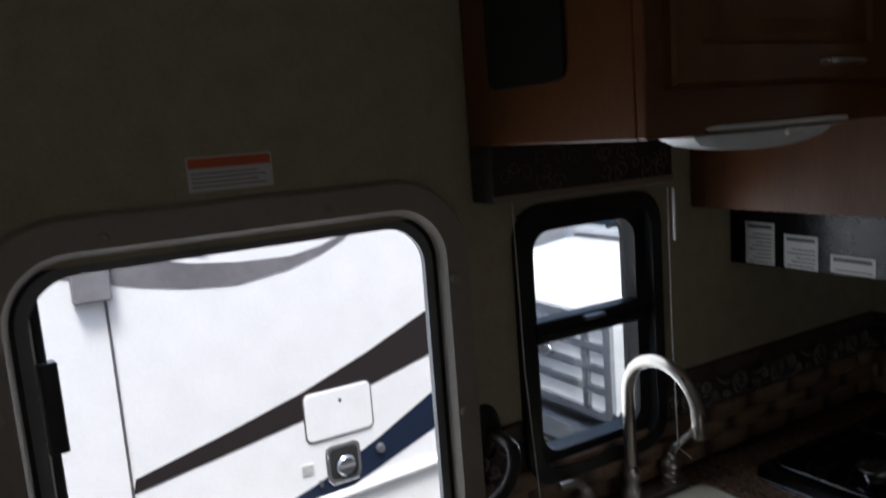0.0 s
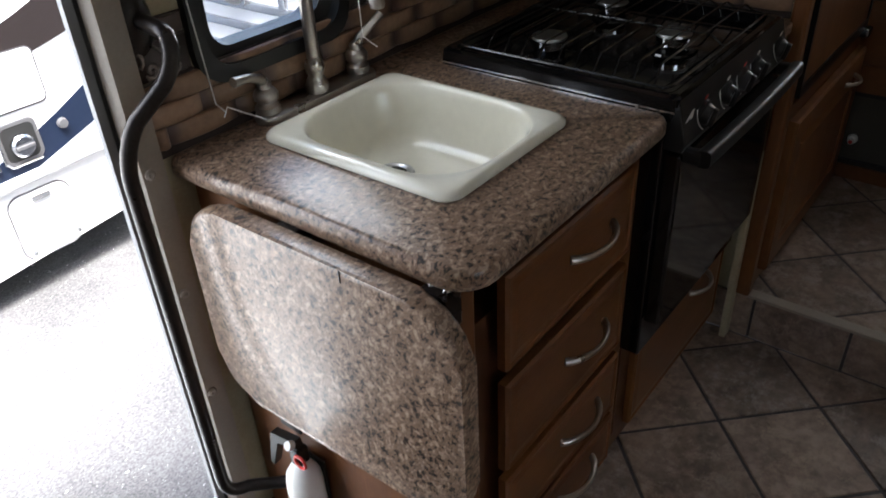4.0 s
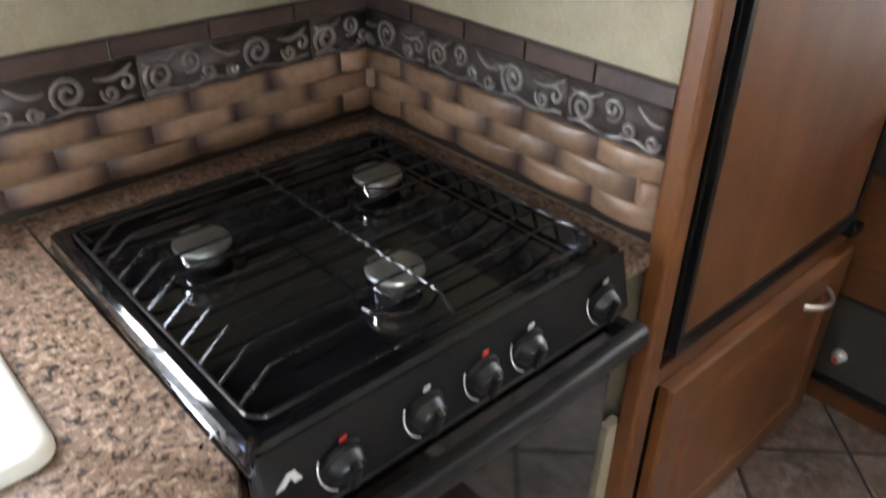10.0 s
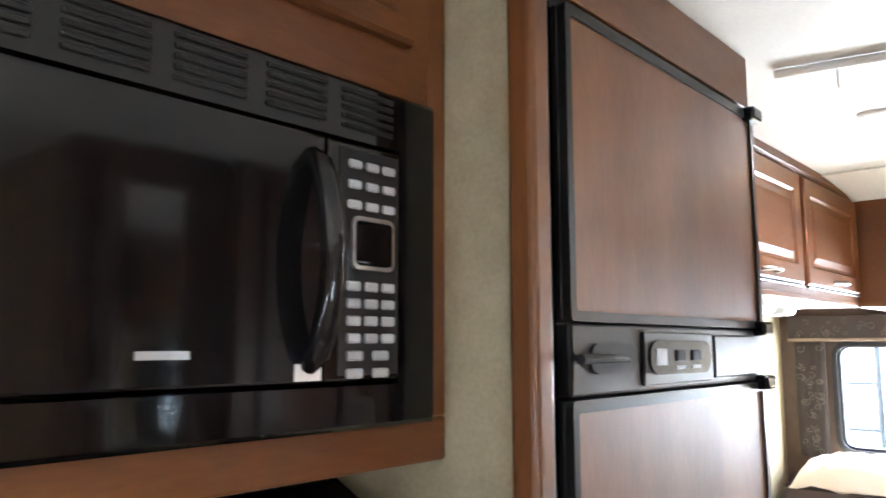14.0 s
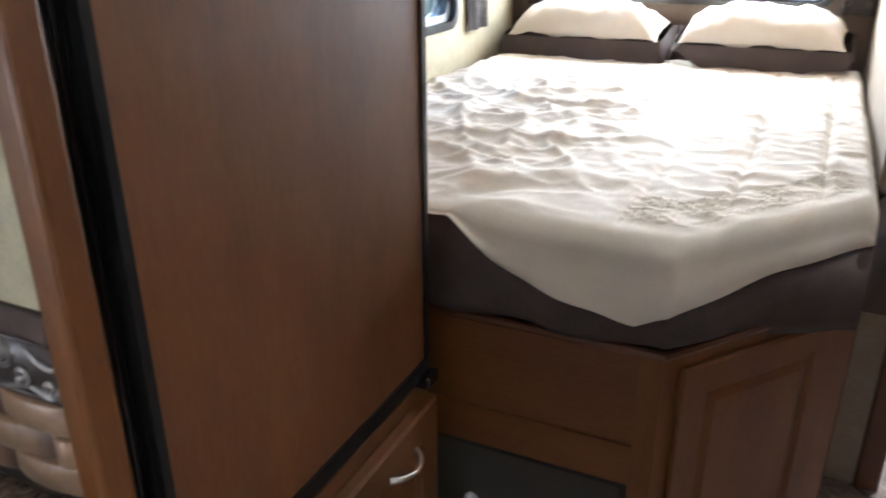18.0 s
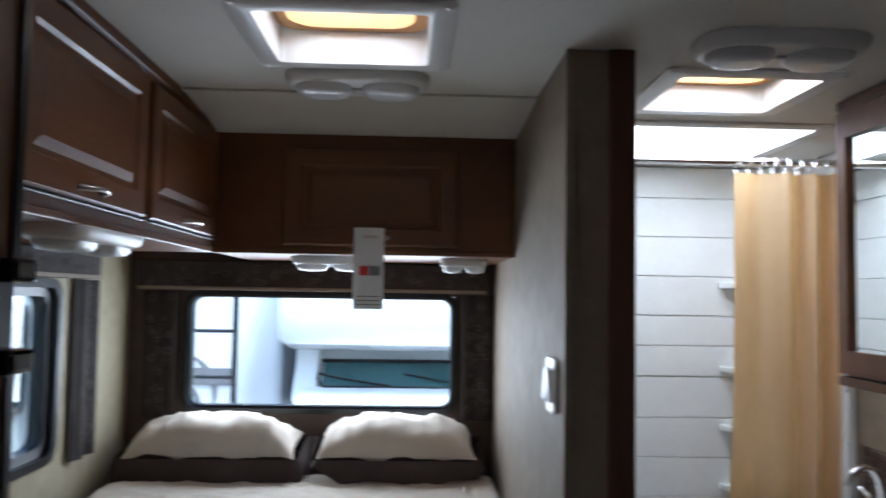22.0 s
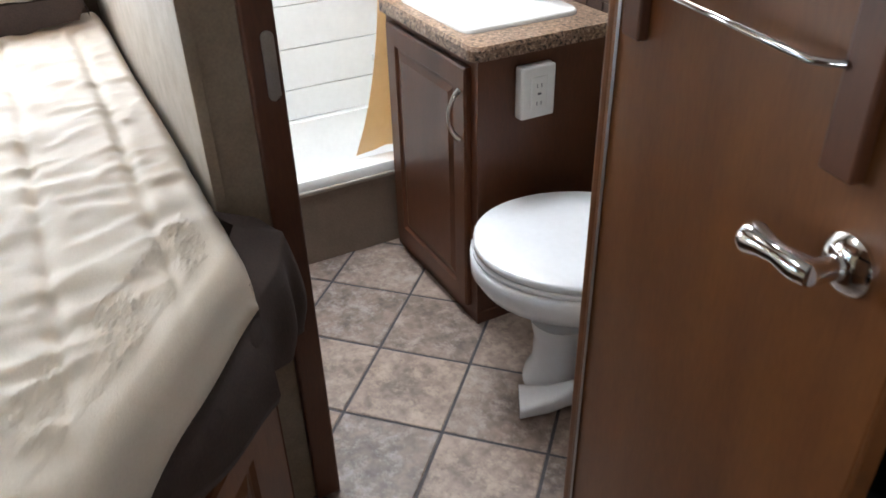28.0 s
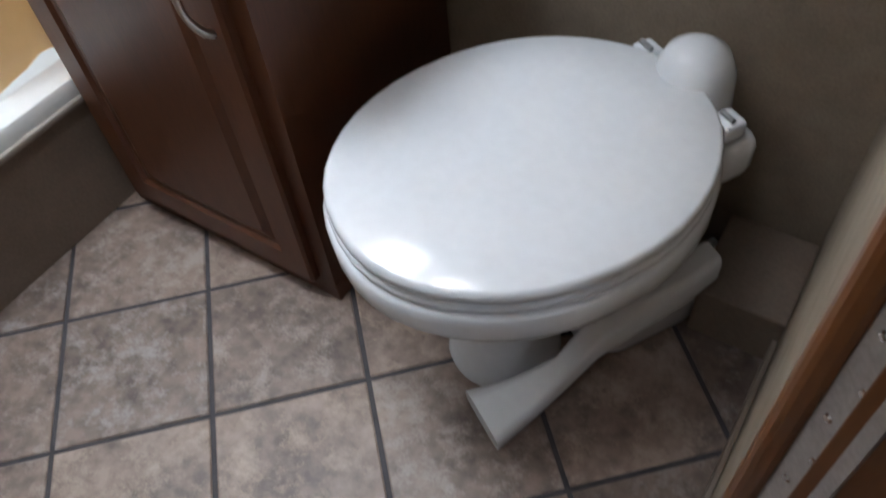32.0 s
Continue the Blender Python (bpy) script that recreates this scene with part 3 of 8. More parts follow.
rv_window("window_1", SINKWIN[0], SINKWIN[1], SINKWIN[2], SINKWIN[3], "black-framed two-part sink window with rounded corners", mid=0.274)
# Unseen windows, added to close the openings of the two fill lamps.
rv_window("unseen_window_side", 0, 1.2, 0, 0.44, "black-framed side window, unseen, added for fill light", place=(-1.5, BACK_Y, 0.98), rz=180)
rv_window("unseen_window_front", 0, 1.3, 0, 0.35, "black-framed front window, unseen, added for fill light", place=(FRONT_X, -1.25, 0.85), rz=90)
SWIRL = mat("swirl_print_fabric", (0.045, 0.035, 0.032), (0.03, 0.024, 0.022), 0.85, 0, 14.0, 200.0, 0.5, bump=0.3, bump_scale=400.0)
SWIRLT = plain("taupe_swirl_thread", (0.13, 0.11, 0.095), 0.8)


def swirls(parent, w, h, y, count, seed):
    """Small embroidered scrolls over a fabric face."""
    rng = random.Random(seed)
    bm = bmesh.new()
    for _ in range(count):
        cx, cz, r, a0, d = rng.uniform(-w / 2 + 0.02, w / 2 - 0.02), rng.uniform(0.02, h - 0.02), rng.uniform(0.01, 0.02), rng.uniform(0, 6.3), rng.choice((-1, 1))
        pts = []
        for i in range(16):
            a, rr = a0 + d * i * 0.42, r * (0.25 + 0.75 * i / 15)
            px, pz = cx + rr * math.cos(a), cz + rr * math.sin(a)
            if abs(px) < w / 2 - 0.004 and 0.004 < pz < h - 0.004:
                pts.append((px, y, pz))
        if len(pts) > 3:
            tube(pts, 0.0011, 4, bm)
    return part("scroll_print", bm, SWIRLT, parent, "taupe scroll print")


val = thing("window_valance", (-0.963, -0.055, 1.487), "dark brown valance with pale scroll print over the sink window", "valance")
part("board", box(-0.203, 0.203, -0.012, 0.052, 0, 0.093, 0.004), SWIRL, val)
part("lower_band", box(-0.203, 0.203, -0.0145, -0.012, 0.0, 0.012, 0.001), WALLD, val)
tagged(swirls(val, 0.4, 0.09, -0.0125, 26, 3), kind="stuff")
cord = thing("blind_cord", (-0.735, -0.03, 0.9), "thin pale blind cord tied beside the sink window", "cord")
part("cord", tube([(0, 0, 0.57), (0.002, 0.002, 0.3), (-0.004, -0.01, 0.06), (-0.012, -0.02, 0.05), (0.0, -0.018, 0.04), (0.012, -0.03, 0.025)], 0.0013, 5), PAPER, cord)
part("wand", tube([(-0.006, -0.02, 0.57), (-0.006, -0.02, 0.47)], 0.003, 6), WHITE, cord)
cord2 = thing("blind_cord", (-1.09, -0.018, 0.885), "thin pale blind cord tied beside the sink window", "cord")
part("cord", tube([(-0.005, 0, 0.6), (0.0, 0, 0.3), (0.012, -0.008, 0.045), (0.02, -0.02, 0.03), (0.012, -0.024, 0.025), (0.024, -0.02, 0.038), (0.05, -0.03, 0.02), (0.075, -0.05, 0.004)], 0.0013, 5), PAPER, cord2)

# ---- base cabinet, worktop, sink ----
cab = thing("base_cabinet", (-0.87, -0.3, 0), "cherry base cabinet with four drawers under the sink", "cabinet")
part("end_panel", box(-0.272, -0.254, -0.253, 0.29, 0.0, 0.828, 0.002), WOOD, cab)
part("corner_post", box(-0.274, -0.226, -0.256, -0.216, 0.0, 0.828, 0.008), WOOD, cab)
part("carcass", box(-0.25, 0.268, -0.234, 0.285, 0.06, 0.7), WOODD, cab)
part("right_stile", box(0.222, 0.272, -0.256, -0.234, 0.05, 0.828, 0.003), WOOD, cab)
part("top_rail", box(-0.226, 0.222, -0.255, -0.236, 0.79, 0.828, 0.002), WOODH, cab)
part("toe_board", box(-0.254, 0.272, -0.222, -0.21, 0.0, 0.06), WOODD, cab)
for z0, z1 in ((0.608, 0.785), (0.385, 0.578), (0.21, 0.36), (0.055, 0.19)):
    d = part("drawer", turned(panel_front(0.402, z1 - z0, 0.019, 0.006, 0.004, 0.003), pose(0.024, -0.256, z0)), WOODH, cab)
    part("handle", turned(bow_handle(0.14, 0.03, 0.0058), pose(0.07, -0.275, (z1 - z0) * 0.6 + z0)), NICKEL, d, "brushed nickel bow handle", smooth=50)

top = thing("worktop", (0, 0, 0.83), "brown speckled granite-look laminate worktop with rounded edge", "worktop")


def corner_outline(x0, x1, y0, y1, radii, n=6):
    """A rectangle whose four corners (x1y1, x0y1, x0y0, x1y0) have radii of their own."""
    out = []
    for (cx, cy, a0), r in zip(((x1, y1, 0), (x0, y1, 90), (x0, y0, 180), (x1, y0, 270)), radii):
        sx, sy = (1 if cx == x1 else -1), (1 if cy == y1 else -1)
        for i in range(n + 1):
            a = radians(a0 + 90 * i / n)
            out.append((cx - sx * r + r * math.cos(a), cy - sy * r + r * math.sin(a)))
    return out


WR = (0.004, 0.004, 0.06, 0.028)


def wt(i):
    return corner_outline(-1.172 + i, -0.6 - i * 0.5, -0.606 + i, -0.0035, tuple(max(0.003, r - i) for r in WR))


hole = round_rect(-1.03, -0.73, -0.465, -0.088, 0.03)
part("sink_section", loft([flat(hole, 0), flat(hole, 0.037), flat(wt(0.012), 0.037), flat(wt(0.005), 0.034), flat(wt(0.0), 0.026), flat(wt(0.0), 0.01), flat(wt(0.006), 0.0)], wrap=True), GRANITE, top, smooth=40)
part("strip_behind_range", box(-0.601, -0.003, -0.112, -0.003, 0.012, 0.0365, 0.002), GRANITE, top)
part("strip_beside_range", box(-0.073, -0.003, -0.62, -0.113, 0.012, 0.0365, 0.004), GRANITE, top)

sink = thing("kitchen_sink", (-0.88, -0.275, 0.867), "cream drop-in kitchen sink with rounded rectangular bowl", "sink")


def so(dx, dy, r):
    return round_rect(-0.166 + dx, 0.168 - dx, -0.204 + dy, 0.197 - dy, r)


def bowl(f, r):
    return round_rect(-0.136 * f, 0.148 * f, -0.18 * f, 0.176 * f, r)


part("basin", loft([flat(so(0, 0, 0.03), 0.001), flat(so(0.0, 0.0, 0.03), 0.008), flat(so(0.006, 0.006, 0.027), 0.0135), flat(so(0.011, 0.009, 0.026), 0.0145), flat(bowl(1.025, 0.1), 0.013), flat(bowl(1.0, 0.1), 0.008), flat(bowl(0.98, 0.1), -0.004), flat(bowl(0.94, 0.096), -0.04), flat(bowl(0.88, 0.088), -0.08), flat(bowl(0.79, 0.07), -0.097), flat(bowl(0.6, 0.055), -0.102), flat(bowl(0.25, 0.028), -0.104)], cap="end"), CREAM, sink, smooth=60)
dr = part("drain", lathe([(0.022, -0.006), (0.024, -0.002), (0.028, 0.003), (0.034, 0.0035), (0.037, 0.0)], 28, m=pose(0.005, 0.058, -0.099)), STEEL, sink, "steel drain rim", smooth=50)
# Black disc instead of an open drain; the hole's darkness is its colour.
part("drain_hole_disc", lathe([(0.0, -0.001), (0.006, -0.001), (0.008, -0.004), (0.023, -0.0045), (0.023, -0.006), (0.0, -0.006)], 24, m=pose(0.005, 0.058, -0.0935)), IRON, dr, "black disc for the dark drain hole")

tap = thing("kitchen_tap", (-0.865, -0.036, 0.867), "brushed nickel gooseneck tap with two lever handles", "tap")
part("deck_plate", prism(round_rect(-0.142, 0.142, -0.026, 0.026, 0.022), 2, 0.0, 0.014, bevel=0.004), NICKEL, tap, smooth=40)
part("column", lathe([(0.021, 0.0), (0.022, 0.014), (0.018, 0.024), (0.014, 0.032), (0.017, 0.042), (0.0185, 0.05), (0.015, 0.06), (0.011, 0.07)], 20, m=pose(0, 0, 0.012)), NICKEL, tap, smooth=50)
neck = [(0, 0, 0.06), (0, 0, 0.16), (0, 0, 0.228)] + [Vector((-0.012 * (1 - math.cos(a)) * 0.5, -0.09 + 0.09 * math.cos(a), 0.228 + 0.078 * math.sin(a))) for a in [math.pi * i / 14 for i in range(1, 14)]] + [(-0.016, -0.183, 0.223)]
part("gooseneck", tube(neck, 0.0118, 14), NICKEL, tap, smooth=60)
part("nozzle", lathe([(0.0105, 0.0), (0.0115, -0.006), (0.0125, -0.01), (0.0125, -0.026), (0.011, -0.03), (0.0, -0.028)], 16, m=pose(-0.017, -0.184, 0.226)), NICKEL, tap, smooth=50)
for hx, tx, name in ((-0.114, -0.075, "lever_hot"), (0.114, 0.055, "lever_cold")):
    part("valve", lathe([(0.022, 0.0), (0.022, 0.018), (0.017, 0.022), (0.016, 0.026), (0.021, 0.03), (0.022, 0.04), (0.018, 0.047), (0.013, 0.05), (0.013, 0.058), (0.008, 0.064), (0.0, 0.065)], 18, m=pose(hx, 0.006, 0.008)), NICKEL, tap, smooth=50)
    sgn = 1 if tx > 0 else -1
    part("lever", tube([(hx, 0.006, 0.062), (hx + sgn * 0.01, 0.002, 0.078), (hx + tx * 0.55, -0.01, 0.098 if sgn > 0 else 0.092), (hx + tx, -0.014, 0.112 if sgn > 0 else 0.096)], [0.009, 0.009, 0.0075, 0.0085], 10), NICKEL, tap, "curved lever", smooth=60)

# ---- drop leaf, extinguisher, plate on the cabinet's side ----
dl = thing("drop_leaf", (-1.197, -0.345, 0.44), "granite-look drop-leaf shelf hanging folded beside the cabinet", "shelf")
part("board", prism(round_rect(-0.272, 0.272, 0.0, 0.394, 0.085), 0, -0.017, 0.017, bevel=0.009, seg=3), GRANITE, dl, smooth=40)
part("edge_joint", box(-0.0185, -0.0165, -0.076, -0.0745, 0.375, 0.394), INK, dl)
for hy in (0.071, -0.203):
    h = part("hinge_bracket", box(0.018, 0.052, hy - 0.022, hy + 0.022, 0.33, 0.389, 0.003), BRONZE, dl, "dark metal folding bracket")
    for k in (-0.012, 0.012):
        part("rivet", lathe([(0.0, 0.0), (0.006, 0.0), (0.005, 0.004), (0.0, 0.005)], 10, m=pose(0.035, hy + k, 0.389)), CHROME, h)
ext = thing("fire_extinguisher", (-1.182, -0.2, 0.0), "white fire extinguisher with red ring and black handle on the floor", "extinguisher")
part("cylinder", lathe([(0.0, 0.008), (0.03, 0.008), (0.035, 0.016), (0.036, 0.06), (0.036, 0.24), (0.033, 0.262), (0.022, 0.28), (0.013, 0.288), (0.012, 0.3), (0.0, 0.3)], 24), WHITE, ext, smooth=40)
part("valve", box(-0.014, 0.014, -0.012, 0.012, 0.29, 0.33, 0.004), BLACKP, ext, "black valve head")
part("lever", prism([(-0.005, 0.33), (0.05, 0.315), (0.075, 0.24), (0.085, 0.245), (0.065, 0.335), (0.0, 0.348)], 0, -0.009, 0.009), BLACKP, ext, "black squeeze handle")
part("pull_ring", tube([(-0.016, -0.02 + 0.014 * math.cos(a), 0.315 + 0.014 * math.sin(a)) for a in [math.pi * i / 8 for i in range(16)]], 0.003, 6, closed=True), RED, ext, "red pull ring")
part("gauge", lathe([(0.0, 0.0), (0.009, 0.0), (0.009, 0.012), (0.0, 0.013)], 12, m=pose(-0.012, 0.0, 0.345, 0, -60)), WHITE, ext)
part("strap", lathe([(0.0365, 0.11), (0.0375, 0.11), (0.0375, 0.122), (0.0365, 0.122)], 24), RUBBER, ext, "black strap")
part("bracket", box(0.027, 0.033, -0.03, 0.03, 0.05, 0.28, 0.002), BLACKP, ext)
sp = thing("wall_plate", (-1.1425, -0.14, 0.31), "black switch plate with a small white rocker", "switch")
part("plate", box(-0.006, 0.0, -0.028, 0.028, 0, 0.08, 0.002), BLACKP, sp)
part("rocker", box(-0.009, -0.006, -0.01, 0.01, 0.052, 0.06, 0.001), WHITE, sp)

# ---- range ----
rg = thing("range", (-0.337, -0.36, 0.3), "black gas range with three chrome burners and wire grate", "range")
RX0, RX1 = -0.262, 0.262
part("oven_body", box(RX0, RX1, -0.235, 0.24, 0.03, 0.55, 0.003), BLACK, rg)
part("cooktop", loft([flat(round_rect(RX0, RX1, -0.252, 0.245, 0.01), 0.552), flat(round_rect(RX0 - 0.002, RX1 + 0.002, -0.254, 0.247, 0.012), 0.575), flat(round_rect(RX0, RX1, -0.252, 0.245, 0.012), 0.592), flat(round_rect(RX0 + 0.006, RX1 - 0.006, -0.246, 0.239, 0.012), 0.597), flat(round_rect(RX0 + 0.018, RX1 - 0.018, -0.232, 0.225, 0.012), 0.596), flat(round_rect(RX0 + 0.03, RX1 - 0.03, -0.222, 0.215, 0.015), 0.578)], cap=True), BLACK, rg, smooth=40)
part("trim_strip", box(RX0 - 0.004, RX0 + 0.012, -0.25, 0.245, 0.569, 0.572), CHROME, rg, "bright trim strip")
ctl = part("control_panel", prism([(-0.252, 0.577), (-0.254, 0.592), (-0.274, 0.515), (-0.268, 0.5), (-0.235, 0.5), (-0.235, 0.577)], 0, RX0, RX1, bevel=0.003), BLACKP, rg)
tilt = math.degrees(math.atan2(0.02, 0.077))
for kx in (-0.18, -0.078, 0.004, 0.075, 0.208):
    k = part("knob", lathe([(0.024, 0.0), (0.0245, 0.005), (0.02, 0.008), (0.018, 0.018), (0.015, 0.021), (0.0, 0.021)], 20, m=pose(kx, -0.2625, 0.546, 90 + tilt)), BLACKP, ctl, smooth=40)
    part("grip", turned(box(-0.005, 0.005, -0.018, 0.018, 0.018, 0.029, 0.003), pose(kx, -0.2625, 0.546, 90 + tilt)), BLACKP, k)
    part("mark", turned(box(-0.004, 0.004, 0.026, 0.034, 0.0, 0.0012), pose(kx, -0.2615, 0.546, 90 + tilt)), RED if kx in (-0.18, 0.004) else PAPER, ctl, "small print mark")
    part("dial_print", tube([Vector((kx - 0.029 * math.cos(a), -0.2615 - 0.0075 + 0.0275 * 0.26 * math.sin(a) * 0, 0.546)) + Vector((0, -0.007 * math.sin(a) * -1, 0.028 * math.sin(a))) for a in [-1.1 + 0.2 * i for i in range(9)]], 0.001, 4), PAPER, ctl)
for a, b in ((-0.252, -0.208), (-0.15, -0.108), (-0.045, -0.03), (0.035, 0.048), (0.105, 0.178)):
    part("panel_line", turned(box(a, b, -0.001, 0.001, 0.0, 0.0012), pose(0, -0.2625, 0.538, 90 + tilt)), PAPER, ctl)
logo = part("maker_mark", turned(prism([(-0.018, 0.0), (-0.009, 0.0), (0.0, 0.02), (0.009, 0.0), (0.018, 0.0), (0.004, 0.03), (-0.004, 0.03)], 2, 0.0, 0.0012), pose(-0.236, -0.2615, 0.543, 90 + tilt)), PAPER, ctl, "white triangular mark")
dr = part("oven_door", box(RX0 + 0.004, RX1 - 0.004, -0.268, -0.236, 0.118, 0.494, 0.006), BLACK, rg)
hb = [(x, -0.302 - 0.008 * math.cos(1.5 * x / RX1)) for x in np.linspace(RX0 + 0.012, RX1 - 0.012, 15)]
part("door_handle", loft([[(x, y + 0.013 * a, 0.493 + 0.016 * b + 0.004 * math.cos(1.5 * x / RX1)) for a, b in round_rect(-1, 1, -1, 1, 0.6, 4)] for x, y in hb], cap=True), BLACKP, dr, "broad black bar handle", smooth=50)
for hx in (RX0 + 0.02, RX1 - 0.02):
    part("handle_arm", box(hx - 0.009, hx + 0.009, -0.3, -0.262, 0.478, 0.505, 0.004), BLACKP, dr)
for bx, by in ((-0.138, 0.07), (0.0, -0.125), (0.132, 0.075)):
    b = part("burner", lathe([(0.05, 0.0), (0.048, 0.004), (0.03, 0.006), (0.031, 0.012), (0.034, 0.014)], 24, m=pose(bx, by, 0.578)), BLACK, rg)
    part("burner_head", lathe([(0.026, 0.006), (0.026, 0.016), (0.032, 0.02), (0.033, 0.031), (0.0, 0.031)], 26, m=pose(bx, by, 0.578)), CHROME, b, "chrome burner ring", smooth=40)
    part("cap", lathe([(0.034, 0.031), (0.035, 0.033), (0.034, 0.037), (0.0, 0.0375)], 26, m=pose(bx, by, 0.578)), STEEL, b, "dull steel burner cap", smooth=40)
grate = part("grate", tube([(x, y, 0.601) for x, y in round_rect(RX0 + 0.02, RX1 - 0.02, -0.225, 0.218, 0.02)], 0.0027, 6, closed=True), IRON, rg, "black wire grate")
for i in range(10):
    y = -0.198 + 0.0385 * i
    part("grate_wire", tube([(RX0 + 0.022, y, 0.602), (RX0 + 0.06, y + 0.008, 0.624), (RX0 + 0.075, y + 0.008, 0.625), (RX1 - 0.075, y + 0.008, 0.625), (RX1 - 0.06, y + 0.008, 0.624), (RX1 - 0.022, y, 0.602)], 0.0021, 6), IRON, grate)
for gx in (0.0,):
    part("grate_bar", tube([(gx, -0.225, 0.602), (gx, -0.2, 0.62), (gx, 0.195, 0.62), (gx, 0.218, 0.602)], 0.0022, 6), IRON, grate)
lo = thing("storage_drawer_unit", (-0.31, -0.36, 0.03), "cherry drawer cabinet under the oven with a bow handle", "cabinet")
part("carcass", box(-0.285, 0.3, -0.197, 0.26, 0.04, 0.384), WOODD, lo)
part("plinth", box(-0.285, 0.3, -0.185, -0.16, -0.03, 0.04), WOODD, lo)
f_ = part("front", turned(panel_front(0.5, 0.315, 0.018, 0.008, 0.004, 0.003), pose(0.01, -0.198, 0.045)), WOODH, lo)
part("handle", turned(bow_handle(0.11), pose(0.09, -0.216, 0.25)), NICKEL, f_, smooth=50)
part("side_filler", box(0.268, 0.302, -0.255, -0.238, -0.03, 0.53, 0.002), WALL, lo, "beige filler strip")

# ---- range hood ----
hd = thing("range_hood", (-0.317, 0, 1.3), "black sloping range hood with notices on its side", "hood")
HX = 0.238
HOODB = mat("satin_black_hood_enamel", (0.01, 0.01, 0.0105), (0.006, 0.006, 0.0065), 0.22, 0, 4.0, 120.0, 0.4, rough_var=0.05, spec=0.25)
prof = [(0.0, -0.012), (-0.53, -0.002), (-0.53, 0.041), (-0.405, 0.096), (-0.4, 0.118), (0.0, 0.118)]
bm = prism(prof, 0, -HX, HX, bevel=0.002)
for v in bm.verts:
    if v.co.x < 0:  # the side facing the door runs back at a slight slant
        v.co.x += 0.034 * (1 + v.co.y / 0.53)
part("canopy", bm, HOODB, hd)
slant = pose(-HX, -0.53, 0, 0, 0, -3.67) @ pose(HX, 0.53, 0)
part("front_lip", box(-HX - 0.001, HX + 0.001, -0.533, -0.529, -0.002, 0.042, 0.001), BLACKP, hd)
part("side_edge", tube([(-HX - 0.001, -0.531, 0.0), (-HX - 0.001, -0.531, 0.041), (-HX - 0.001, -0.405, 0.097)], 0.0018, 5), STEEL, hd, "thin steel line along the edge")
for sx in (0.165, 0.192):
    part("switch_knob", lathe([(0.006, 0.0), (0.005, 0.006), (0.0, 0.007)], 12, m=pose(sx, -0.533, 0.02, 90)), BLACKP if sx < 0.18 else STEEL, hd)
for y0, z0, w, h in ((-0.112, -0.007, 0.071, 0.086), (-0.21, -0.006, 0.075, 0.066), (-0.324, -0.003, 0.088, 0.034)):
    pz = part("notice", turned(box(-HX - 0.0018, -HX - 0.0005, y0, y0 + w, z0, z0 + h), slant), PAPER, hd, "white printed notice")
    part("notice_header", turned(box(-HX - 0.0024, -HX - 0.0018, y0 + 0.006, y0 + w - 0.006, z0 + h - 0.012, z0 + h - 0.005), slant), INK, pz)
    for i in range(int((h - 0.02) / 0.008)):
        part("text_line", turned(box(-HX - 0.0024, -HX - 0.0018, y0 + 0.006, y0 + w - 0.008 - 0.01 * (i % 3), z0 + 0.005 + 0.008 * i, z0 + 0.0072 + 0.008 * i), slant), INK, pz)

# ---- microwave and its cabinet ----
mc = thing("microwave_cabinet", (-0.32, 0, 1.42), "cherry wall cabinet holding the built-in microwave", "cabinet")
Hc = CEIL_Z - 0.004 - 1.42
part("side", box(-0.32, -0.302, -0.5, -0.002, 0, Hc, 0.002), WOOD, mc)
part("side", box(0.302, 0.318, -0.5, -0.002, 0, Hc, 0.002), WOOD, mc)
part("bottom", box(-0.302, 0.302, -0.5, -0.002, 0.0, 0.018), WOOD, mc)
part("inside", box(-0.302, 0.302, -0.45, -0.01, 0.018, Hc), WOODD, mc)
part("lower_rail", box(-0.32, 0.318, -0.508, -0.5, 0.0, 0.05, 0.004), WOODH, mc)
part("left_stile", box(-0.32, -0.262, -0.508, -0.5, 0.05, Hc, 0.004), WOOD, mc)
part("right_stile", box(0.285, 0.318, -0.508, -0.5, 0.05, Hc, 0.004), WOOD, mc)
part("upper_board", box(-0.262, 0.285, -0.507, -0.5, 0.4, Hc), WOODH, mc)
part("flap_door", turned(panel_front(0.5, 0.15, 0.016, 0.03, 0.005, 0.005), pose(0.0, -0.507, 0.475)), WOODH, mc)
mw = thing("microwave", (-0.318, -0.508, 1.47), "black built-in microwave oven in a vented black trim frame", "microwave")
trim = part("trim_frame", loft([[(x, 0.0, z) for x, z in round_rect(-0.281, 0.281, -0.003, 0.358, 0.004, 2)], [(x, -0.012, z) for x, z in round_rect(-0.281, 0.281, -0.003, 0.358, 0.004, 2)], [(x, -0.016, z) for x, z in round_rect(-0.276, 0.276, 0.002, 0.353, 0.004, 2)], [(x, -0.016, z) for x, z in round_rect(-0.245, 0.221, 0.041, 0.294, 0.004, 2)], [(x, 0.0, z) for x, z in round_rect(-0.241, 0.217, 0.045, 0.29, 0.004, 2)]], wrap=True), BLACK, mw)
for g in range(5):
    for r_ in range(5):
        part("vent_slot", box(-0.24 + g * 0.094, -0.168 + g * 0.094, -0.0185, -0.0155, 0.305 + r_ * 0.0095, 0.3105 + r_ * 0.0095, 0.001, 1), BLACKP, trim)
part("front", box(-0.24, 0.112, -0.02, 0.0, 0.046, 0.289, 0.003), BLACK, mw, "glossy black door glass")
part("control_strip", box(0.114, 0.216, -0.02, 0.0, 0.046, 0.289, 0.003), BLACK, mw)
cp = part("keypad_plate", box(0.13, 0.212, -0.0215, -0.02, 0.052, 0.283, 0.001, 1), BLACKP, mw)
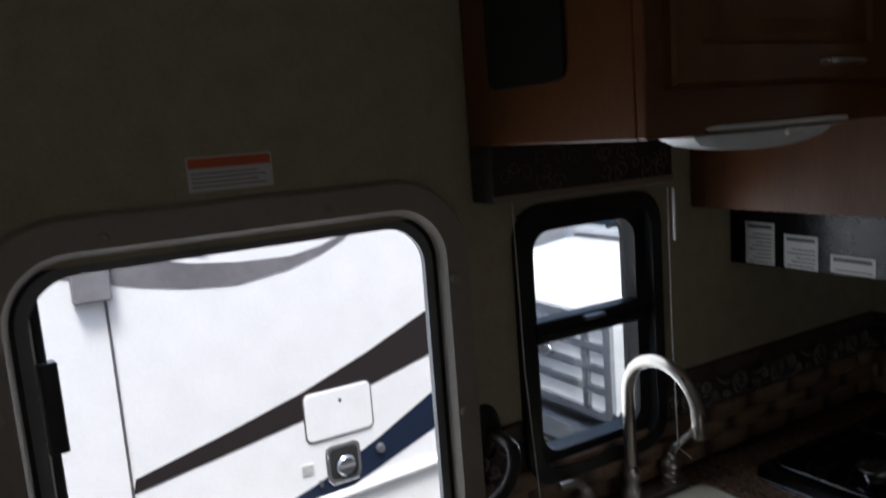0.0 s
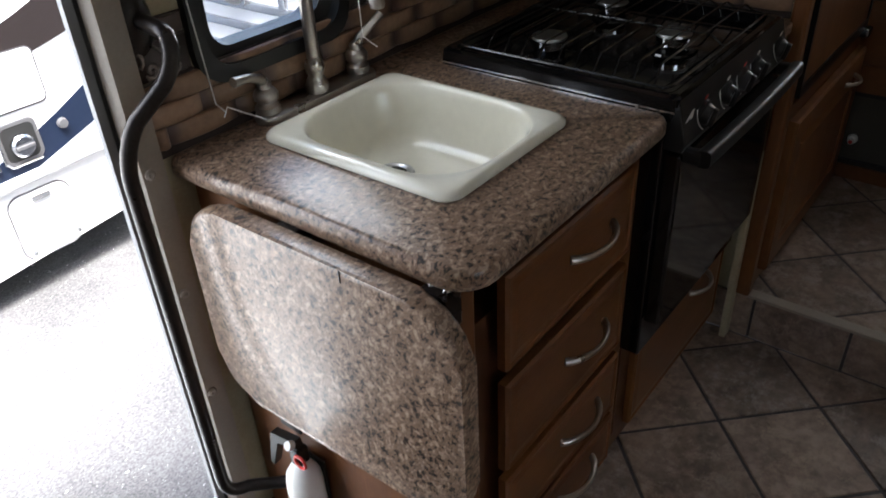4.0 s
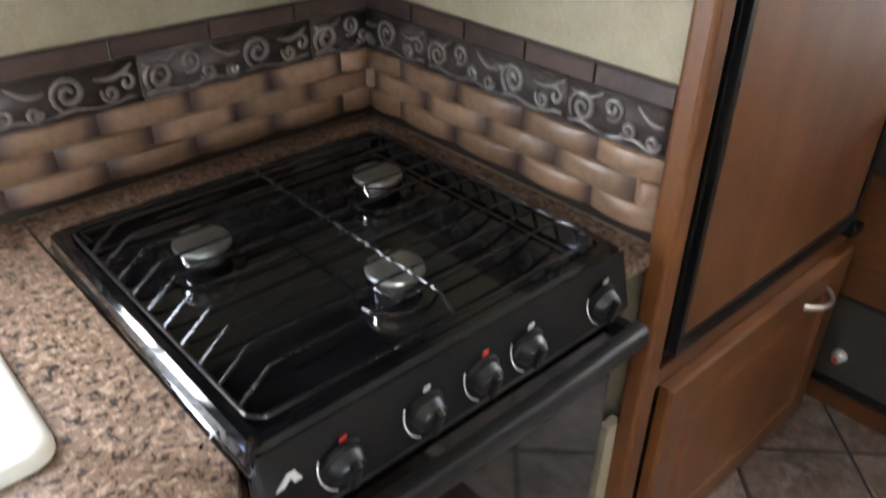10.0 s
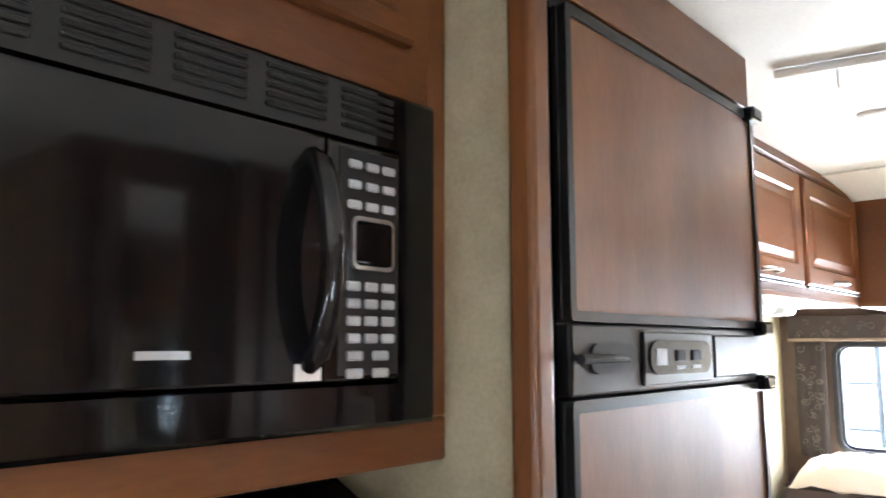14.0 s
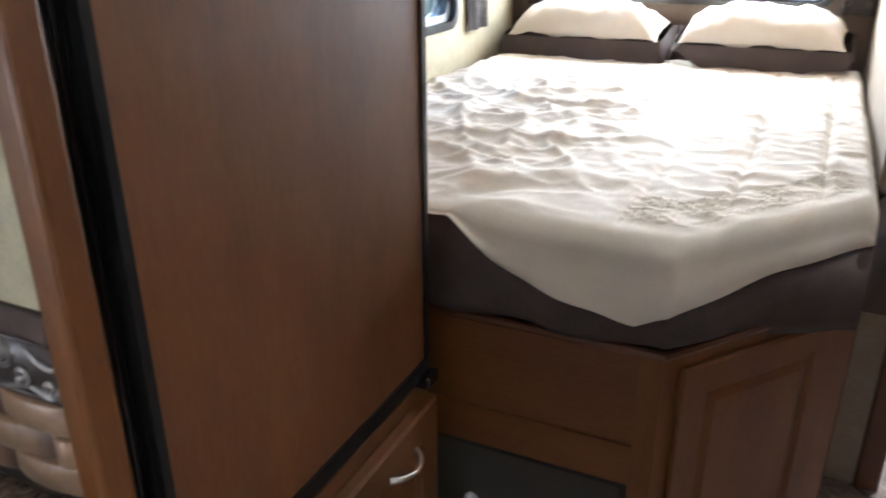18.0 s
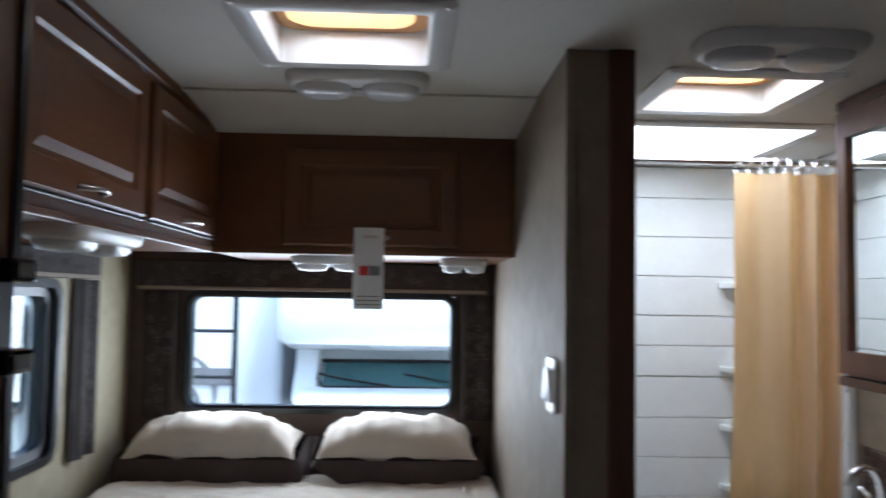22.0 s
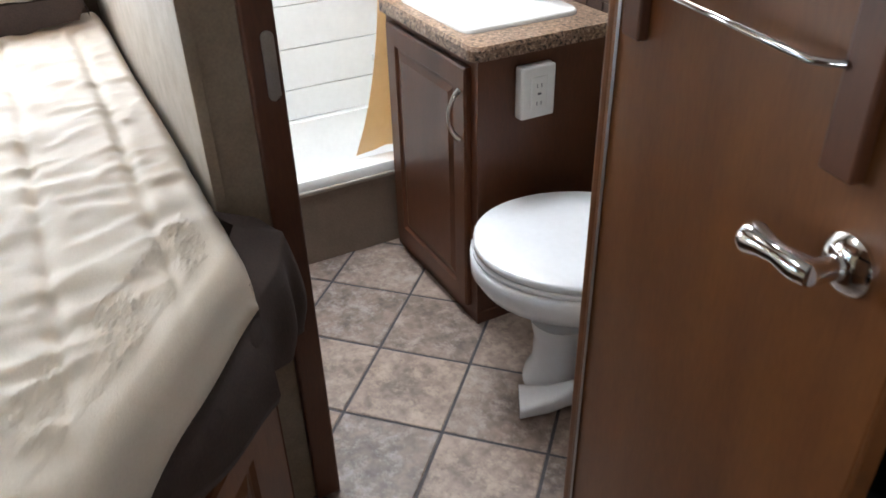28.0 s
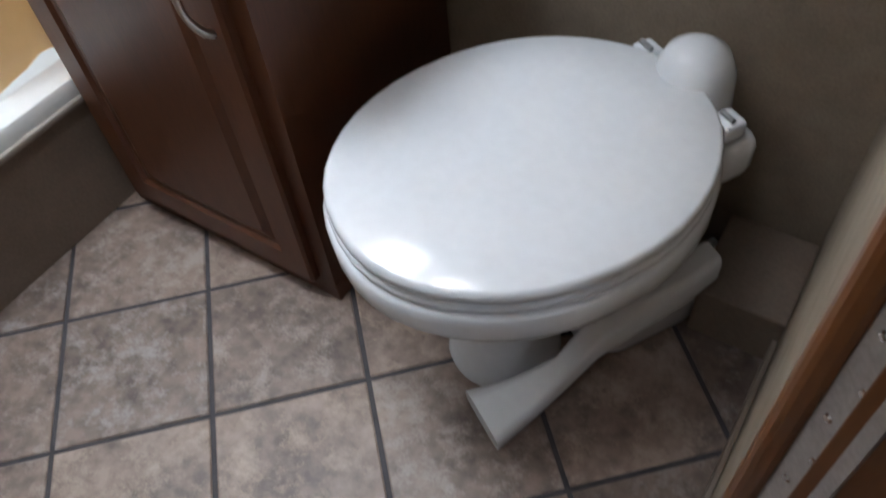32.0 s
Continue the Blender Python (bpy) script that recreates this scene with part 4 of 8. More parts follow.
BTN = plain("grey_keys", (0.45, 0.46, 0.48), 0.5)
for r_ in range(3):
    for c in range(3):
        part("key", box(0.14 + c * 0.024, 0.158 + c * 0.024, -0.0235, -0.0215, 0.262 - r_ * 0.021, 0.271 - r_ * 0.021, 0.002, 1), BTN, cp)
for r_ in range(6):
    for c in range(3 if r_ < 4 else 2):
        w = 0.024 if r_ < 4 else 0.036
        part("key", box(0.14 + c * w, 0.158 + c * w + (0.004 if r_ > 3 else 0), -0.0235, -0.0215, 0.136 - r_ * 0.0175, 0.146 - r_ * 0.0175, 0.002, 1), BTN, cp)
part("display", box(0.149, 0.2, -0.0235, -0.0215, 0.163, 0.208, 0.004), BLACK, cp)
part("display_rim", ring(round_rect(0.145, 0.204, 0.158, 0.213, 0.008, 3), round_rect(0.149, 0.2, 0.162, 0.209, 0.006, 3), 1, -0.0245, -0.0215), STEEL, cp)
part("door_handle", tube([(0.095, -0.02 - 0.034 * math.sin(math.pi * i / 16) ** 0.6 if 0 < i < 16 else -0.018, 0.062 + 0.205 * i / 16) for i in range(17)], [0.01] + [0.0125] * 15 + [0.01], 12), BLACK, mw, "bowed glossy black handle", smooth=60)
part("maker_plate", box(-0.078, -0.03, -0.0208, -0.0198, 0.07, 0.077), BTN, mw, "small silver maker plate")
part("rating_label", box(0.078, 0.11, -0.0208, -0.0198, 0.048, 0.064), PAPER, mw, "small white label")

# ---- cabinet over the sink ----
sc = thing("sink_wall_cabinet", (-0.903, 0, 1.58), "cherry wall cabinet over the sink with a black side panel", "cabinet")
Hs = CEIL_Z - 0.004 - 1.58
part("body", box(-0.262, 0.258, -0.385, -0.002, 0.0, Hs, 0.003), WOOD, sc)
part("face_frame", box(-0.262, 0.258, -0.402, -0.385, 0.0, Hs, 0.003), WOODH, sc)
part("door", turned(panel_front(0.46, 0.36, 0.018, 0.05), pose(0.0, -0.402, 0.06)), WOOD, sc)
part("side_panel", turned(prism(round_rect(-0.09, 0.09, 0.0, 0.28, 0.02), 1, -0.006, 0.0), pose(-0.262, -0.17, 0.085, 0, 0, -90)), BLACKP, sc, "dark inset side panel")
part("door_knob", turned(bow_handle(0.09), pose(0.1, -0.42, 0.085)), NICKEL, sc, smooth=50)


def strip_lamp(x, y, z, rz, label):
    t = thing("cabinet_light", (x, y, z), label, "lamp", group="lights under the wall cabinets", rz=rz)
    part("base", box(-0.145, 0.145, -0.045, 0.045, -0.007, 0.0, 0.003), WHITE, t)
    n = 10
    loops = []
    for i in range(n + 1):
        a = math.pi * i / n
        d, w_ = 0.024 * math.sin(a) ** 0.6 + 0.001, 0.042
        loops.append([(-0.14 * 1.0 + 0.28 * i / n, -w_, -0.012), (-0.14 + 0.28 * i / n, -w_ * 0.6, -0.012 - d), (-0.14 + 0.28 * i / n, w_ * 0.6, -0.012 - d), (-0.14 + 0.28 * i / n, w_, -0.012)])
    part("lens", loft(loops, cap=True), LENS, t, "clear ribbed lens")
    part("switch", box(0.02, 0.05, -0.05, -0.042, -0.02, -0.01, 0.002), WHITE, t)
    return t


strip_lamp(-0.935, -0.37, 1.59, -6, "unlit white strip lamp with clear lens under the cabinet")

# ---- partition post ----
pst = part("partition_post", box(-0.02, 0.018, -0.648, -0.612, REAR_Z, CEIL_Z, 0.008, 3), WOOD)
tagged(pst, "cherry post closing the kitchen partition", "post", kind="structure")


def into(t, bm):
    """Bring a shape given in the place's own metres under a thing."""
    return turned(bm, t.matrix_basis.inverted())


def front(t, name, x0, x1, z0, z1, y, material, rail=0.05, face="-y", thick=0.019, label=""):
    """A framed cabinet front on the plane y (or x) of the place, facing -y, +y, -x or +x."""
    w, c = abs(x1 - x0), (x0 + x1) / 2
    m = {"-y": pose(c, y, z0), "+y": pose(c, y, z0, 0, 0, 180), "-x": pose(y, c, z0, 0, 0, -90), "+x": pose(y, c, z0, 0, 0, 90)}[face]
    return part(name, into(t, turned(panel_front(w, z1 - z0, thick, rail), m)), material, t, label)


def pull(t, parent, x, y, z, face, w=0.11, up=False, material=None, out=0.028, r=0.005):
    turn = {"-y": 0, "+y": 180, "-x": -90, "+x": 90}[face]
    return part("handle", into(t, turned(bow_handle(w, out, r, up), pose(x, y, z, 0, 0, turn))), material or NICKEL, parent, "brushed nickel bow handle" if not material else "dark bronze bow handle", smooth=50)


# ---- fridge in its surround ----
sur = thing("fridge_surround", (0.345, -0.34, REAR_Z), "cherry wood surround with a cupboard door below the fridge", "cabinet")
part("left_side", into(sur, box(0.0175, 0.023, -0.63, -0.02, REAR_Z, CEIL_Z, 0.003)), WOOD, sur)
part("right_side", into(sur, box(0.664, 0.684, -0.624, -0.02, REAR_Z, CEIL_Z, 0.003)), WOOD, sur)
part("top_board", into(sur, box(0.019, 0.664, -0.641, -0.03, 1.966, CEIL_Z, 0.002)), WOODH, sur)
part("bottom_rail", into(sur, box(0.0235, 0.664, -0.641, -0.03, 0.618, 0.655, 0.002)), WOODH, sur)
part("toe_board", into(sur, box(0.04, 0.664, -0.638, -0.6, REAR_Z, 0.195)), WOODH, sur)
part("back_board", into(sur, box(0.04, 0.664, -0.04, -0.03, REAR_Z, 0.62)), WOODD, sur)
low = front(sur, "door", 0.035, 0.655, 0.2, 0.622, -0.643, WOOD, 0.06, thick=0.022)
pull(sur, low, 0.52, -0.665, 0.565, "-y", 0.09)

FV = wood_mat("veneer_door_inset", (0.165, 0.06, 0.016), (0.1, 0.034, 0.0095), 0.48)
TRIMB = mat("satin_black_trim", (0.012, 0.012, 0.013), (0.007, 0.007, 0.008), 0.3, 0, 6.0, 120.0, 0.4, rough_var=0.05, spec=0.22)
fr = thing("fridge", (0.35, -0.34, 0.656), "built-in fridge with wood panel doors and black trim", "fridge")
part("body", into(fr, box(0.026, 0.66, -0.635, -0.06, 0.658, 1.962)), BLACKP, fr)


def fridge_door(z0, z1, base):
    d = part("door", into(fr, box(0.048, 0.65, -0.66, -0.637, z0, z1, 0.004)), BLACKP, fr)
    part("trim", into(fr, ring(round_rect(0.046, 0.652, z0, z1, 0.006, 2), round_rect(0.058, 0.638, z0 + base, z1 - 0.014, 0.004, 2), 1, -0.671, -0.66)), TRIMB, d, "black door trim")
    part("inset", into(fr, box(0.056, 0.64, -0.667, -0.659, z0 + base - 0.002, z1 - 0.012)), FV, d, "cherry veneer inset panel")
    return d


fridge_door(1.578, 1.952, 0.012)
fridge_door(0.672, 1.49, 0.03)
part("outer_frame", into(fr, ring(round_rect(0.0235, 0.6635, 0.657, 1.965, 0.004, 2), round_rect(0.045, 0.653, 0.67, 1.953, 0.004, 2), 1, -0.652, -0.635)), TRIMB, fr, "ribbed black outer frame")
for xr in (0.03, 0.038):
    part("frame_rib", into(fr, box(xr, xr + 0.003, -0.6545, -0.651, 0.67, 1.955)), BLACK, fr)
strip = part("control_strip", into(fr, box(0.048, 0.652, -0.668, -0.637, 1.493, 1.576, 0.004)), TRIMB, fr)
part("handle_recess", into(fr, prism(round_rect(0.085, 0.2, 1.518, 1.553, 0.016, 6), 1, -0.671, -0.667, bevel=0.002)), RUBBER, strip)
part("handle_grip", into(fr, tube([(0.056, -0.676, 1.536), (0.12, -0.679, 1.536), (0.165, -0.676, 1.534)], [0.006, 0.005, 0.003], 8)), RUBBER, strip)
part("control_plate", into(fr, box(0.214, 0.431, -0.6725, -0.667, 1.5, 1.568, 0.002)), TRIMB, strip)
part("control_panel", into(fr, prism(round_rect(0.226, 0.419, 1.513, 1.557, 0.021, 6), 1, -0.675, -0.672, bevel=0.001)), BLACK, strip)
DIM = plain("dim_grey_print", (0.2, 0.2, 0.205), 0.5)
part("display", into(fr, box(0.24, 0.272, -0.6762, -0.675, 1.525, 1.547, 0.001)), DIM, strip, "pale display window")
for x in (0.3, 0.35):
    part("button", into(fr, box(x, x + 0.026, -0.6775, -0.675, 1.53, 1.545, 0.002)), RUBBER, strip)
    part("print_bar", into(fr, box(x, x + 0.03, -0.6756, -0.6748, 1.519, 1.524)), DIM, strip)
part("blank_cover", into(fr, box(0.438, 0.612, -0.673, -0.667, 1.503, 1.566, 0.003)), TRIMB, strip)
for z in (1.49, 1.578, 0.668, 1.945):
    part("hinge", into(fr, box(0.612, 0.655, -0.688, -0.652, z - 0.012, z + 0.012, 0.005)), BLACK, fr)
fr.location.y += 0.02  # set back into its surround

# ---- bed ----
FOOT_X, BEND_Y = 0.79, -1.03


def foot(y, push=0.0):
    """How far forward the bed reaches at a given y: a straight foot with a cut corner."""
    return FOOT_X - push if y > BEND_Y else FOOT_X - push + (BEND_Y - y) * 1.3


bed = thing("bed", (1.75, -0.67, REAR_Z), "cherry bed base with recessed frieze, dark niche and mattress", "bed")
bz = 0.715
part("front_panel", into(bed, box(FOOT_X, FOOT_X + 0.018, BEND_Y, -0.99, REAR_Z, bz)), WOOD, bed)
part("front_top", into(bed, box(FOOT_X, FOOT_X + 0.018, -0.99, -0.02, 0.62, bz)), WOODY, bed)
part("front_frieze", into(bed, box(FOOT_X + 0.007, FOOT_X + 0.018, -0.99, -0.02, 0.519, 0.62)), WOODY, bed)
part("front_rail", into(bed, box(FOOT_X, FOOT_X + 0.018, -0.99, -0.02, 0.433, 0.519)), WOODY, bed)
part("front_base", into(bed, box(FOOT_X, FOOT_X + 0.018, -0.99, -0.02, REAR_Z, 0.185)), WOODY, bed)
# Solid block fills the opening; the shade inside is put in its colour.
NICHE = plain("niche_shade_fill", (0.05, 0.043, 0.034), 0.6)
niche = part("niche", into(bed, box(0.81, 1.2, -1.0, -0.02, 0.16, 0.45)), NICHE, bed, "solid dark fill for the shaded niche")
part("niche_frame", into(bed, ring(round_rect(-0.99, -0.02, 0.185, 0.433, 0.01, 3), round_rect(-0.975, -0.035, 0.2, 0.418, 0.008, 3), 0, 0.797, 0.81)), BLACKP, bed)
kn = part("knob", into(bed, lathe([(0.0, 0.0), (0.016, 0.0), (0.014, 0.012), (0.008, 0.016), (0.008, 0.03), (0.0, 0.03)], 14, m=pose(0.81, -0.667, 0.27, 0, -90))), WHITE, bed, "small white knob", smooth=40)
part("knob_mark", into(bed, lathe([(0.0, 0.03), (0.007, 0.03), (0.006, 0.033), (0.0, 0.033)], 10, m=pose(0.81, -0.667, 0.27, 0, -90))), RED, kn, "red cap")
ang = math.degrees(math.atan2(-0.315, 0.41))
corner = pose(0.995, -1.1875, REAR_Z, 0, 0, ang)
part("corner_panel", into(bed, turned(box(-0.258, 0.258, 0.0, 0.018, 0.0, bz - REAR_Z), corner)), WOOD, bed)
cd = part("corner_door", into(bed, turned(panel_front(0.40, 0.5, 0.012, 0.055), corner @ pose(-0.02, 0, 0.05))), WOOD, bed)
part("edge_trim", into(bed, tube([(FOOT_X - 0.004, -0.03, bz + 0.006), (FOOT_X - 0.004, BEND_Y, bz + 0.006), (1.2, -1.345, bz + 0.006)], 0.009, 8)), WOODD, bed, "dark edge moulding")
part("side_panel", into(bed, box(1.195, 2.74, -1.344, -1.326, REAR_Z, bz)), WOODD, bed)
part("deck", into(bed, prism([(0.8, -0.01), (0.8, BEND_Y), (1.21, -1.34), (2.74, -1.34), (2.74, -0.01)], 2, bz - 0.015, bz)), WOODD, bed)
SKIRT = mat("dark_brown_cotton", (0.062, 0.04, 0.033), (0.036, 0.024, 0.02), 0.8, 0, 9.0, 240.0, 0.5, bump=0.3, bump_scale=300.0)
part("mattress", into(bed, prism([(0.83, -0.04), (0.83, BEND_Y + 0.015), (1.22, -1.315), (2.72, -1.315), (2.72, -0.04)], 2, bz, 0.905, bevel=0.03, seg=3)), SKIRT, bed, "mattress in a dark brown cover", smooth=50)



def fabric_mat(name, a, b, weave=420.0, bump=0.35):
    return mat(name, a, b, 0.8, 0, 5.0, 300.0, 0.35, bump=bump, bump_scale=weave, spec=0.25)


BEIGE = fabric_mat("beige_comforter_cloth", (0.62, 0.55, 0.45), (0.55, 0.48, 0.385))
BEIGE.node_tree.nodes["Principled BSDF"].inputs["Sheen Weight"].default_value = 0.2


def crease(x, y):
    """Folds of the comforter: crossing ridges, strongest on the window side, flatter where it is quilted."""
    loose = max(0.22, min(1.0, (y + 0.98) / 0.3)) * min(1.0, max(0.35, (2.4 - x) / 0.3))
    wob = 0.25 * noise.noise(Vector((x * 3, y * 3, 2)))
    long_ridge = 1 - 2.5 * abs(noise.noise(Vector((x * 6.5 + y * 1.4 + wob, y * 2.6, 0.3))))
    slant = 1 - 2.4 * abs(noise.noise(Vector((x * 5.2 - y * 4.6 + wob, y * 3.4 + x * 2.4, 5.0))))
    cross = 1 - 2.4 * abs(noise.noise(Vector((x * 12 + y * 5.5, y * 7.5 - x * 3.0, 8.0))))
    h = loose * (0.014 * max(0, long_ridge) ** 3 + 0.012 * max(0, slant) ** 3 + 0.007 * max(0, cross) ** 3)
    h += 0.010 * noise.noise(Vector((x * 2.1, y * 2.3, 7.0))) + 0.004 * noise.noise(Vector((x * 17, y * 15, 1.0))) * loose
    for line in (-0.925, -1.083, -1.24):
        d = abs(y - line + 0.006 * math.sin(x * 3.1 + line * 9))
        if d < 0.022 and x < 2.45:
            h -= (0.010 if line < -1.0 else 0.006) * (1 - d / 0.022) ** 2
    # gathers running off the seams, and fine crinkles
    for line in (-1.083, -1.24):
        d = abs(y - line)
        h += 0.008 * math.exp(-(d / 0.06) ** 2) * max(0.0, 1 - 2.4 * abs(noise.noise(Vector((x * 15, y * 4 + line, 9.0))))) ** 2 * (1 if x < 2.3 else 0.3)
    h += 0.0035 * max(0.0, 1 - 2.6 * abs(noise.noise(Vector((x * 11 + y * 4, y * 12 - x * 5, 3.0))))) ** 2
    h += 0.0025 * noise.noise(Vector((x * 30, y * 26, 6.0)))
    # a pinched bunch of cloth beside the fridge
    b = ((x - 0.885) / 0.08) ** 2 + ((y + 0.67) / 0.075) ** 2
    h += 0.045 * math.exp(-b) * (0.6 + 0.5 * math.sin(22 * (x + y)))
    return h


def hem(y):
    """Height of the beige cloth's lower edge along the foot of the bed: lowest at the bend, wavy."""
    d = y + 0.978
    z = 0.78 + (1.2 * d * d if d > 0 else 0.06 * (1 - math.exp(d / 0.1)))
    return min(z + 0.003 * math.sin(y * 19) + 0.002 * math.sin(y * 47), 0.936)


def comforter():
    t = thing("comforter", (1.7, -0.67, 0.9), "rumpled beige comforter with a dark brown border on the bed", "bedding")
    ys = np.linspace(-0.045, -1.337, 160)
    bm = bmesh.new()
    rows, last = [], []
    for y in ys:
        xf = foot(y, 0.012)
        side = min(1.0, min(-0.035 - y, (y + 1.341) * 1.6) / 0.05)
        col = []
        for k in range(200):
            u = k / 199
            x = 2.60 + (xf + 0.045 - 2.60) * u
            col.append((x, y, 0.928 + crease(x, y) * min(1, 6 * (1 - u) + 0.35) - 0.05 * (1 - max(0, side)) ** 2))
        ztop = col[-1][2]
        zb = min(hem(y), ztop - 0.012)
        roll = min(0.05, max(0.008, (ztop - zb) * 0.8))
        for k in range(1, 7):
            a = radians(15 * k)
            col.append((xf + 0.045 - 0.05 * math.sin(a), y, ztop - roll * (1 - math.cos(a))))
        z0 = col[-1][2]
        for k in range(1, 7):
            f = k / 6
            col.append((xf - 0.005 - 0.012 * math.sin(f * 2.4) - 0.012 * f * noise.noise(Vector((0, y * 9, f))), y, z0 + (zb - z0) * f))
        rows.append([bm.verts.new(p) for p in col])
        last.append(col[-1])
    for p, q in zip(rows, rows[1:]):
        for a, b, c, d in zip(p, p[1:], q[1:], q):
            bm.faces.new((a, b, c, d))
    part("top_cloth", into(t, bm), BEIGE, t, smooth=180)
    # brown border hanging below the hem, with a bunched corner
    bm = bmesh.new()
    rows = []
    for (x, y, z), yy in zip(last, ys):
        low = 0.735 - 0.07 * max(0.0, (-1.12 - yy) / 0.2) + 0.006 * math.sin(yy * 23)
        wave = 0.008 * math.sin(yy * 31) + 0.022 * noise.noise(Vector((yy * 8, 3, 1)))
        bulge = 0.05 * max(0.0, (-1.17 - yy) / 0.14)
        rows.append([bm.verts.new(p) for p in ((x + 0.02, y, z - 0.004), (x + 0.003, y, z + 0.001), (x - 0.001 - bulge * 0.5 + wave * 0.3, y, z * 0.6 + low * 0.4), (x + 0.002 - bulge + wave, y, z * 0.25 + low * 0.75), (x + 0.012 - bulge * 0.6 + wave * 0.7, y, low), (x + 0.03, y, low - 0.004))])
    for p, q in zip(rows, rows[1:]):
        for a, b, c, d in zip(p, p[1:], q[1:], q):
            bm.faces.new((a, b, c, d))
    part("border", into(t, bm), SKIRT, t, "dark brown border", smooth=180)
    # brown side edge along the divider, bunched at the corner
    bm = bmesh.new()
    rows = []
    for k in range(90):
        x = 1.17 + 1.45 * k / 89
        w = 0.008 * noise.noise(Vector((x * 9, 2, 4))) + (0.02 * math.exp(-((x - 1.2) / 0.09) ** 2))
        rows.append([bm.verts.new(p) for p in ((x, -1.3, 0.862), (x, -1.322, 0.872 + w), (x, -1.334, 0.86 + w), (x, -1.338, 0.83), (x, -1.336, 0.74))])
    for p, q in zip(rows, rows[1:]):
        for a, b, c, d in zip(p, p[1:], q[1:], q):
            bm.faces.new((a, b, c, d))
    part("side_border", into(t, bm), SKIRT, t, "dark brown border", smooth=180)
    # corner of the border, draped round the mattress corner towards the doorway
    plan = [Vector(p) for p in ((1.0, -1.192, 0.0), (1.12, -1.295, 0.0), (1.235, -1.385, 0.0), (1.31, -1.425, 0.0), (1.35, -1.39, 0.0), (1.366, -1.335, 0.0))]
    tops, lows = (0.842, 0.845, 0.85, 0.862, 0.88, 0.89), (0.722, 0.692, 0.668, 0.655, 0.672, 0.7)
    bm = bmesh.new()
    grid = []
    for k in range(61):
        f = k / 60 * (len(plan) - 1)
        a = min(int(f), len(plan) - 2)
        w = f - a
        w2 = w * w * (3 - 2 * w)
        p = plan[a].lerp(plan[a + 1], w)
        t0, t1 = tops[a] + (tops[a + 1] - tops[a]) * w2, lows[a] + (lows[a + 1] - lows[a]) * w2
        out = Vector((0.4, 0.9, 0.0)).normalized() * -1
        col = []
        for q in range(15):
            g = q / 14
            fold = g * (0.012 * math.sin(f * 6.5 + g * 1.5) + 0.016 * noise.noise(Vector((f * 1.4, g * 2.0, 4.0)))) + 0.014 * math.sin(math.pi * g)
            v = p + out * fold
            col.append(bm.verts.new((v.x, v.y, t0 + 0.004 + (t1 - t0) * g + 0.006 * math.sin(f * 5.0) * g)))
        inn = p - out * 0.075
        col.insert(0, bm.verts.new((inn.x, inn.y, t0 + 0.022)))
        grid.append(col)
    for p, q in zip(grid, grid[1:]):
        for a, b, c, d in zip(p, p[1:], q[1:], q):
            bm.faces.new((a, b, c, d))
    part("gathered_corner", into(t, bm), SKIRT, t, "gathered dark brown corner", smooth=180)
    # woven relief patch near the cut corner, part of the cloth's face
    bm = bmesh.new()
    grid = []
    ny, nx = 108, 46
    for i in range(ny + 1):
        y = -0.90 - 0.40 * i / ny
        xf = foot(y, 0.012)
        row = []
        for j in range(nx + 1):
            x = xf + 0.075 + 0.17 * j / nx
            u = (2.60 - x) / (2.60 - xf - 0.045)
            fade = min(1.0, i / 8, (ny - i) / 8, j / 6, (nx - j) / 6)
            patch = max(0.0, min(1.0, 0.6 + 1.6 * noise.noise(Vector((x * 16, y * 16, 4)))))
            k = math.sin(x * 400 + 2.2 * math.sin(y * 210)) * math.sin(y * 400 + 2.2 * math.sin(x * 210))
            row.append(bm.verts.new((x, y, 0.928 + crease(x, y) * min(1, 6 * (1 - u) + 0.35) - 0.0012 + fade * (0.0026 + 0.005 * patch * max(-0.6, min(0.6, 2.2 * k))))))
        grid.append(row)
    for p, q in zip(grid, grid[1:]):
        for a, b, c, d in zip(p, p[1:], q[1:], q):
            bm.faces.new((a, b, c, d))
    part("woven_patch", into(t, bm), BEIGE, t, "raised woven pattern", smooth=180)


comforter()


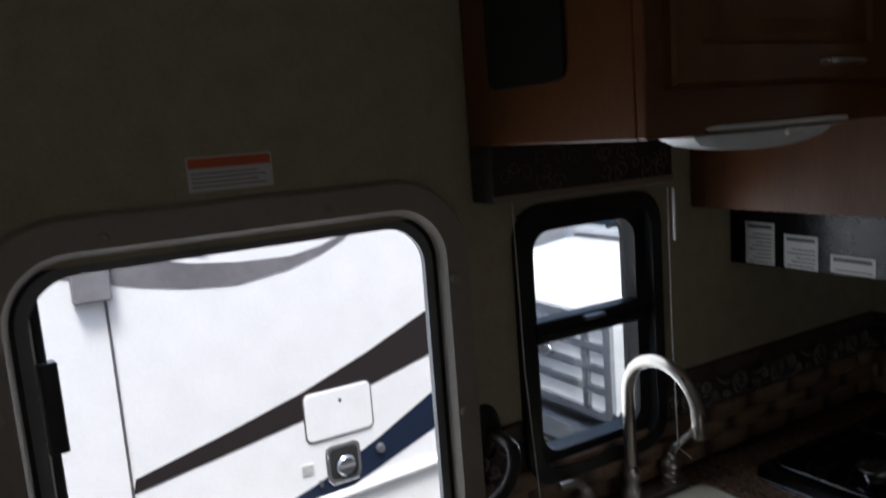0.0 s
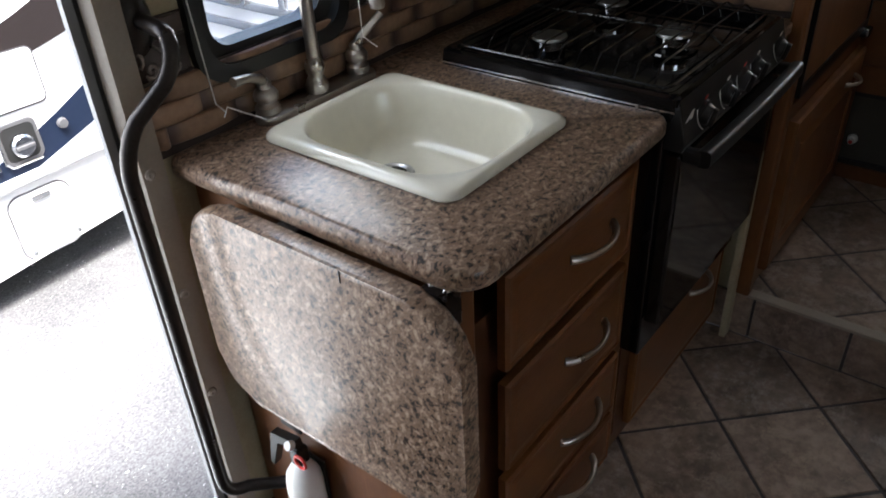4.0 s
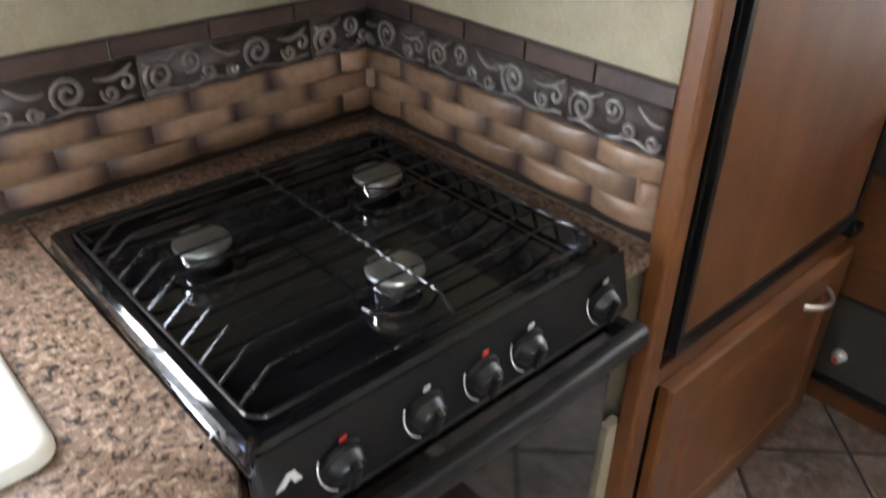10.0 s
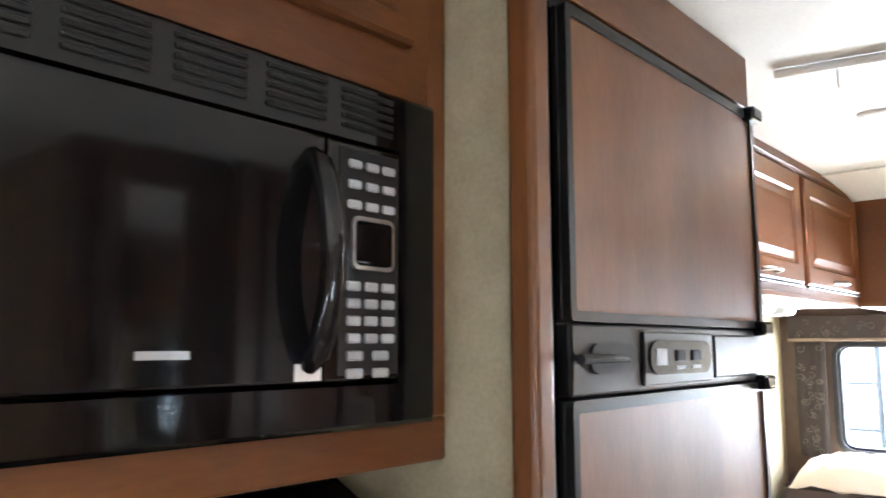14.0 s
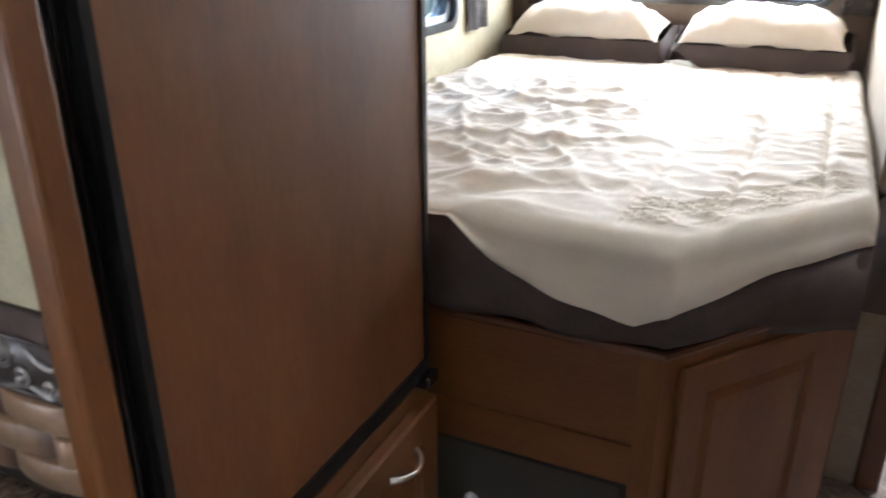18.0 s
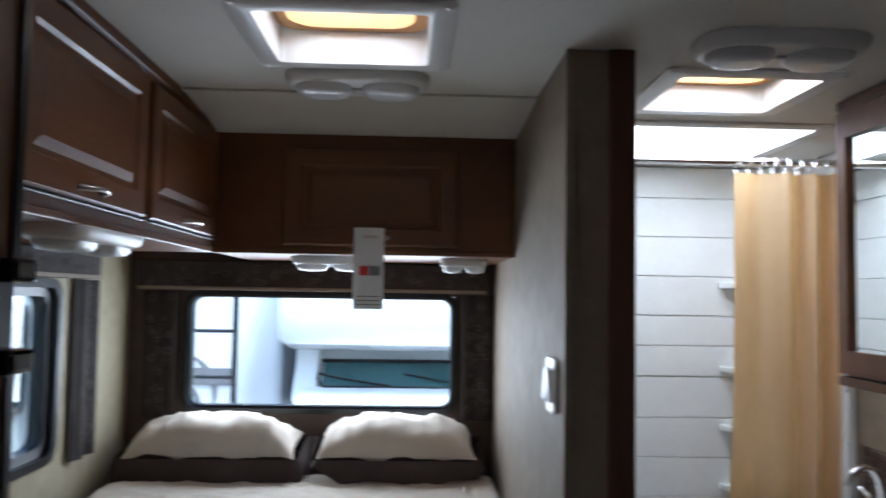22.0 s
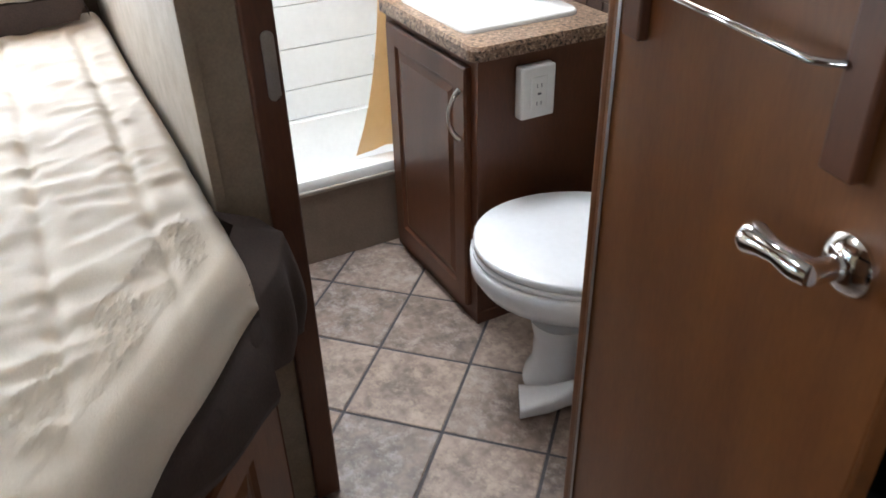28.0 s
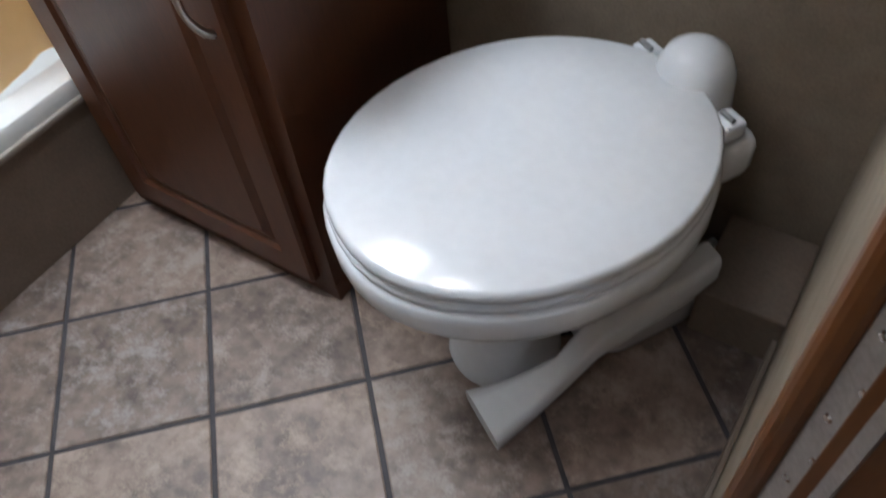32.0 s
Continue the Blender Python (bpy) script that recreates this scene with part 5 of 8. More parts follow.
def pillow(y0, y1, tilt, seed):
    t = thing("pillow", (2.618, (y0 + y1) / 2, 0.945), "plump beige pillow with dark brown flanged sham", "pillow", "bed pillows")
    w, d, h = (y1 - y0) / 2, 0.128, 0.094
    rng = random.Random(seed)
    off = rng.uniform(0, 50)
    tilted = pose(0, 0, 0.082, 0, tilt, 0)

    def shell(sign):
        bm = bmesh.new()
        nu, nv = 44, 28
        g = []
        for i in range(nu + 1):
            r = []
            for j in range(nv + 1):
                u, v = -1 + 2 * i / nu, -1 + 2 * j / nv
                # soft square: corners drawn out
                pinch = 1 - 0.08 * (1 - abs(u) ** 3) * abs(v) ** 4 - 0.0
                y, x = u * w * (1 - 0.05 * (1 - v * v) * abs(u) ** 6), v * d * pinch
                f = max(0.0, (1 - abs(u) ** 2.6) * (1 - abs(v) ** 2.4)) ** 0.55
                z = sign * h * f * (1.12 if sign > 0 else 0.8)
                z += 0.018 * f * noise.noise(Vector((x * 9 + off, y * 7, sign)))
                z += 0.012 * f * max(0, 1 - 3 * abs(noise.noise(Vector((x * 5 + off, y * 16, 3.0))))) * (0.4 + abs(u))
                z += 0.016 * noise.noise(Vector((y * 10 + off, x * 8, 9.0))) + 0.007 * noise.noise(Vector((y * 27 + off, x * 20, 4.0)))
                r.append(bm.verts.new((x, y, z)))
            g.append(r)
        for p, q in zip(g, g[1:]):
            for a, b, c, e in zip(p, p[1:], q[1:], q):
                bm.faces.new((a, b, c, e))
        return turned(bm, tilted)
    part("top_cover", shell(1), BEIGE, t, smooth=180)
    part("under_cover", shell(-1), SKIRT, t, "dark brown underside", smooth=180)
    # flange: a wavy flap round the seam, widest at the corners
    bm = bmesh.new()
    o = round_rect(-d - 0.03, d + 0.002, -w - 0.032, w + 0.032, 0.03, 5)
    o = [Vector(p).lerp(Vector(n), k / 6) for p, n in zip(o, o[1:] + o[:1]) for k in range(6)]
    loops = []
    for k in range(6):
        f = k / 5
        loops.append([(x * (0.88 + 0.12 * f), y * (0.94 + 0.06 * f), f * (-0.04 - 0.036 * max(0.0, min(1.0, -x / d)) + (0.03 + 0.05 * (abs(y) > w * 0.93)) * noise.noise(Vector((x * 26 + off, y * 26, 1)))) + (0.008 + 0.02 * (abs(y) > w * 0.93)) * f * math.sin(x * 95 + y * 24 + off)) for x, y in o])
    loft(loops, bm)
    part("flange", turned(bm, tilted), SKIRT, t, "dark brown flange with scroll print", smooth=180)
    return t


pillow(-0.655, -0.08, -9, 1)
pillow(-1.268, -0.725, -9, 2)

# ---- cabinets over the bed ----
sc = thing("side_wall_cabinet", (1.42, -0.23, 1.68), "cherry overhead cabinet with two raised-panel doors", "cabinet")
part("body", into(sc, box(0.94, 2.16, -0.43, 0.0, 1.69, 2.045)), WOOD, sc)
part("bottom_board", into(sc, box(0.935, 2.158, -0.452, 0.0, 1.674, 1.69, 0.003)), WOODH, sc)
part("face_frame", into(sc, ring([(0.935, 1.69), (2.163, 1.69), (2.163, 2.056), (0.935, 2.056)], [(1.01, 1.73), (2.11, 1.73), (2.11, 2.0), (1.01, 2.0)], 1, -0.448, -0.43)), WOODH, sc)
part("crown", into(sc, prism([(-0.448, 2.03), (-0.462, 2.04), (-0.466, 2.058), (-0.448, 2.058)], 0, 0.935, 2.163)), WOODH, sc)
for a, b, hx in ((0.985, 1.535, 1.25), (1.575, 2.13, 1.865)):
    dd = front(sc, "door", a, b, 1.715, 2.022, -0.449, WOODH, 0.05)
    pull(sc, dd, hx, -0.468, 1.735, "-y", 0.1)
    part("edge_rail", into(sc, box(a, b, -0.466, -0.458, 1.707, 1.714, 0.002)), BRONZE, dd, "thin metal edge strip")

rc = thing("rear_wall_cabinet", (2.45, -0.9, 1.675), "dark cherry overhead cabinet with one raised-panel door", "cabinet")
part("body", into(rc, box(2.182, 2.755, DIV_Y + 0.004, -0.43, 1.69, 2.03)), WOODD, rc)
part("bottom_board", into(rc, box(2.16, 2.755, DIV_Y + 0.003, -0.45, 1.674, 1.69, 0.003)), WOODY, rc)
part("face_frame", into(rc, ring([(DIV_Y + 0.003, 1.69), (-0.449, 1.69), (-0.449, 2.056), (DIV_Y + 0.003, 2.056)], [(-1.15, 1.73), (-0.68, 1.73), (-0.68, 1.96), (-1.15, 1.96)], 0, 2.164, 2.182)), WOODY, rc)
rd = front(rc, "door", -1.17, -0.655, 1.70, 1.99, 2.163, WOODY, 0.05, "-x")
pull(rc, rd, 2.144, -0.915, 1.725, "-x", 0.1)

tag = thing("hang_tag", (2.115, -0.911, 1.6), "white paper hang tag with a red square on the cabinet handle", "tag")
part("card", into(tag, prism(round_rect(-0.955, -0.867, 1.515, 1.752, 0.003, 2), 0, 2.116, 2.1172)), PAPER, tag)
part("red_square", into(tag, box(2.1148, 2.116, -0.91, -0.885, 1.613, 1.64)), RED, tag, "red square")
part("grey_square", into(tag, box(2.1148, 2.116, -0.945, -0.912, 1.613, 1.64)), DIM, tag, "grey square")
for i in range(3):
    part("print_line", into(tag, box(2.1148, 2.116, -0.945, -0.877, 1.527 + i * 0.012, 1.53 + i * 0.012)), DIM, tag)
part("string", into(tag, tube([(2.117, -0.93, 1.74), (2.125, -0.932, 1.752), (2.12, -0.935, 1.73)], 0.001, 4)), INK, tag)

# ---- strip lamps under the cabinets ----
LAMPB = plain("white_lamp_housing", (0.72, 0.72, 0.7), 0.4)


def twin_lamp(name, place, w, d, rz, label, group):
    """A shallow rounded housing with two clear lenses."""
    t = thing(name, place, label, "lamp", group, rz=rz)
    prof = [(1.0, 0.0), (1.0, -0.006), (0.94, -0.02), (0.8, -0.026)]
    loops = [flat([(x * (1 if k == 1.0 else 1) * (k + (1 - k) * 0.5), y * k) for x, y in round_rect(-w / 2, w / 2, -d / 2, d / 2, d * 0.42, 6)], z) for k, z in prof]
    part("housing", loft(loops, cap=True), LAMPB, t, smooth=60)
    for s in (-1, 1):
        part("lens", loft([flat([(s * w * 0.235 + x * k, y * k) for x, y in round_rect(-w * 0.2, w * 0.2, -d * 0.34, d * 0.34, d * 0.3, 6)], z) for k, z in ((1.0, -0.022), (0.97, -0.034), (0.8, -0.043), (0.4, -0.046))], cap=True), LENS, t, "clear ribbed lens", smooth=60)
    part("switch", box(-0.012, 0.012, -0.006, 0.006, -0.032, -0.024, 0.002), LAMPB, t)
    return t


twin_lamp("under_cabinet_lamp", (1.4, -0.4, 1.674), 0.36, 0.13, 0, "white twin lamp with clear lenses under the cabinet", "under-cabinet lamps")
twin_lamp("under_cabinet_lamp", (2.3, -0.785, 1.674), 0.25, 0.12, 90, "white twin lamp with clear lenses under the rear cabinet", "under-cabinet lamps")
twin_lamp("under_cabinet_lamp", (2.3, -1.2, 1.674), 0.15, 0.07, 90, "white twin lamp with clear lenses under the rear cabinet", "under-cabinet lamps")
twin_lamp("ceiling_lamp", (1.64, -0.905, CEIL_Z), 0.33, 0.17, 90, "white twin ceiling lamp with two clear lenses", "ceiling lamps")
twin_lamp("ceiling_lamp", (1.32, -1.745, CEIL_Z), 0.33, 0.17, 90, "white twin ceiling lamp with two clear lenses", "ceiling lamps")

# ---- windows of the bed, curtains, valances ----
rv_window("window_2", BEDWIN[0], BEDWIN[1], BEDWIN[2], BEDWIN[3], "black-framed sliding window beside the bed", split=-0.035, glass=TINTED)
w3 = rv_window("window_3", 0, 0.981, 0, 0.422, "wide black-framed rear window over the pillows", place=(REAR_X, -0.7065, 1.13), rz=-90, rim=0.013, glass=PALE)


def curtain_strip(name, x0, x1, z0, z1, place, rz, seed):
    t = thing(name, place, "dark curtain panel with pale scroll print beside the window", "curtain", "scroll-print curtains", rz=rz)
    bm = bmesh.new()
    n, rows = 22, []
    for k in range(n + 1):
        x = x0 + (x1 - x0) * k / n
        y = -0.026 - 0.009 * math.sin(k / n * 9.4 + seed)
        rows.append([bm.verts.new(p) for p in ((x, y, z0), (x, y * 0.95, (z0 + z1) / 2), (x, y * 0.9, z1), (x, y * 0.9 + 0.004, z1), (x, y * 0.95 + 0.004, (z0 + z1) / 2), (x, y + 0.004, z0))])
    for p, q in zip(rows, rows[1:]):
        for i in range(6):
            bm.faces.new((p[i], p[(i + 1) % 6], q[(i + 1) % 6], q[i]))
    bm.faces.new(rows[0])
    bm.faces.new(rows[-1][::-1])
    part("cloth", bm, SWIRL, t, smooth=60)
    tagged(swirls(t, x1 - x0, z1 - z0, -0.037, 34, seed), kind="stuff")
    return t


curtain_strip("window_curtain", -0.07, 0.07, 0, 0.55, (2.335, 0, 1.04), 0, 11)
curtain_strip("window_curtain", -0.055, 0.055, 0, 0.52, (1.245, 0, 1.05), 0, 14)
curtain_strip("window_curtain", -0.06, 0.06, 0, 0.46, (REAR_X, -0.12, 1.1), -90, 12)
curtain_strip("window_curtain", -0.06, 0.06, 0, 0.46, (REAR_X, -1.284, 1.1), -90, 13)
for place, rz, w in (((1.755, 0, 1.592), 0, 1.12), ((REAR_X, -0.68, 1.565), -90, 1.26)):
    v = thing("bed_valance", place, "dark valance with pale scroll print above the window", "valance", "bed valances", rz=rz)
    part("board", box(-w / 2, w / 2, -0.07, 0.0, 0, 0.078 if w < 1.2 else 0.105, 0.004), SWIRL, v)
    part("lower_band", box(-w / 2, w / 2, -0.0725, -0.07, 0, 0.012, 0.001), WALLD, v)
    tagged(swirls(v, w - 0.02, 0.078 if w < 1.2 else 0.1, -0.0705, 60 if w > 1.2 else 46, 21 + int(w * 10)), kind="stuff")

plate = thing("wall_socket", (1.72, 0.0, 1.02), "small white wall socket below the side window", "socket")
part("plate", box(-0.035, 0.035, -0.006, 0, -0.022, 0.022, 0.003), WHITE, plate)
part("insert", box(-0.02, 0.02, -0.008, -0.006, -0.012, 0.012, 0.001), PAPER, plate)

sw = thing("light_switch", (1.5, DIV_Y, 1.375), "white double rocker light switch on the divider", "switch")
part("plate", prism(round_rect(-0.043, 0.043, -0.058, 0.058, 0.012, 4), 1, 0.0, 0.012, bevel=0.003), WHITE, sw)
for s in (-1, 1):
    part("rocker", turned(box(-0.013, 0.013, 0.0, 0.012, -0.035, 0.035, 0.003), pose(s * 0.018, 0.01, 0, 4 * s)), WHITE, sw)

# ---- roof lights ----
# The domes emit by themselves, in place of sky light passing through.
DOME = glow("glowing_roof_dome", (0.9, 0.96, 1.0), 0.3)
AMBER = mat("amber_fan_screen", (0.62, 0.34, 0.13), (0.55, 0.28, 0.1), 0.6, 0, 8.0, 80.0, 0.5)


def roof_vent(name, x0, x1, y0, y1, label, rim=True):
    cx, cy, w, d = (x0 + x1) / 2, (y0 + y1) / 2, x1 - x0, y1 - y0
    t = thing(name, (cx, cy, CEIL_Z), label, "skylight", "roof vents" if rim else "")
    o, i = round_rect(-w / 2 - 0.045, w / 2 + 0.045, -d / 2 - 0.045, d / 2 + 0.045, 0.02), round_rect(-w / 2 + 0.002, w / 2 - 0.002, -d / 2 + 0.002, d / 2 - 0.002, 0.015)
    part("flange", loft([flat(o, 0.0), flat(o, -0.004), flat([(x * 0.985, y * 0.985) for x, y in o], -0.007), flat(i, -0.009), flat(i, 0.06), flat(i, 0.122)], bm=None), WHITE, t, smooth=40)
    if rim:
        a, b = round_rect(-w / 2 + 0.006, w / 2 - 0.006, -d / 2 + 0.006, d / 2 - 0.006, 0.05), round_rect(-w / 2 + 0.03, w / 2 - 0.03, -d / 2 + 0.03, d / 2 - 0.03, 0.06)
        part("rim", ring(a, b, 2, 0.06, 0.12), AMBER, t, "amber inner rim")
        for sx, sy in ((-1, -1), (1, -1), (1, 1), (-1, 1)):
            part("screw", lathe([(0, 0), (0.005, 0), (0.005, -0.003), (0, -0.004)], 8, m=pose(sx * (w / 2 + 0.028), sy * (d / 2 + 0.028), -0.005)), STEEL, t)
    part("dome", box(-w / 2 - 0.02, w / 2 + 0.02, -d / 2 - 0.02, d / 2 + 0.02, 0.125, 0.135), DOME, t, "milky dome given a glow for daylight")
    return t


roof_vent("roof_vent", 1.2, 1.505, -1.067, -0.745, "white roof vent frame with amber rim over the bed")
roof_vent("roof_vent", 1.53, 1.845, -1.955, -1.63, "white roof vent frame with amber rim in the bathroom")
roof_vent("shower_skylight", 2.03, 2.5, -2.2, -1.62, "milky shower skylight in a slim white frame", False)


track = thing("curtain_track", (0.8, -0.9, CEIL_Z), "curved white privacy curtain track on the ceiling", "rail")
part("rail", into(track, tube(arc((0.755, -0.66, 2.05), (0.80, -0.97, 2.05), (0.9, -1.14, 2.05), 14), 0.009, 8)), WHITE, track, smooth=60)
for x, y in ((0.785, -0.76), (0.825, -0.99)):
    part("hook", into(track, tube([(x, y, 2.045), (x, y, 2.02), (x + 0.006, y, 2.012)], 0.002, 6)), WHITE, track)


# ---- bathroom ----
TUBW = plain("white_acrylic", (0.82, 0.82, 0.8), 0.22, coat=0.2)
TAUPE = mat("taupe_apron_board", (0.24, 0.185, 0.14), (0.19, 0.145, 0.11), 0.65, 0, 12.0, 160.0, 0.5, bump=0.15, bump_scale=260.0)


def shower():
    ap = thing("tub_apron", (2.28, -1.95, REAR_Z), "taupe panelled tub apron with a pale edge", "panel", kind="structure")
    part("board", into(ap, box(2.275, 2.29, -2.455, -1.472, REAR_Z, 0.385)), TAUPE, ap)
    part("edge", into(ap, box(2.262, 2.292, -2.455, -1.472, 0.385, 0.4, 0.004)), PANEL, ap, "pale edge strip")
    tub = thing("bathtub", (2.52, -1.95, REAR_Z), "white acrylic bathtub with rounded basin", "bathtub")
    o = round_rect(2.268, 2.752, -2.45, -1.475, 0.012)
    i1, i2, i3 = round_rect(2.335, 2.71, -2.40, -1.53, 0.1), round_rect(2.37, 2.69, -2.36, -1.60, 0.12), round_rect(2.42, 2.65, -2.28, -1.70, 0.1)
    part("shell", into(tub, loft([flat(o, 0.4), flat(o, 0.425), flat([(2.51 + (x - 2.51) * 0.985, -1.96 + (y + 1.96) * 0.993) for x, y in o], 0.432), flat(i1, 0.432), flat(i1, 0.42), flat(i2, 0.26), flat(i3, 0.2)], cap="end")), TUBW, tub, smooth=50)
    part("drain", into(tub, lathe([(0.0, 0.0), (0.03, 0.0), (0.028, 0.004), (0.012, 0.002), (0.0, 0.002)], 16, m=pose(2.53, -2.2, 0.201))), CHROME, tub, "chrome drain")
    # surround: stacked panels with joints, three sides
    su = thing("shower_surround", (2.74, -1.95, 0.432), "white moulded shower surround with horizontal joints", "shower wall")
    joints = [0.434, 0.545, 0.687, 0.83, 0.973, 1.118, 1.271, 1.384, 1.496, 1.643, 1.791, 1.938, 2.055]
    part("backing", into(su, box(2.742, 2.757, -2.455, -1.472, 0.432, 2.056)), TUBW, su)
    part("side_backing", into(su, box(2.30, 2.742, -2.457, -2.449, 0.432, 2.056)), TUBW, su)
    part("end_backing", into(su, box(2.30, 2.742, -1.48, -1.472, 0.432, 2.056)), TUBW, su)
    for a, b in zip(joints, joints[1:]):
        band = abs(a - 1.271) < 0.001
        t = 0.012 if band else 0.009
        part("panel", into(su, box(2.742 - t, 2.742, -2.35, -1.485, a + 0.0015, b - 0.0015, 0.002)), TUBW, su)
        part("panel", into(su, box(2.31, 2.62, -2.449, -2.449 + t, a + 0.0015, b - 0.0015, 0.002)), TUBW, su)
        part("panel", into(su, box(2.31, 2.73, -1.48 - t, -1.48, a + 0.0015, b - 0.0015, 0.002)), TUBW, su)
    for k in range(7):
        y = -1.56 - k * 0.115
        part("band_relief", into(su, ring([(y - 0.05, 1.328), (y, 1.29), (y + 0.05, 1.328), (y, 1.366)], [(y - 0.035, 1.328), (y, 1.301), (y + 0.035, 1.328), (y, 1.355)], 0, 2.7288, 2.731)), TUBW, su)
    # corner column with shelves
    col = [(2.735, -2.36), (2.735, -2.45), (2.62, -2.45)]
    part("corner_column", into(su, prism(col, 2, 0.432, 2.056)), TUBW, su)
    for z in (0.6, 0.86, 1.075, 1.29, 1.60):
        pts = [(2.735, -2.45)] + [(2.735 - 0.17 * math.cos(radians(a)), -2.45 + 0.26 * math.sin(radians(a))) for a in range(0, 91, 10)]
        part("shelf", into(su, prism(pts, 2, z, z + 0.022, bevel=0.004)), TUBW, su)
    return su


shower()
rod = thing("curtain_rod", (2.28, -1.96, 2.0), "chrome shower curtain rod under the ceiling", "rail")
part("rod", into(rod, tube([(2.28, -1.473, 2.0), (2.28, -2.458, 2.0)], 0.0125, 14)), CHROME, rod, smooth=50)
for y in (-1.476, -2.452):
    part("end_cup", into(rod, lathe([(0.0, -0.004), (0.026, -0.004), (0.024, 0.006), (0.015, 0.01), (0.0, 0.01)], 16, m=pose(2.28, y, 2.0, 90))), CHROME, rod)


def curtain_mat():
    m = bpy.data.materials.new("golden_curtain_cloth")
    m.use_nodes = True
    n, l = m.node_tree.nodes, m.node_tree.links
    p, out = n["Principled BSDF"], n["Material Output"]
    p.inputs["Roughness"].default_value = 0.75
    co, t = n.new("ShaderNodeTexCoord"), n.new("ShaderNodeTexNoise")
    t.inputs["Scale"].default_value = 30.0
    l.new(co.outputs["Object"], t.inputs[0])
    r = n.new("ShaderNodeValToRGB")
    r.color_ramp.elements[0].color, r.color_ramp.elements[1].color = (0.68, 0.5, 0.31, 1), (0.78, 0.6, 0.4, 1)
    l.new(t.outputs[0], r.inputs[0])
    l.new(r.outputs[0], p.inputs["Base Color"])
    tr, mx = n.new("ShaderNodeBsdfTranslucent"), n.new("ShaderNodeMixShader")
    tr.inputs[0].default_value = (0.84, 0.5, 0.2, 1)
    mx.inputs[0].default_value = 0.4
    l.new(p.outputs[0], mx.inputs[1])
    l.new(tr.outputs[0], mx.inputs[2])
    l.new(mx.outputs[0], out.inputs[0])
    return m


GOLD = curtain_mat()
cu = thing("shower_curtain", (2.28, -2.24, 0.44), "golden amber shower curtain drawn aside in folds", "curtain")
bm = bmesh.new()
rows = []
for k in range(91):
    f = k / 90
    y = -2.06 - 0.35 * f
    r = []
    for j in range(17):
        z = j / 16
        spread = 1 + 0.35 * (1 - z) ** 3 * (1 - f)
        amp = 0.028 + 0.012 * (1 - z)
        r.append(bm.verts.new((2.283 + amp * (0.6 * math.sin(f * f * 18 + 2.0 * f + 0.3 * math.sin(z * 4)) + 0.45 * math.sin(f * 31 + z) * f) + 0.05 * (1 - z) ** 4, y + (0.08 * (1 - z) ** 5) * (1 - f) * 1.4, 0.445 + 1.52 * z)))
    rows.append(r)
for p, q in zip(rows, rows[1:]):
    for a, b, c, d in zip(p, p[1:], q[1:], q):
        bm.faces.new((a, b, c, d))
part("cloth", into(cu, bm), GOLD, cu, smooth=180)
for k in range(9):
    y = -2.07 - 0.0405 * k
    part("ring", into(cu, tube([(2.28 + 0.019 * math.cos(a), y, 1.988 + 0.026 * math.sin(a)) for a in [i * 0.5236 for i in range(12)]], 0.0018, 5, closed=True)), CHROME, cu, "chrome hook ring")

# vanity with basin
van = thing("vanity_cabinet", (2.0, -2.25, REAR_Z), "dark cherry vanity cabinet with one raised-panel door", "cabinet")
part("left_side", into(van, box(1.745, 1.763, -2.455, -2.06, REAR_Z, 0.908, 0.002)), WOODD, van)
part("right_side", into(van, box(2.235, 2.253, -2.455, -2.06, REAR_Z, 0.908, 0.002)), WOODD, van)
part("back_board", into(van, box(1.763, 2.235, -2.455, -2.443, REAR_Z, 0.8)), WOODD, van)
part("face_frame", into(van, ring([(1.742, REAR_Z), (2.256, REAR_Z), (2.256, 0.908), (1.742, 0.908)], [(1.79, 0.2), (2.21, 0.2), (2.21, 0.868), (1.79, 0.868)], 1, -2.065, -2.046)), WOODD, van)
vd = front(van, "door", 1.775, 2.225, 0.185, 0.885, -2.047, WOODD, 0.055, "+y")
pull(van, vd, 1.798, -2.027, 0.76, "+y", 0.13, True, out=0.032)
part("base_strip", into(van, box(1.738, 1.747, -2.455, -2.045, REAR_Z, 0.175, 0.002)), WOODD, van)

VAN_UP = 0.04
vt = thing("bathroom_counter", (2.0, -2.25, 0.87 + VAN_UP), "brown granite-look laminate vanity top", "worktop")
oo = round_rect(1.722, 2.268, -2.457, -2.022, 0.03, 5)
ii = round_rect(1.845, 2.185, -2.37, -2.085, 0.03, 5)
part("slab", into(vt, loft([flat(oo, 0.872 + VAN_UP), flat(oo, 0.897 + VAN_UP), flat([(2.0 + (x - 2.0) * 0.985, -2.24 + (y + 2.24) * 0.985) for x, y in oo], 0.906 + VAN_UP), flat(ii, 0.906 + VAN_UP), flat(ii, 0.872 + VAN_UP)], wrap=True)), GRANITE, vt)
bs = thing("basin", (2.01, -2.22, 0.906 + VAN_UP), "white rectangular drop-in basin with raised rim", "sink")
a0, a1, a2, a3 = round_rect(1.82, 2.205, -2.40, -2.06, 0.035, 5), round_rect(1.85, 2.18, -2.33, -2.085, 0.045, 5), round_rect(1.87, 2.16, -2.31, -2.105, 0.05, 5), round_rect(1.91, 2.12, -2.27, -2.145, 0.04, 5)
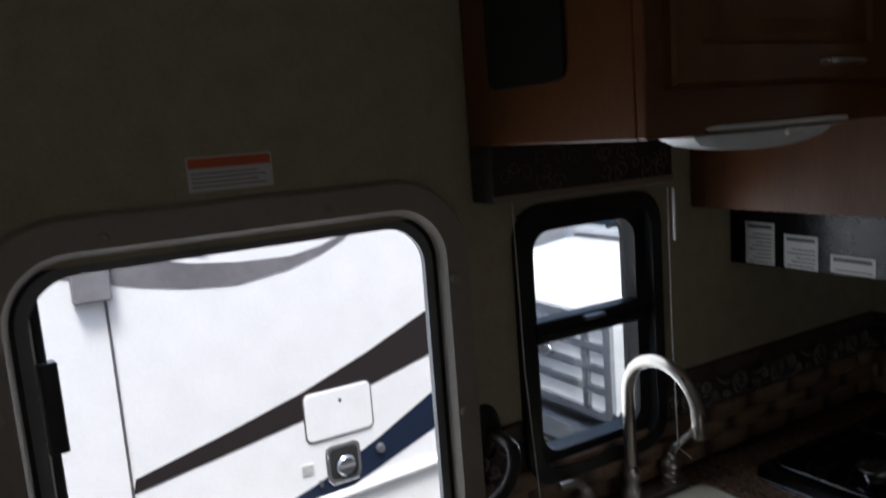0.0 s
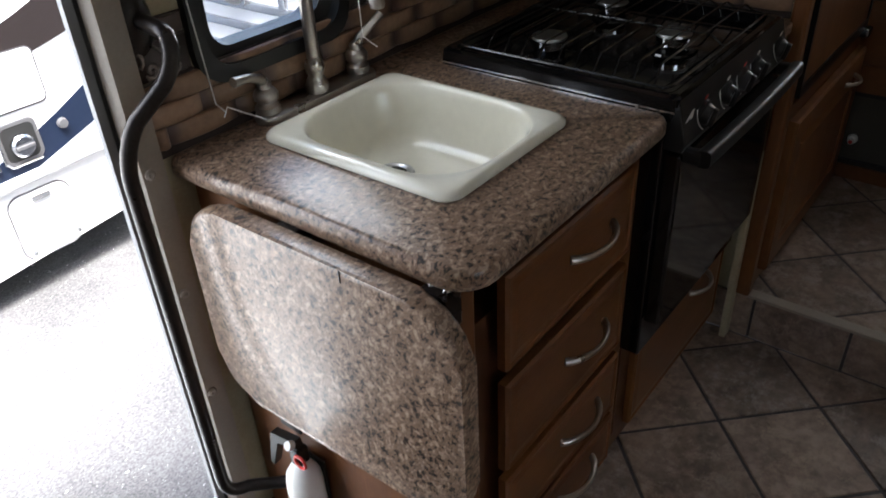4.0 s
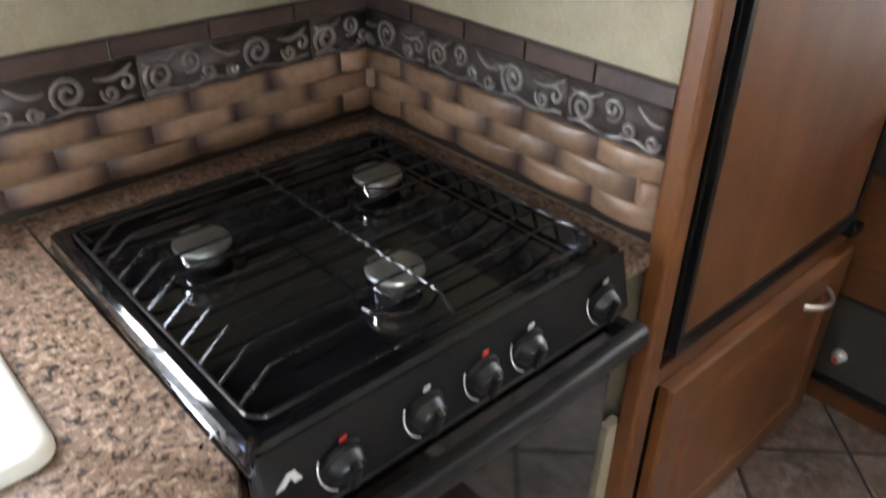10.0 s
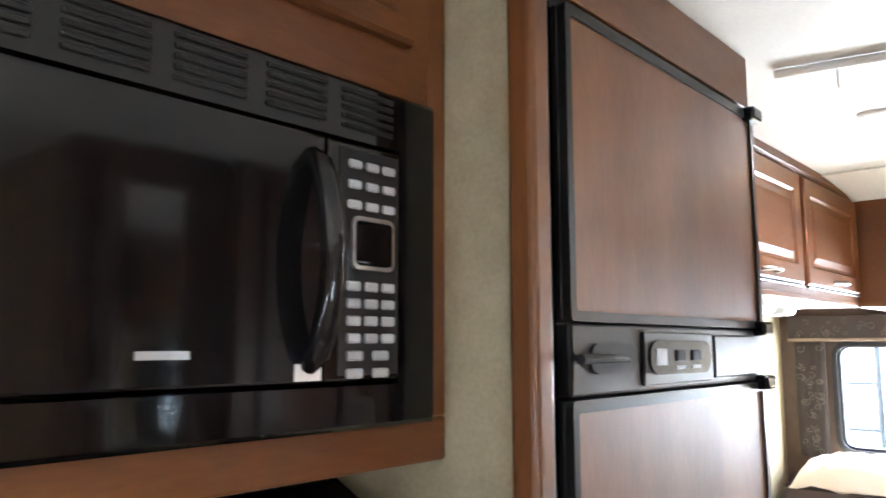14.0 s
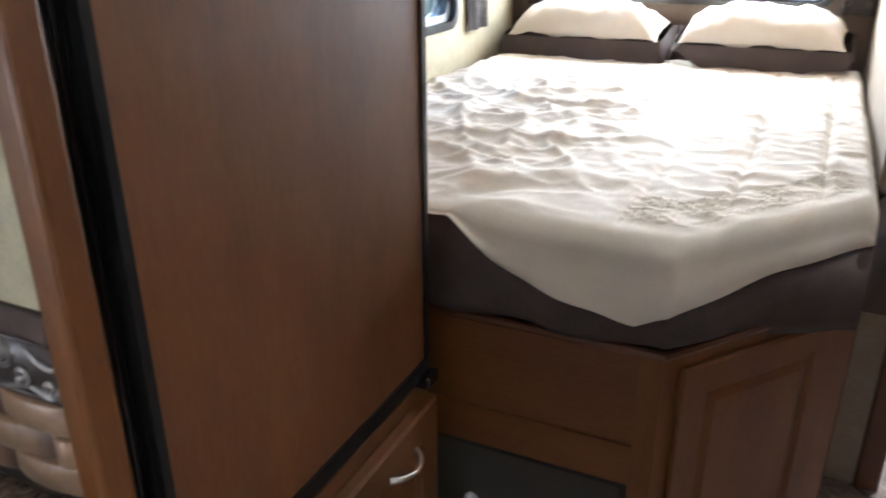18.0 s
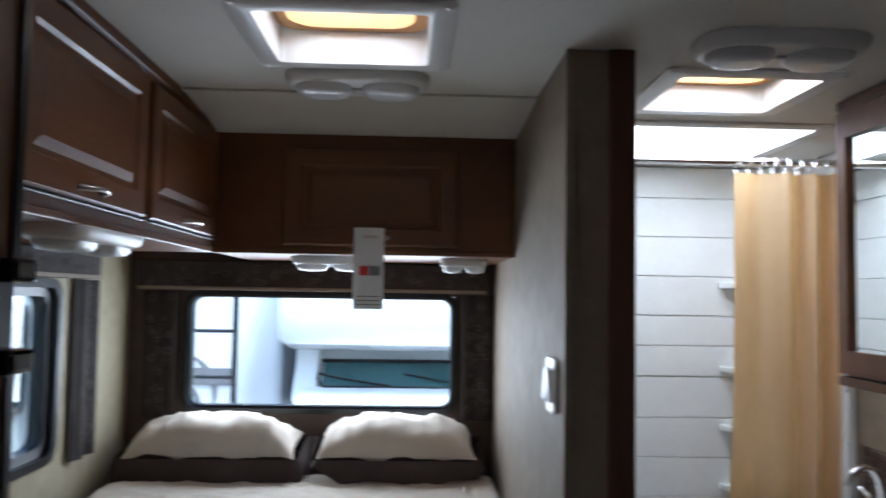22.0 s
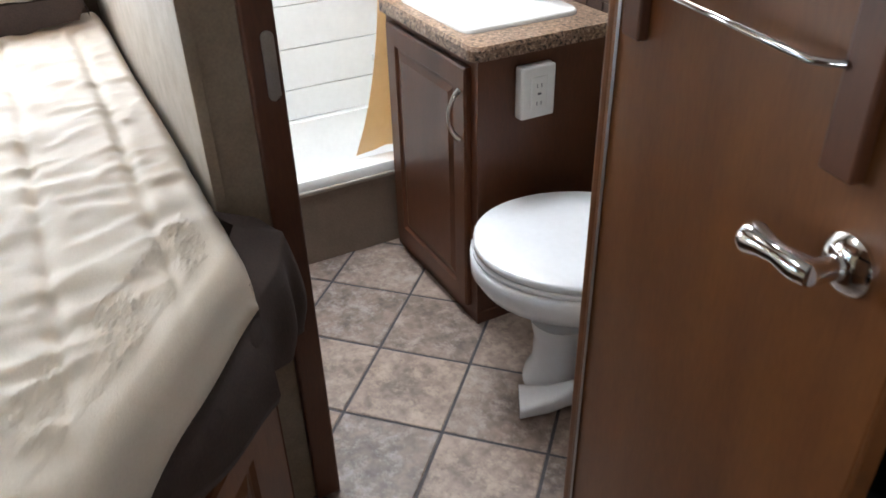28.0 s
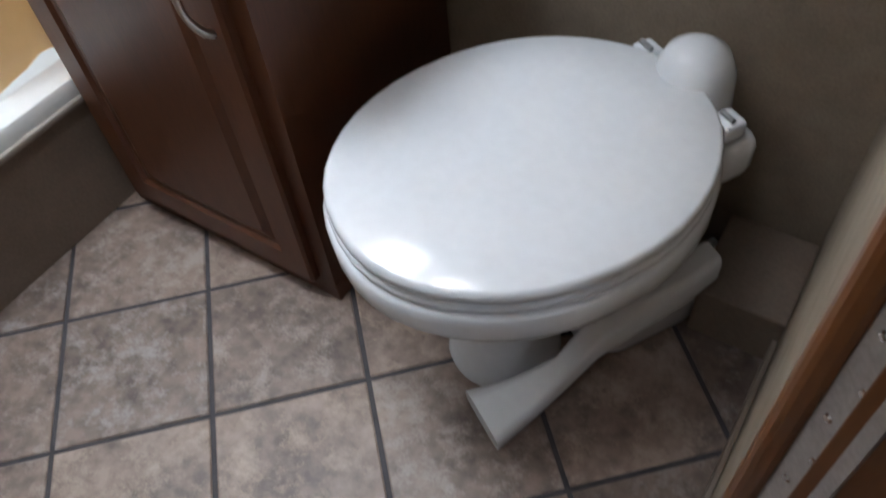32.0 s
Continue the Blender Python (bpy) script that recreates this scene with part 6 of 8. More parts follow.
part("bowl", into(bs, loft([flat(a0, 0.904 + VAN_UP), flat(a0, 0.914 + VAN_UP), flat([(2.012 + (x - 2.012) * 0.97, -2.23 + (y + 2.23) * 0.97) for x, y in a0], 0.92 + VAN_UP), flat(a1, 0.918 + VAN_UP), flat(a2, 0.905 + VAN_UP), flat(a3, 0.80 + VAN_UP)], cap="end")), TUBW, bs, smooth=50)
part("drain", into(bs, lathe([(0.0, 0.0), (0.02, 0.0), (0.018, 0.003), (0.0, 0.002)], 14, m=pose(2.015, -2.2, 0.801 + VAN_UP))), CHROME, bs, "chrome drain")
tp = thing("basin_tap", (2.01, -2.36, 0.92 + VAN_UP), "chrome two-handle basin tap with arched spout", "tap")
part("base", box(-0.075, 0.075, -0.022, 0.022, 0, 0.012, 0.006), CHROME, tp)
part("spout", tube([(0, 0, 0.01), (0, 0, 0.06)] + arc((0, 0.005, 0.09), (0, 0.03, 0.17), (0, 0.09, 0.115), 9) + [(0, 0.1, 0.095)], [0.014, 0.011] + [0.0095] * 10 + [0.009], 12), CHROME, tp, smooth=60)
for s in (-1, 1):
    part("handle", tube([(s * 0.055, 0, 0.01), (s * 0.055, 0, 0.035), (s * 0.06, 0.002, 0.045), (s * 0.09, 0.012, 0.062)], [0.016, 0.012, 0.009, 0.006], 10), CHROME, tp, smooth=60)

ob_ = thing("outlet_box", (1.745, -2.2, 0.74), "white surface-mounted power outlet on the vanity side", "socket")
part("case", into(ob_, box(1.712, 1.745, -2.25, -2.152, 0.745, 0.878, 0.006)), WHITE, ob_)
part("socket_plate", into(ob_, box(1.709, 1.713, -2.224, -2.178, 0.77, 0.853, 0.002)), PAPER, ob_)
for z in (0.785, 0.83):
    for dy in (-0.006, 0.006):
        part("slot", into(ob_, box(1.7085, 1.7092, -2.2015 + dy, -2.1995 + dy, z - 0.005, z + 0.005)), INK, ob_)
part("reset_button", into(ob_, box(1.7075, 1.7092, -2.206, -2.196, 0.807, 0.812)), INK, ob_)

# mirror cabinet over the toilet
mc = thing("mirror_cabinet", (1.58, -2.28, 1.37), "cherry wall cabinet with a mirrored door and dark handle", "cabinet")
part("body", into(mc, box(1.432, 1.738, -2.457, -2.11, 1.375, 2.04)), WOOD, mc)
part("bottom_board", into(mc, box(1.422, 1.748, -2.457, -2.092, 1.355, 1.378, 0.004)), WOODH, mc)
part("crown", into(mc, box(1.424, 1.746, -2.457, -2.096, 2.03, 2.057, 0.004)), WOODH, mc)
md = part("door", into(mc, ring([(1.43, 1.385), (1.74, 1.385), (1.74, 2.025), (1.43, 2.025)], [(1.478, 1.44), (1.70, 1.44), (1.70, 1.96), (1.478, 1.96)], 1, -2.11, -2.09)), WOOD, mc)
part("mirror", into(mc, box(1.472, 1.706, -2.107, -2.102, 1.434, 1.966)), MIRROR, md, "clear mirror")
pull(mc, md, 1.463, -2.09, 1.54, "+y", 0.13, True, BRONZE, 0.03)

# toilet, turned a little towards the tub
to = thing("toilet", (1.31, -2.345, REAR_Z), "white plastic camper toilet with closed lid and foot pedal", "toilet", rz=-31)


def egg(w, l0, l1, n=40, back=0.6):
    """A seat outline round (0, y): rounded front, blunter back."""
    out = []
    for k in range(n):
        a = 2 * math.pi * k / n
        c, s = math.cos(a), math.sin(a)
        x = w * (abs(c) ** 0.86) * (1 if c > 0 else -1)
        y = (l0 + l1) / 2 + (l1 - l0) / 2 * (abs(s) ** 0.9) * (1 if s > 0 else -1)
        e = (y - (l0 + l1) / 2) / ((l1 - l0) / 2)
        squeeze = 1 - 0.1 * max(0, e) ** 2 - 0.16 * max(0, -e) ** 2
        out.append((x * squeeze, y))
    return out


def scaled(o, k, cy=0.22, ky=None):
    return [(x * k, cy + (y - cy) * (ky or k)) for x, y in o]


lid = egg(0.215, -0.024, 0.488)
LZ = 0.571 - REAR_Z
part("lid", loft([flat(scaled(lid, 0.985), LZ - 0.02), flat(lid, LZ - 0.014), flat(lid, LZ - 0.008), flat(scaled(lid, 0.99), LZ - 0.002), flat(scaled(lid, 0.97), LZ + 0.001), flat(scaled(lid, 0.6), LZ + 0.004), flat(scaled(lid, 0.2), LZ + 0.0045)], cap=True), CHINA, to, smooth=60)
part("seat", loft([flat(scaled(lid, 0.985), LZ - 0.036), flat(scaled(lid, 1.004), LZ - 0.032), flat(scaled(lid, 1.004), LZ - 0.026), flat(scaled(lid, 0.99), LZ - 0.022)], cap=True), CHINA, to, smooth=60)
part("bowl", loft([flat(scaled(lid, 1.0), LZ - 0.037), flat(scaled(lid, 1.025), LZ - 0.043), flat(scaled(lid, 1.022), LZ - 0.08), flat(scaled(lid, 0.95, 0.21), LZ - 0.112), flat(scaled(lid, 0.76, 0.2), LZ - 0.142), flat(scaled(lid, 0.45, 0.19), LZ - 0.165), flat(scaled(lid, 0.36, 0.19), LZ - 0.21)], cap=True), CHINA, to, smooth=60)
stem = egg(0.072, 0.19, 0.34)
part("pedestal", loft([flat(scaled(stem, 1.25, 0.265), 0.0), flat(scaled(stem, 1.2, 0.265), 0.02), flat(scaled(stem, 0.95, 0.265), 0.06), flat(scaled(stem, 0.92, 0.265), 0.14), flat(scaled(stem, 1.1, 0.265), 0.2)], cap=True), CHINA, to, smooth=60)
part("base", loft([flat(round_rect(-0.11, 0.11, -0.07, 0.16, 0.06), 0.0), flat(round_rect(-0.11, 0.11, -0.07, 0.16, 0.06), 0.05), flat(round_rect(-0.09, 0.09, -0.05, 0.14, 0.06), 0.1), flat(round_rect(-0.08, 0.08, -0.04, 0.13, 0.05), 0.2)], cap=True), CHINA, to, smooth=60)
# pedal arm sweeping along the side down to the floor
path = [(-0.135, 0.0, 0.20), (-0.14, 0.06, 0.195), (-0.135, 0.14, 0.175), (-0.13, 0.19, 0.125), (-0.128, 0.24, 0.066), (-0.122, 0.3, 0.034), (-0.117, 0.372, 0.02)]
loops = []
for k, (x, y, z) in enumerate(path):
    w, h = (0.022, 0.027, 0.03, 0.02, 0.019, 0.033, 0.052)[k], (0.03, 0.034, 0.036, 0.034, 0.03, 0.024, 0.016)[k]
    loops.append([(x + w * px, y, z + h * pz) for px, pz in round_rect(-1, 1, -1, 1, 0.5, 3)])
part("pedal", loft(loops, cap=True), CHINA, to, "white foot pedal", smooth=60)
part("pedal_pivot", tube([(-0.15, 0.03, 0.19), (-0.06, 0.03, 0.19)], 0.018, 12), CHINA, to, smooth=60)
part("dome", lathe([(0.052, LZ - 0.13), (0.058, LZ - 0.06), (0.058, LZ - 0.02), (0.054, LZ + 0.025), (0.042, LZ + 0.052), (0.022, LZ + 0.066), (0.0, LZ + 0.07)], 28, m=pose(0.012, -0.038, -0.028)), CHINA, to, "rounded vacuum breaker cover", smooth=80)
for s in (-1, 1):
    part("hinge", box(s * 0.085 - 0.018, s * 0.085 + 0.018, -0.032, 0.0, LZ - 0.03, LZ - 0.004, 0.005), CHINA, to)
    part("hinge_pin", tube([(s * 0.085 - 0.012, -0.012, LZ), (s * 0.085 + 0.012, -0.012, LZ)], 0.004, 8), DIM, to)
part("back_deck", box(-0.105, 0.105, -0.07, 0.03, LZ - 0.12, LZ - 0.045, 0.02), CHINA, to, smooth=60)
part("water_line", tube([(-0.03, -0.12, 0.06), (-0.06, -0.14, 0.02), (-0.14, -0.12, 0.015)], 0.008, 8), WHITE, to)

led = thing("boxed_pipe_ledge", (1.13, -2.2, REAR_Z), "low taupe boxed ledge behind the toilet", "ledge", kind="structure")
part("box_board", into(led, box(1.065, 1.2, -2.457, -2.29, REAR_Z, 0.24, 0.003)), TAUPE, led)
part("edge", into(led, box(1.064, 1.206, -2.457, -2.284, 0.24, 0.252, 0.003)), TAUPE, led)
part("baseboard", into(led, box(1.064, 1.073, -2.29, -1.88, REAR_Z, 0.2, 0.002)), TAUPE, led)

# ---- bathroom door, standing open ----
door = thing("door_1", (1.02, -1.83, REAR_Z), "cherry bathroom door standing open with chrome towel rods", "door", kind="structure", rz=-11.2)
DL = 0.528


def leaf_outline():
    pts = [(0.009, 0.10), (0.009, 1.915), (-DL, 1.915), (-DL, 0.012)]
    return pts + [(-0.073 + 0.082 * math.sin(a), 0.094 - 0.082 * math.cos(a)) for a in [radians(10 * k) for k in range(0, 9)]]


part("leaf", prism(leaf_outline(), 1, -0.028, 0.0, bevel=0.003), WOOD, door)
part("edge_band", box(-DL - 0.004, -DL + 0.001, -0.027, -0.001, 0.012, 1.915, 0.002), WOODH, door, "paler edge band")
for x, z0, z1 in ((-0.062, 1.075, 1.88), (-0.425, 1.06, 1.885)):
    part("side_bar", box(x - 0.02, x + 0.02, 0.0, 0.016, z0, z1, 0.003), WOODD, door, "dark wooden rack bar")
for z in (1.708, 1.436, 1.155):
    part("towel_rod", tube([(-0.072, 0.016, z + 0.046), (-0.075, 0.03, z + 0.045), (-0.078, 0.034, z + 0.03), (-0.08, 0.036, z + 0.006), (-0.088, 0.036, z), (-0.23, 0.036, z), (-0.39, 0.036, z), (-0.4, 0.028, z), (-0.408, 0.016, z)], 0.0042, 8), CHROME, door, "chrome towel rod", smooth=60)
for x, z in ((-0.062, 1.475), (-0.425, 1.475), (-0.062, 1.82), (-0.425, 1.84)):
    part("screw", lathe([(0, 0), (0.005, 0), (0.004, 0.002), (0, 0.003)], 8, m=pose(x, 0.016, z, -90)), IRON, door)
lv = part("lever", lathe([(0.0, 0.0), (0.03, 0.0), (0.03, 0.004), (0.022, 0.012), (0.012, 0.014), (0.012, 0.045), (0.0, 0.045)], 22, m=pose(-0.455, 0.0, 0.985, -90)), CHROME, door, "chrome lever handle", smooth=40)
part("grip", tube([(-0.458, 0.042, 0.985), (-0.445, 0.046, 0.985), (-0.42, 0.047, 0.984), (-0.4, 0.047, 0.982), (-0.385, 0.047, 0.98), (-0.378, 0.047, 0.98)], [0.013, 0.014, 0.011, 0.013, 0.018, 0.016], 14), CHROME, lv, smooth=60)
lv2 = part("outer_lever", lathe([(0.0, 0.0), (0.03, 0.0), (0.03, 0.004), (0.022, 0.012), (0.012, 0.014), (0.012, 0.04), (0.0, 0.04)], 22, m=pose(-0.455, -0.028, 0.985, 90)), CHROME, door, "chrome lever handle", smooth=40)
part("outer_grip", tube([(-0.458, -0.066, 0.985), (-0.49, -0.068, 0.985), (-0.53, -0.068, 0.983), (-0.55, -0.068, 0.982)], [0.012, 0.011, 0.014, 0.015], 14), CHROME, lv2, smooth=60)
part("latch", box(-DL - 0.007, -DL - 0.003, -0.024, -0.004, 0.95, 1.02, 0.002), CHROME, door, "chrome latch plate")
part("latch_bolt", tube([(-DL - 0.003, -0.014, 0.985), (-DL - 0.02, -0.014, 0.985)], 0.009, 12), CHROME, door)

ph = thing("piano_hinge", (1.03, -1.84, REAR_Z), "long silver piano hinge with rows of screws", "hinge")
jm = pose(1.043, -1.853, 0, 0, 0, 139.5)
part("strip", into(ph, turned(box(0.0, 0.045, -0.002, 0.002, 0.18, 2.03), jm)), STEEL, ph)
part("knuckle", into(ph, tube([(1.012, -1.832, 0.18), (1.012, -1.832, 2.03)], 0.0035, 8)), STEEL, ph)
for k in range(36):
    part("screw", into(ph, turned(lathe([(0, 0), (0.004, 0), (0.003, 0.002), (0, 0.0025)], 8, m=pose(0.012 if k % 2 else 0.022, -0.002, 0.2 + k * 0.051, 90)), jm)), CHROME, ph)

# ---- wardrobe with a mirrored door ----
wd = thing("wardrobe", (0.57, -2.13, REAR_Z), "dark cherry wardrobe with a mirrored door and black vent", "wardrobe")
# Same cherry made paler: light from the front is put in the colour.
WOODLIT = wood_mat("cherry_side_lit", (0.27, 0.15, 0.07), (0.2, 0.105, 0.048))
part("side_panel", into(wd, box(0.088, 0.106, BACK_Y + 0.003, -1.80, REAR_Z, CEIL_Z - 0.001)), WOODLIT, wd, "cherry side panel with light from the front in its colour")
part("carcass", into(wd, box(0.107, 1.04, BACK_Y + 0.004, -1.872, REAR_Z + 0.02, CEIL_Z - 0.004)), WOODD, wd)
part("left_stile", into(wd, box(0.087, 0.14, -1.872, -1.797, REAR_Z, CEIL_Z - 0.001, 0.006, 3)), WOODD, wd)
part("right_stile", into(wd, box(0.742, 1.04, -1.872, -1.866, REAR_Z, CEIL_Z - 0.001, 0.003)), WOODD, wd)
part("top_rail", into(wd, box(0.14, 0.498, -1.872, -1.80, 2.016, CEIL_Z - 0.001, 0.003)), WOODD, wd)
part("mid_rail", into(wd, box(0.14, 0.498, -1.872, -1.80, 0.858, 0.876, 0.003)), WOODD, wd)
part("base_rail", into(wd, box(0.14, 0.62, -1.872, -1.80, REAR_Z, 0.33, 0.003)), WOODD, wd)
part("lower_stile", into(wd, box(0.62, 0.89, -1.872, -1.862, REAR_Z, 0.905)), WOODD, wd)
wl = front(wd, "door", 0.494, 0.74, 0.905, 1.995, -1.831, WOODD, 0.06, "+y")
mdr = part("mirror_door", into(wd, loft([[(x, y, z) for x, z in ((0.145 + 1.05 * i, 0.88 + i), (0.487 - 2.05 * i, 0.88 + i), (0.487 - 2.05 * i, 2.012 - i), (0.145 + 1.05 * i, 2.012 - i))] for i, y in ((0, -1.80), (0, -1.785), (0.004, -1.781), (0.04, -1.781), (0.048, -1.784), (0.056, -1.790), (0.056, -1.80), (0.0, -1.80))], wrap=False)), WOODD, wd)
part("mirror", into(wd, box(0.19, 0.378, -1.797, -1.792, 0.932, 1.96)), MIRROR, mdr, "clear mirror")
for x, d_, py in ((0.468, mdr, -1.781), (0.512, wl, -1.812)):
    pull(wd, d_, x, py, 1.5, "+y", 0.16, True, BRONZE, 0.03, 0.006)
for z in (1.06, 1.44, 1.86):
    part("hinge", into(wd, box(0.134, 0.15, -1.802, -1.777, z - 0.035, z + 0.035, 0.004)), IRON, wd, "black hinge")
vn = part("vent_panel", into(wd, box(0.145, 0.615, -1.872, -1.798, 0.335, 0.855, 0.004)), BLACKP, wd, "black louvred vent panel")
for c in range(2):
    for k in range(14):
        x0 = 0.19 + c * 0.2
        part("louvre", into(wd, turned(box(0, 0.17, -0.006, 0.006, -0.004, 0.004, 0.002), pose(x0, -1.796, 0.39 + k * 0.031, 35))), BLACKP, vn)

# ---- dinette bench end ----
SEAT = mat("grey_beige_vinyl", (0.3, 0.27, 0.23), (0.25, 0.225, 0.19), 0.5, 0, 7.0, 180.0, 0.5, bump=0.25, bump_scale=320.0)
be = thing("dinette_bench", (0.03, -1.98, 0.0), "grey-beige upholstered bench back beside the wardrobe", "bench")
part("backrest", into(be, box(-0.05, 0.085, -2.45, -1.515, 0.42, 0.935, 0.03, 4)), SEAT, be, smooth=40)
part("piping", into(be, tube([(0.02, -1.53, 0.934), (0.02, -2.44, 0.934)], 0.005, 8)), SEAT, be)
part("base", into(be, box(-0.45, -0.02, -2.45, -1.55, 0.0, 0.36, 0.004)), WOODD, be)
part("seat", into(be, box(-0.5, -0.05, -2.45, -1.53, 0.36, 0.48, 0.03, 4)), SEAT, be, smooth=40)


# ---- outside: ground and vehicles ----
ASPHALT = mat("speckled_asphalt", (0.05, 0.05, 0.052), (0.155, 0.155, 0.158), 0.75, 0, 2.0, 120.0, 0.62, bump=0.7, bump_scale=130.0, detail=10.0)


def stone_chips(m):
    """Bright mineral chips scattered through asphalt."""
    n, l = m.node_tree.nodes, m.node_tree.links
    p = n["Principled BSDF"]
    src = p.inputs["Base Color"].links[0].from_socket
    pos, r, mx = n.new("ShaderNodeNewGeometry"), n.new("ShaderNodeValToRGB"), n.new("ShaderNodeMix")
    t = n.new("ShaderNodeTexNoise")
    t.inputs["Scale"].default_value, t.inputs["Detail"].default_value, t.inputs["Roughness"].default_value = 38.0, 4.0, 0.8
    l.new(pos.outputs["Position"], t.inputs[0])
    r.color_ramp.elements[0].position, r.color_ramp.elements[1].position = 0.645, 0.685
    r.color_ramp.elements[0].color, r.color_ramp.elements[1].color = (0, 0, 0, 1), (1, 1, 1, 1)
    l.new(t.outputs[0], r.inputs[0])
    mx.data_type = 'RGBA'
    l.new(r.outputs[0], mx.inputs[0])
    l.new(src, mx.inputs[6])
    mx.inputs[7].default_value = (0.7, 0.7, 0.71, 1)
    l.new(mx.outputs[2], p.inputs["Base Color"])


stone_chips(ASPHALT)
bm = bmesh.new()
for x, y in ((-150, -150), (150, -150), (150, 150), (-150, 150)):
    bm.verts.new((x, y, -0.82))
bm.faces.new(bm.verts)
tagged(part("ground", bm, ASPHALT), "light grey speckled asphalt lot", "ground", kind="structure")
crack = part("crack", tube([(-0.2, 1.12, -0.819), (-0.12, 1.2, -0.819), (0.0, 1.22, -0.819), (0.06, 1.3, -0.819), (0.25, 1.36, -0.819), (0.4, 1.5, -0.819)], 0.004, 5), GROUT, bpy.data.objects["ground"])

VAN = plain("white_vehicle_paint", (0.78, 0.79, 0.8), 0.25, coat=0.4)
BROWN_S = plain("dark_brown_stripe", (0.022, 0.017, 0.017), 0.5, spec=0.2)
NAVY_S = plain("navy_stripe", (0.009, 0.016, 0.036), 0.5, spec=0.2)
GREY_S = mat("grey_swoosh", (0.13, 0.125, 0.135), (0.2, 0.195, 0.205), 0.45, 0, 2.0, 20.0, 0.3)
TINT = plain("dark_vehicle_glass", (0.03, 0.045, 0.05), 0.06)
SILVER = plain("chrome_trim", (0.5, 0.51, 0.53), 0.18, 1.0)
GREYP = plain("grey_vehicle_plastic", (0.1, 0.1, 0.105), 0.5)


def wheel(parent, x, y, r=0.38):
    w = part("wheel", lathe([(0.0, -0.1), (r * 0.55, -0.1), (r * 0.62, -0.12), (r * 0.93, -0.12), (r, -0.09), (r, 0.09), (r * 0.93, 0.12), (r * 0.6, 0.12), (0.0, 0.12)], 36, m=pose(x, y, r, 90)), RUBBER, parent, "black tyre", smooth=40)
    part("rim", lathe([(0.0, 0.13), (r * 0.1, 0.13), (r * 0.16, 0.125), (r * 0.2, 0.105), (r * 0.5, 0.115), (r * 0.6, 0.128), (r * 0.6, 0.1), (0.0, 0.1)], 30, m=pose(x, y, r, 90)), SILVER, w, "steel rim", smooth=40)
    return w


nb = thing("motorhome", (-2.5, 3.7, -0.82), "white motorhome with brown and navy side stripes parked alongside", "motorhome")


def side(name, pts, material, depth=0.003, parent=None, label="", y=2.5, bevel=0.0):
    return part(name, into(nb, prism([(x, z) for x, z in pts], 1, y - depth, y + 0.02, bevel=bevel)), material, parent or nb, label)


body_pts = [(-7.5, -0.55), (-2.29, -0.55)] + [(-1.87 - 0.42 * math.cos(radians(a)), -0.53 + 0.34 * math.sin(radians(a))) for a in range(0, 181, 15)] + [(-1.445, -0.71), (0.62, -0.52), (0.62, 2.35), (-7.5, 2.35)]
part("body", into(nb, prism(body_pts, 1, 2.5, 4.8)), VAN, nb)
part("roof", into(nb, box(-7.52, 0.64, 2.48, 4.82, 2.35, 2.45, 0.04, 3)), VAN, nb)
part("wheel_housing", into(nb, box(-2.35, -1.15, 2.75, 4.5, -0.7, 0.1)), RUBBER, nb, "dark wheel housing")
wheel(nb, 0.625, -1.03, 0.35)
side("stripe", [(-1.473, 0.095), (-1.455, 0.163), (-1.05, 0.262), (-0.638, 0.373), (-0.28, 0.5), (0.058, 0.641), (0.62, 0.88), (0.62, 0.56), (0.061, 0.405), (-0.26, 0.326), (-0.669, 0.226), (-1.07, 0.16)], BROWN_S, label="dark brown stripe")
side("stripe", [(-1.397, -0.456), (-1.452, -0.325), (-1.0, -0.24), (-0.59, -0.118), (-0.26, 0.022), (0.06, 0.181), (0.62, 0.44), (0.62, 0.2), (0.065, -0.02), (-0.412, -0.19), (-0.9, -0.33)], NAVY_S, label="navy stripe")
sw_low = [(-1.95, 1.2), (-1.6, 1.1), (-1.331, 1.027), (-1.127, 0.985), (-0.899, 0.965), (-0.64, 0.999), (-0.47, 1.05), (-0.345, 1.105), (-0.211, 1.203)]
sw_top = [(-0.35, 1.132), (-0.47, 1.092), (-0.625, 1.065), (-0.874, 1.073), (-1.1, 1.1), (-1.297, 1.15), (-1.6, 1.26), (-1.95, 1.42)]
side("swoosh", sw_low + sw_top, GREY_S, label="grey swoosh")
side("stripe", [(-1.6, 1.3), (-1.284, 1.199), (-1.015, 1.114), (-1.289, 1.182), (-1.6, 1.27)], NAVY_S, 0.004)
side("hatch_gasket", round_rect(-0.648, -0.268, 0.095, 0.36, 0.035, 4), GREYP, 0.004)
hb_ = side("hatch", round_rect(-0.64, -0.276, 0.103, 0.352, 0.03, 4), VAN, 0.012, label="white access hatch", bevel=0.005)
part("hatch_lock", into(nb, lathe([(0, 0), (0.011, 0), (0.009, 0.004), (0, 0.005)], 12, m=pose(-0.45, 2.488, 0.29, 90))), SILVER, hb_)
fl = side("filler_recess", round_rect(-0.552, -0.362, -0.145, 0.055, 0.035, 4), GREYP, 0.01, label="dark fuel filler recess", bevel=0.004)
part("filler_well", into(nb, prism(round_rect(-0.534, -0.38, -0.128, 0.038, 0.03, 4), 1, 2.4885, 2.4895)), RUBBER, fl)
part("fuel_cap", into(nb, lathe([(0.0, 0.0), (0.055, 0.0), (0.055, 0.02), (0.045, 0.03), (0.0, 0.03)], 18, m=pose(-0.455, 2.4885, -0.058, 90))), SILVER, fl, "grey fuel cap")
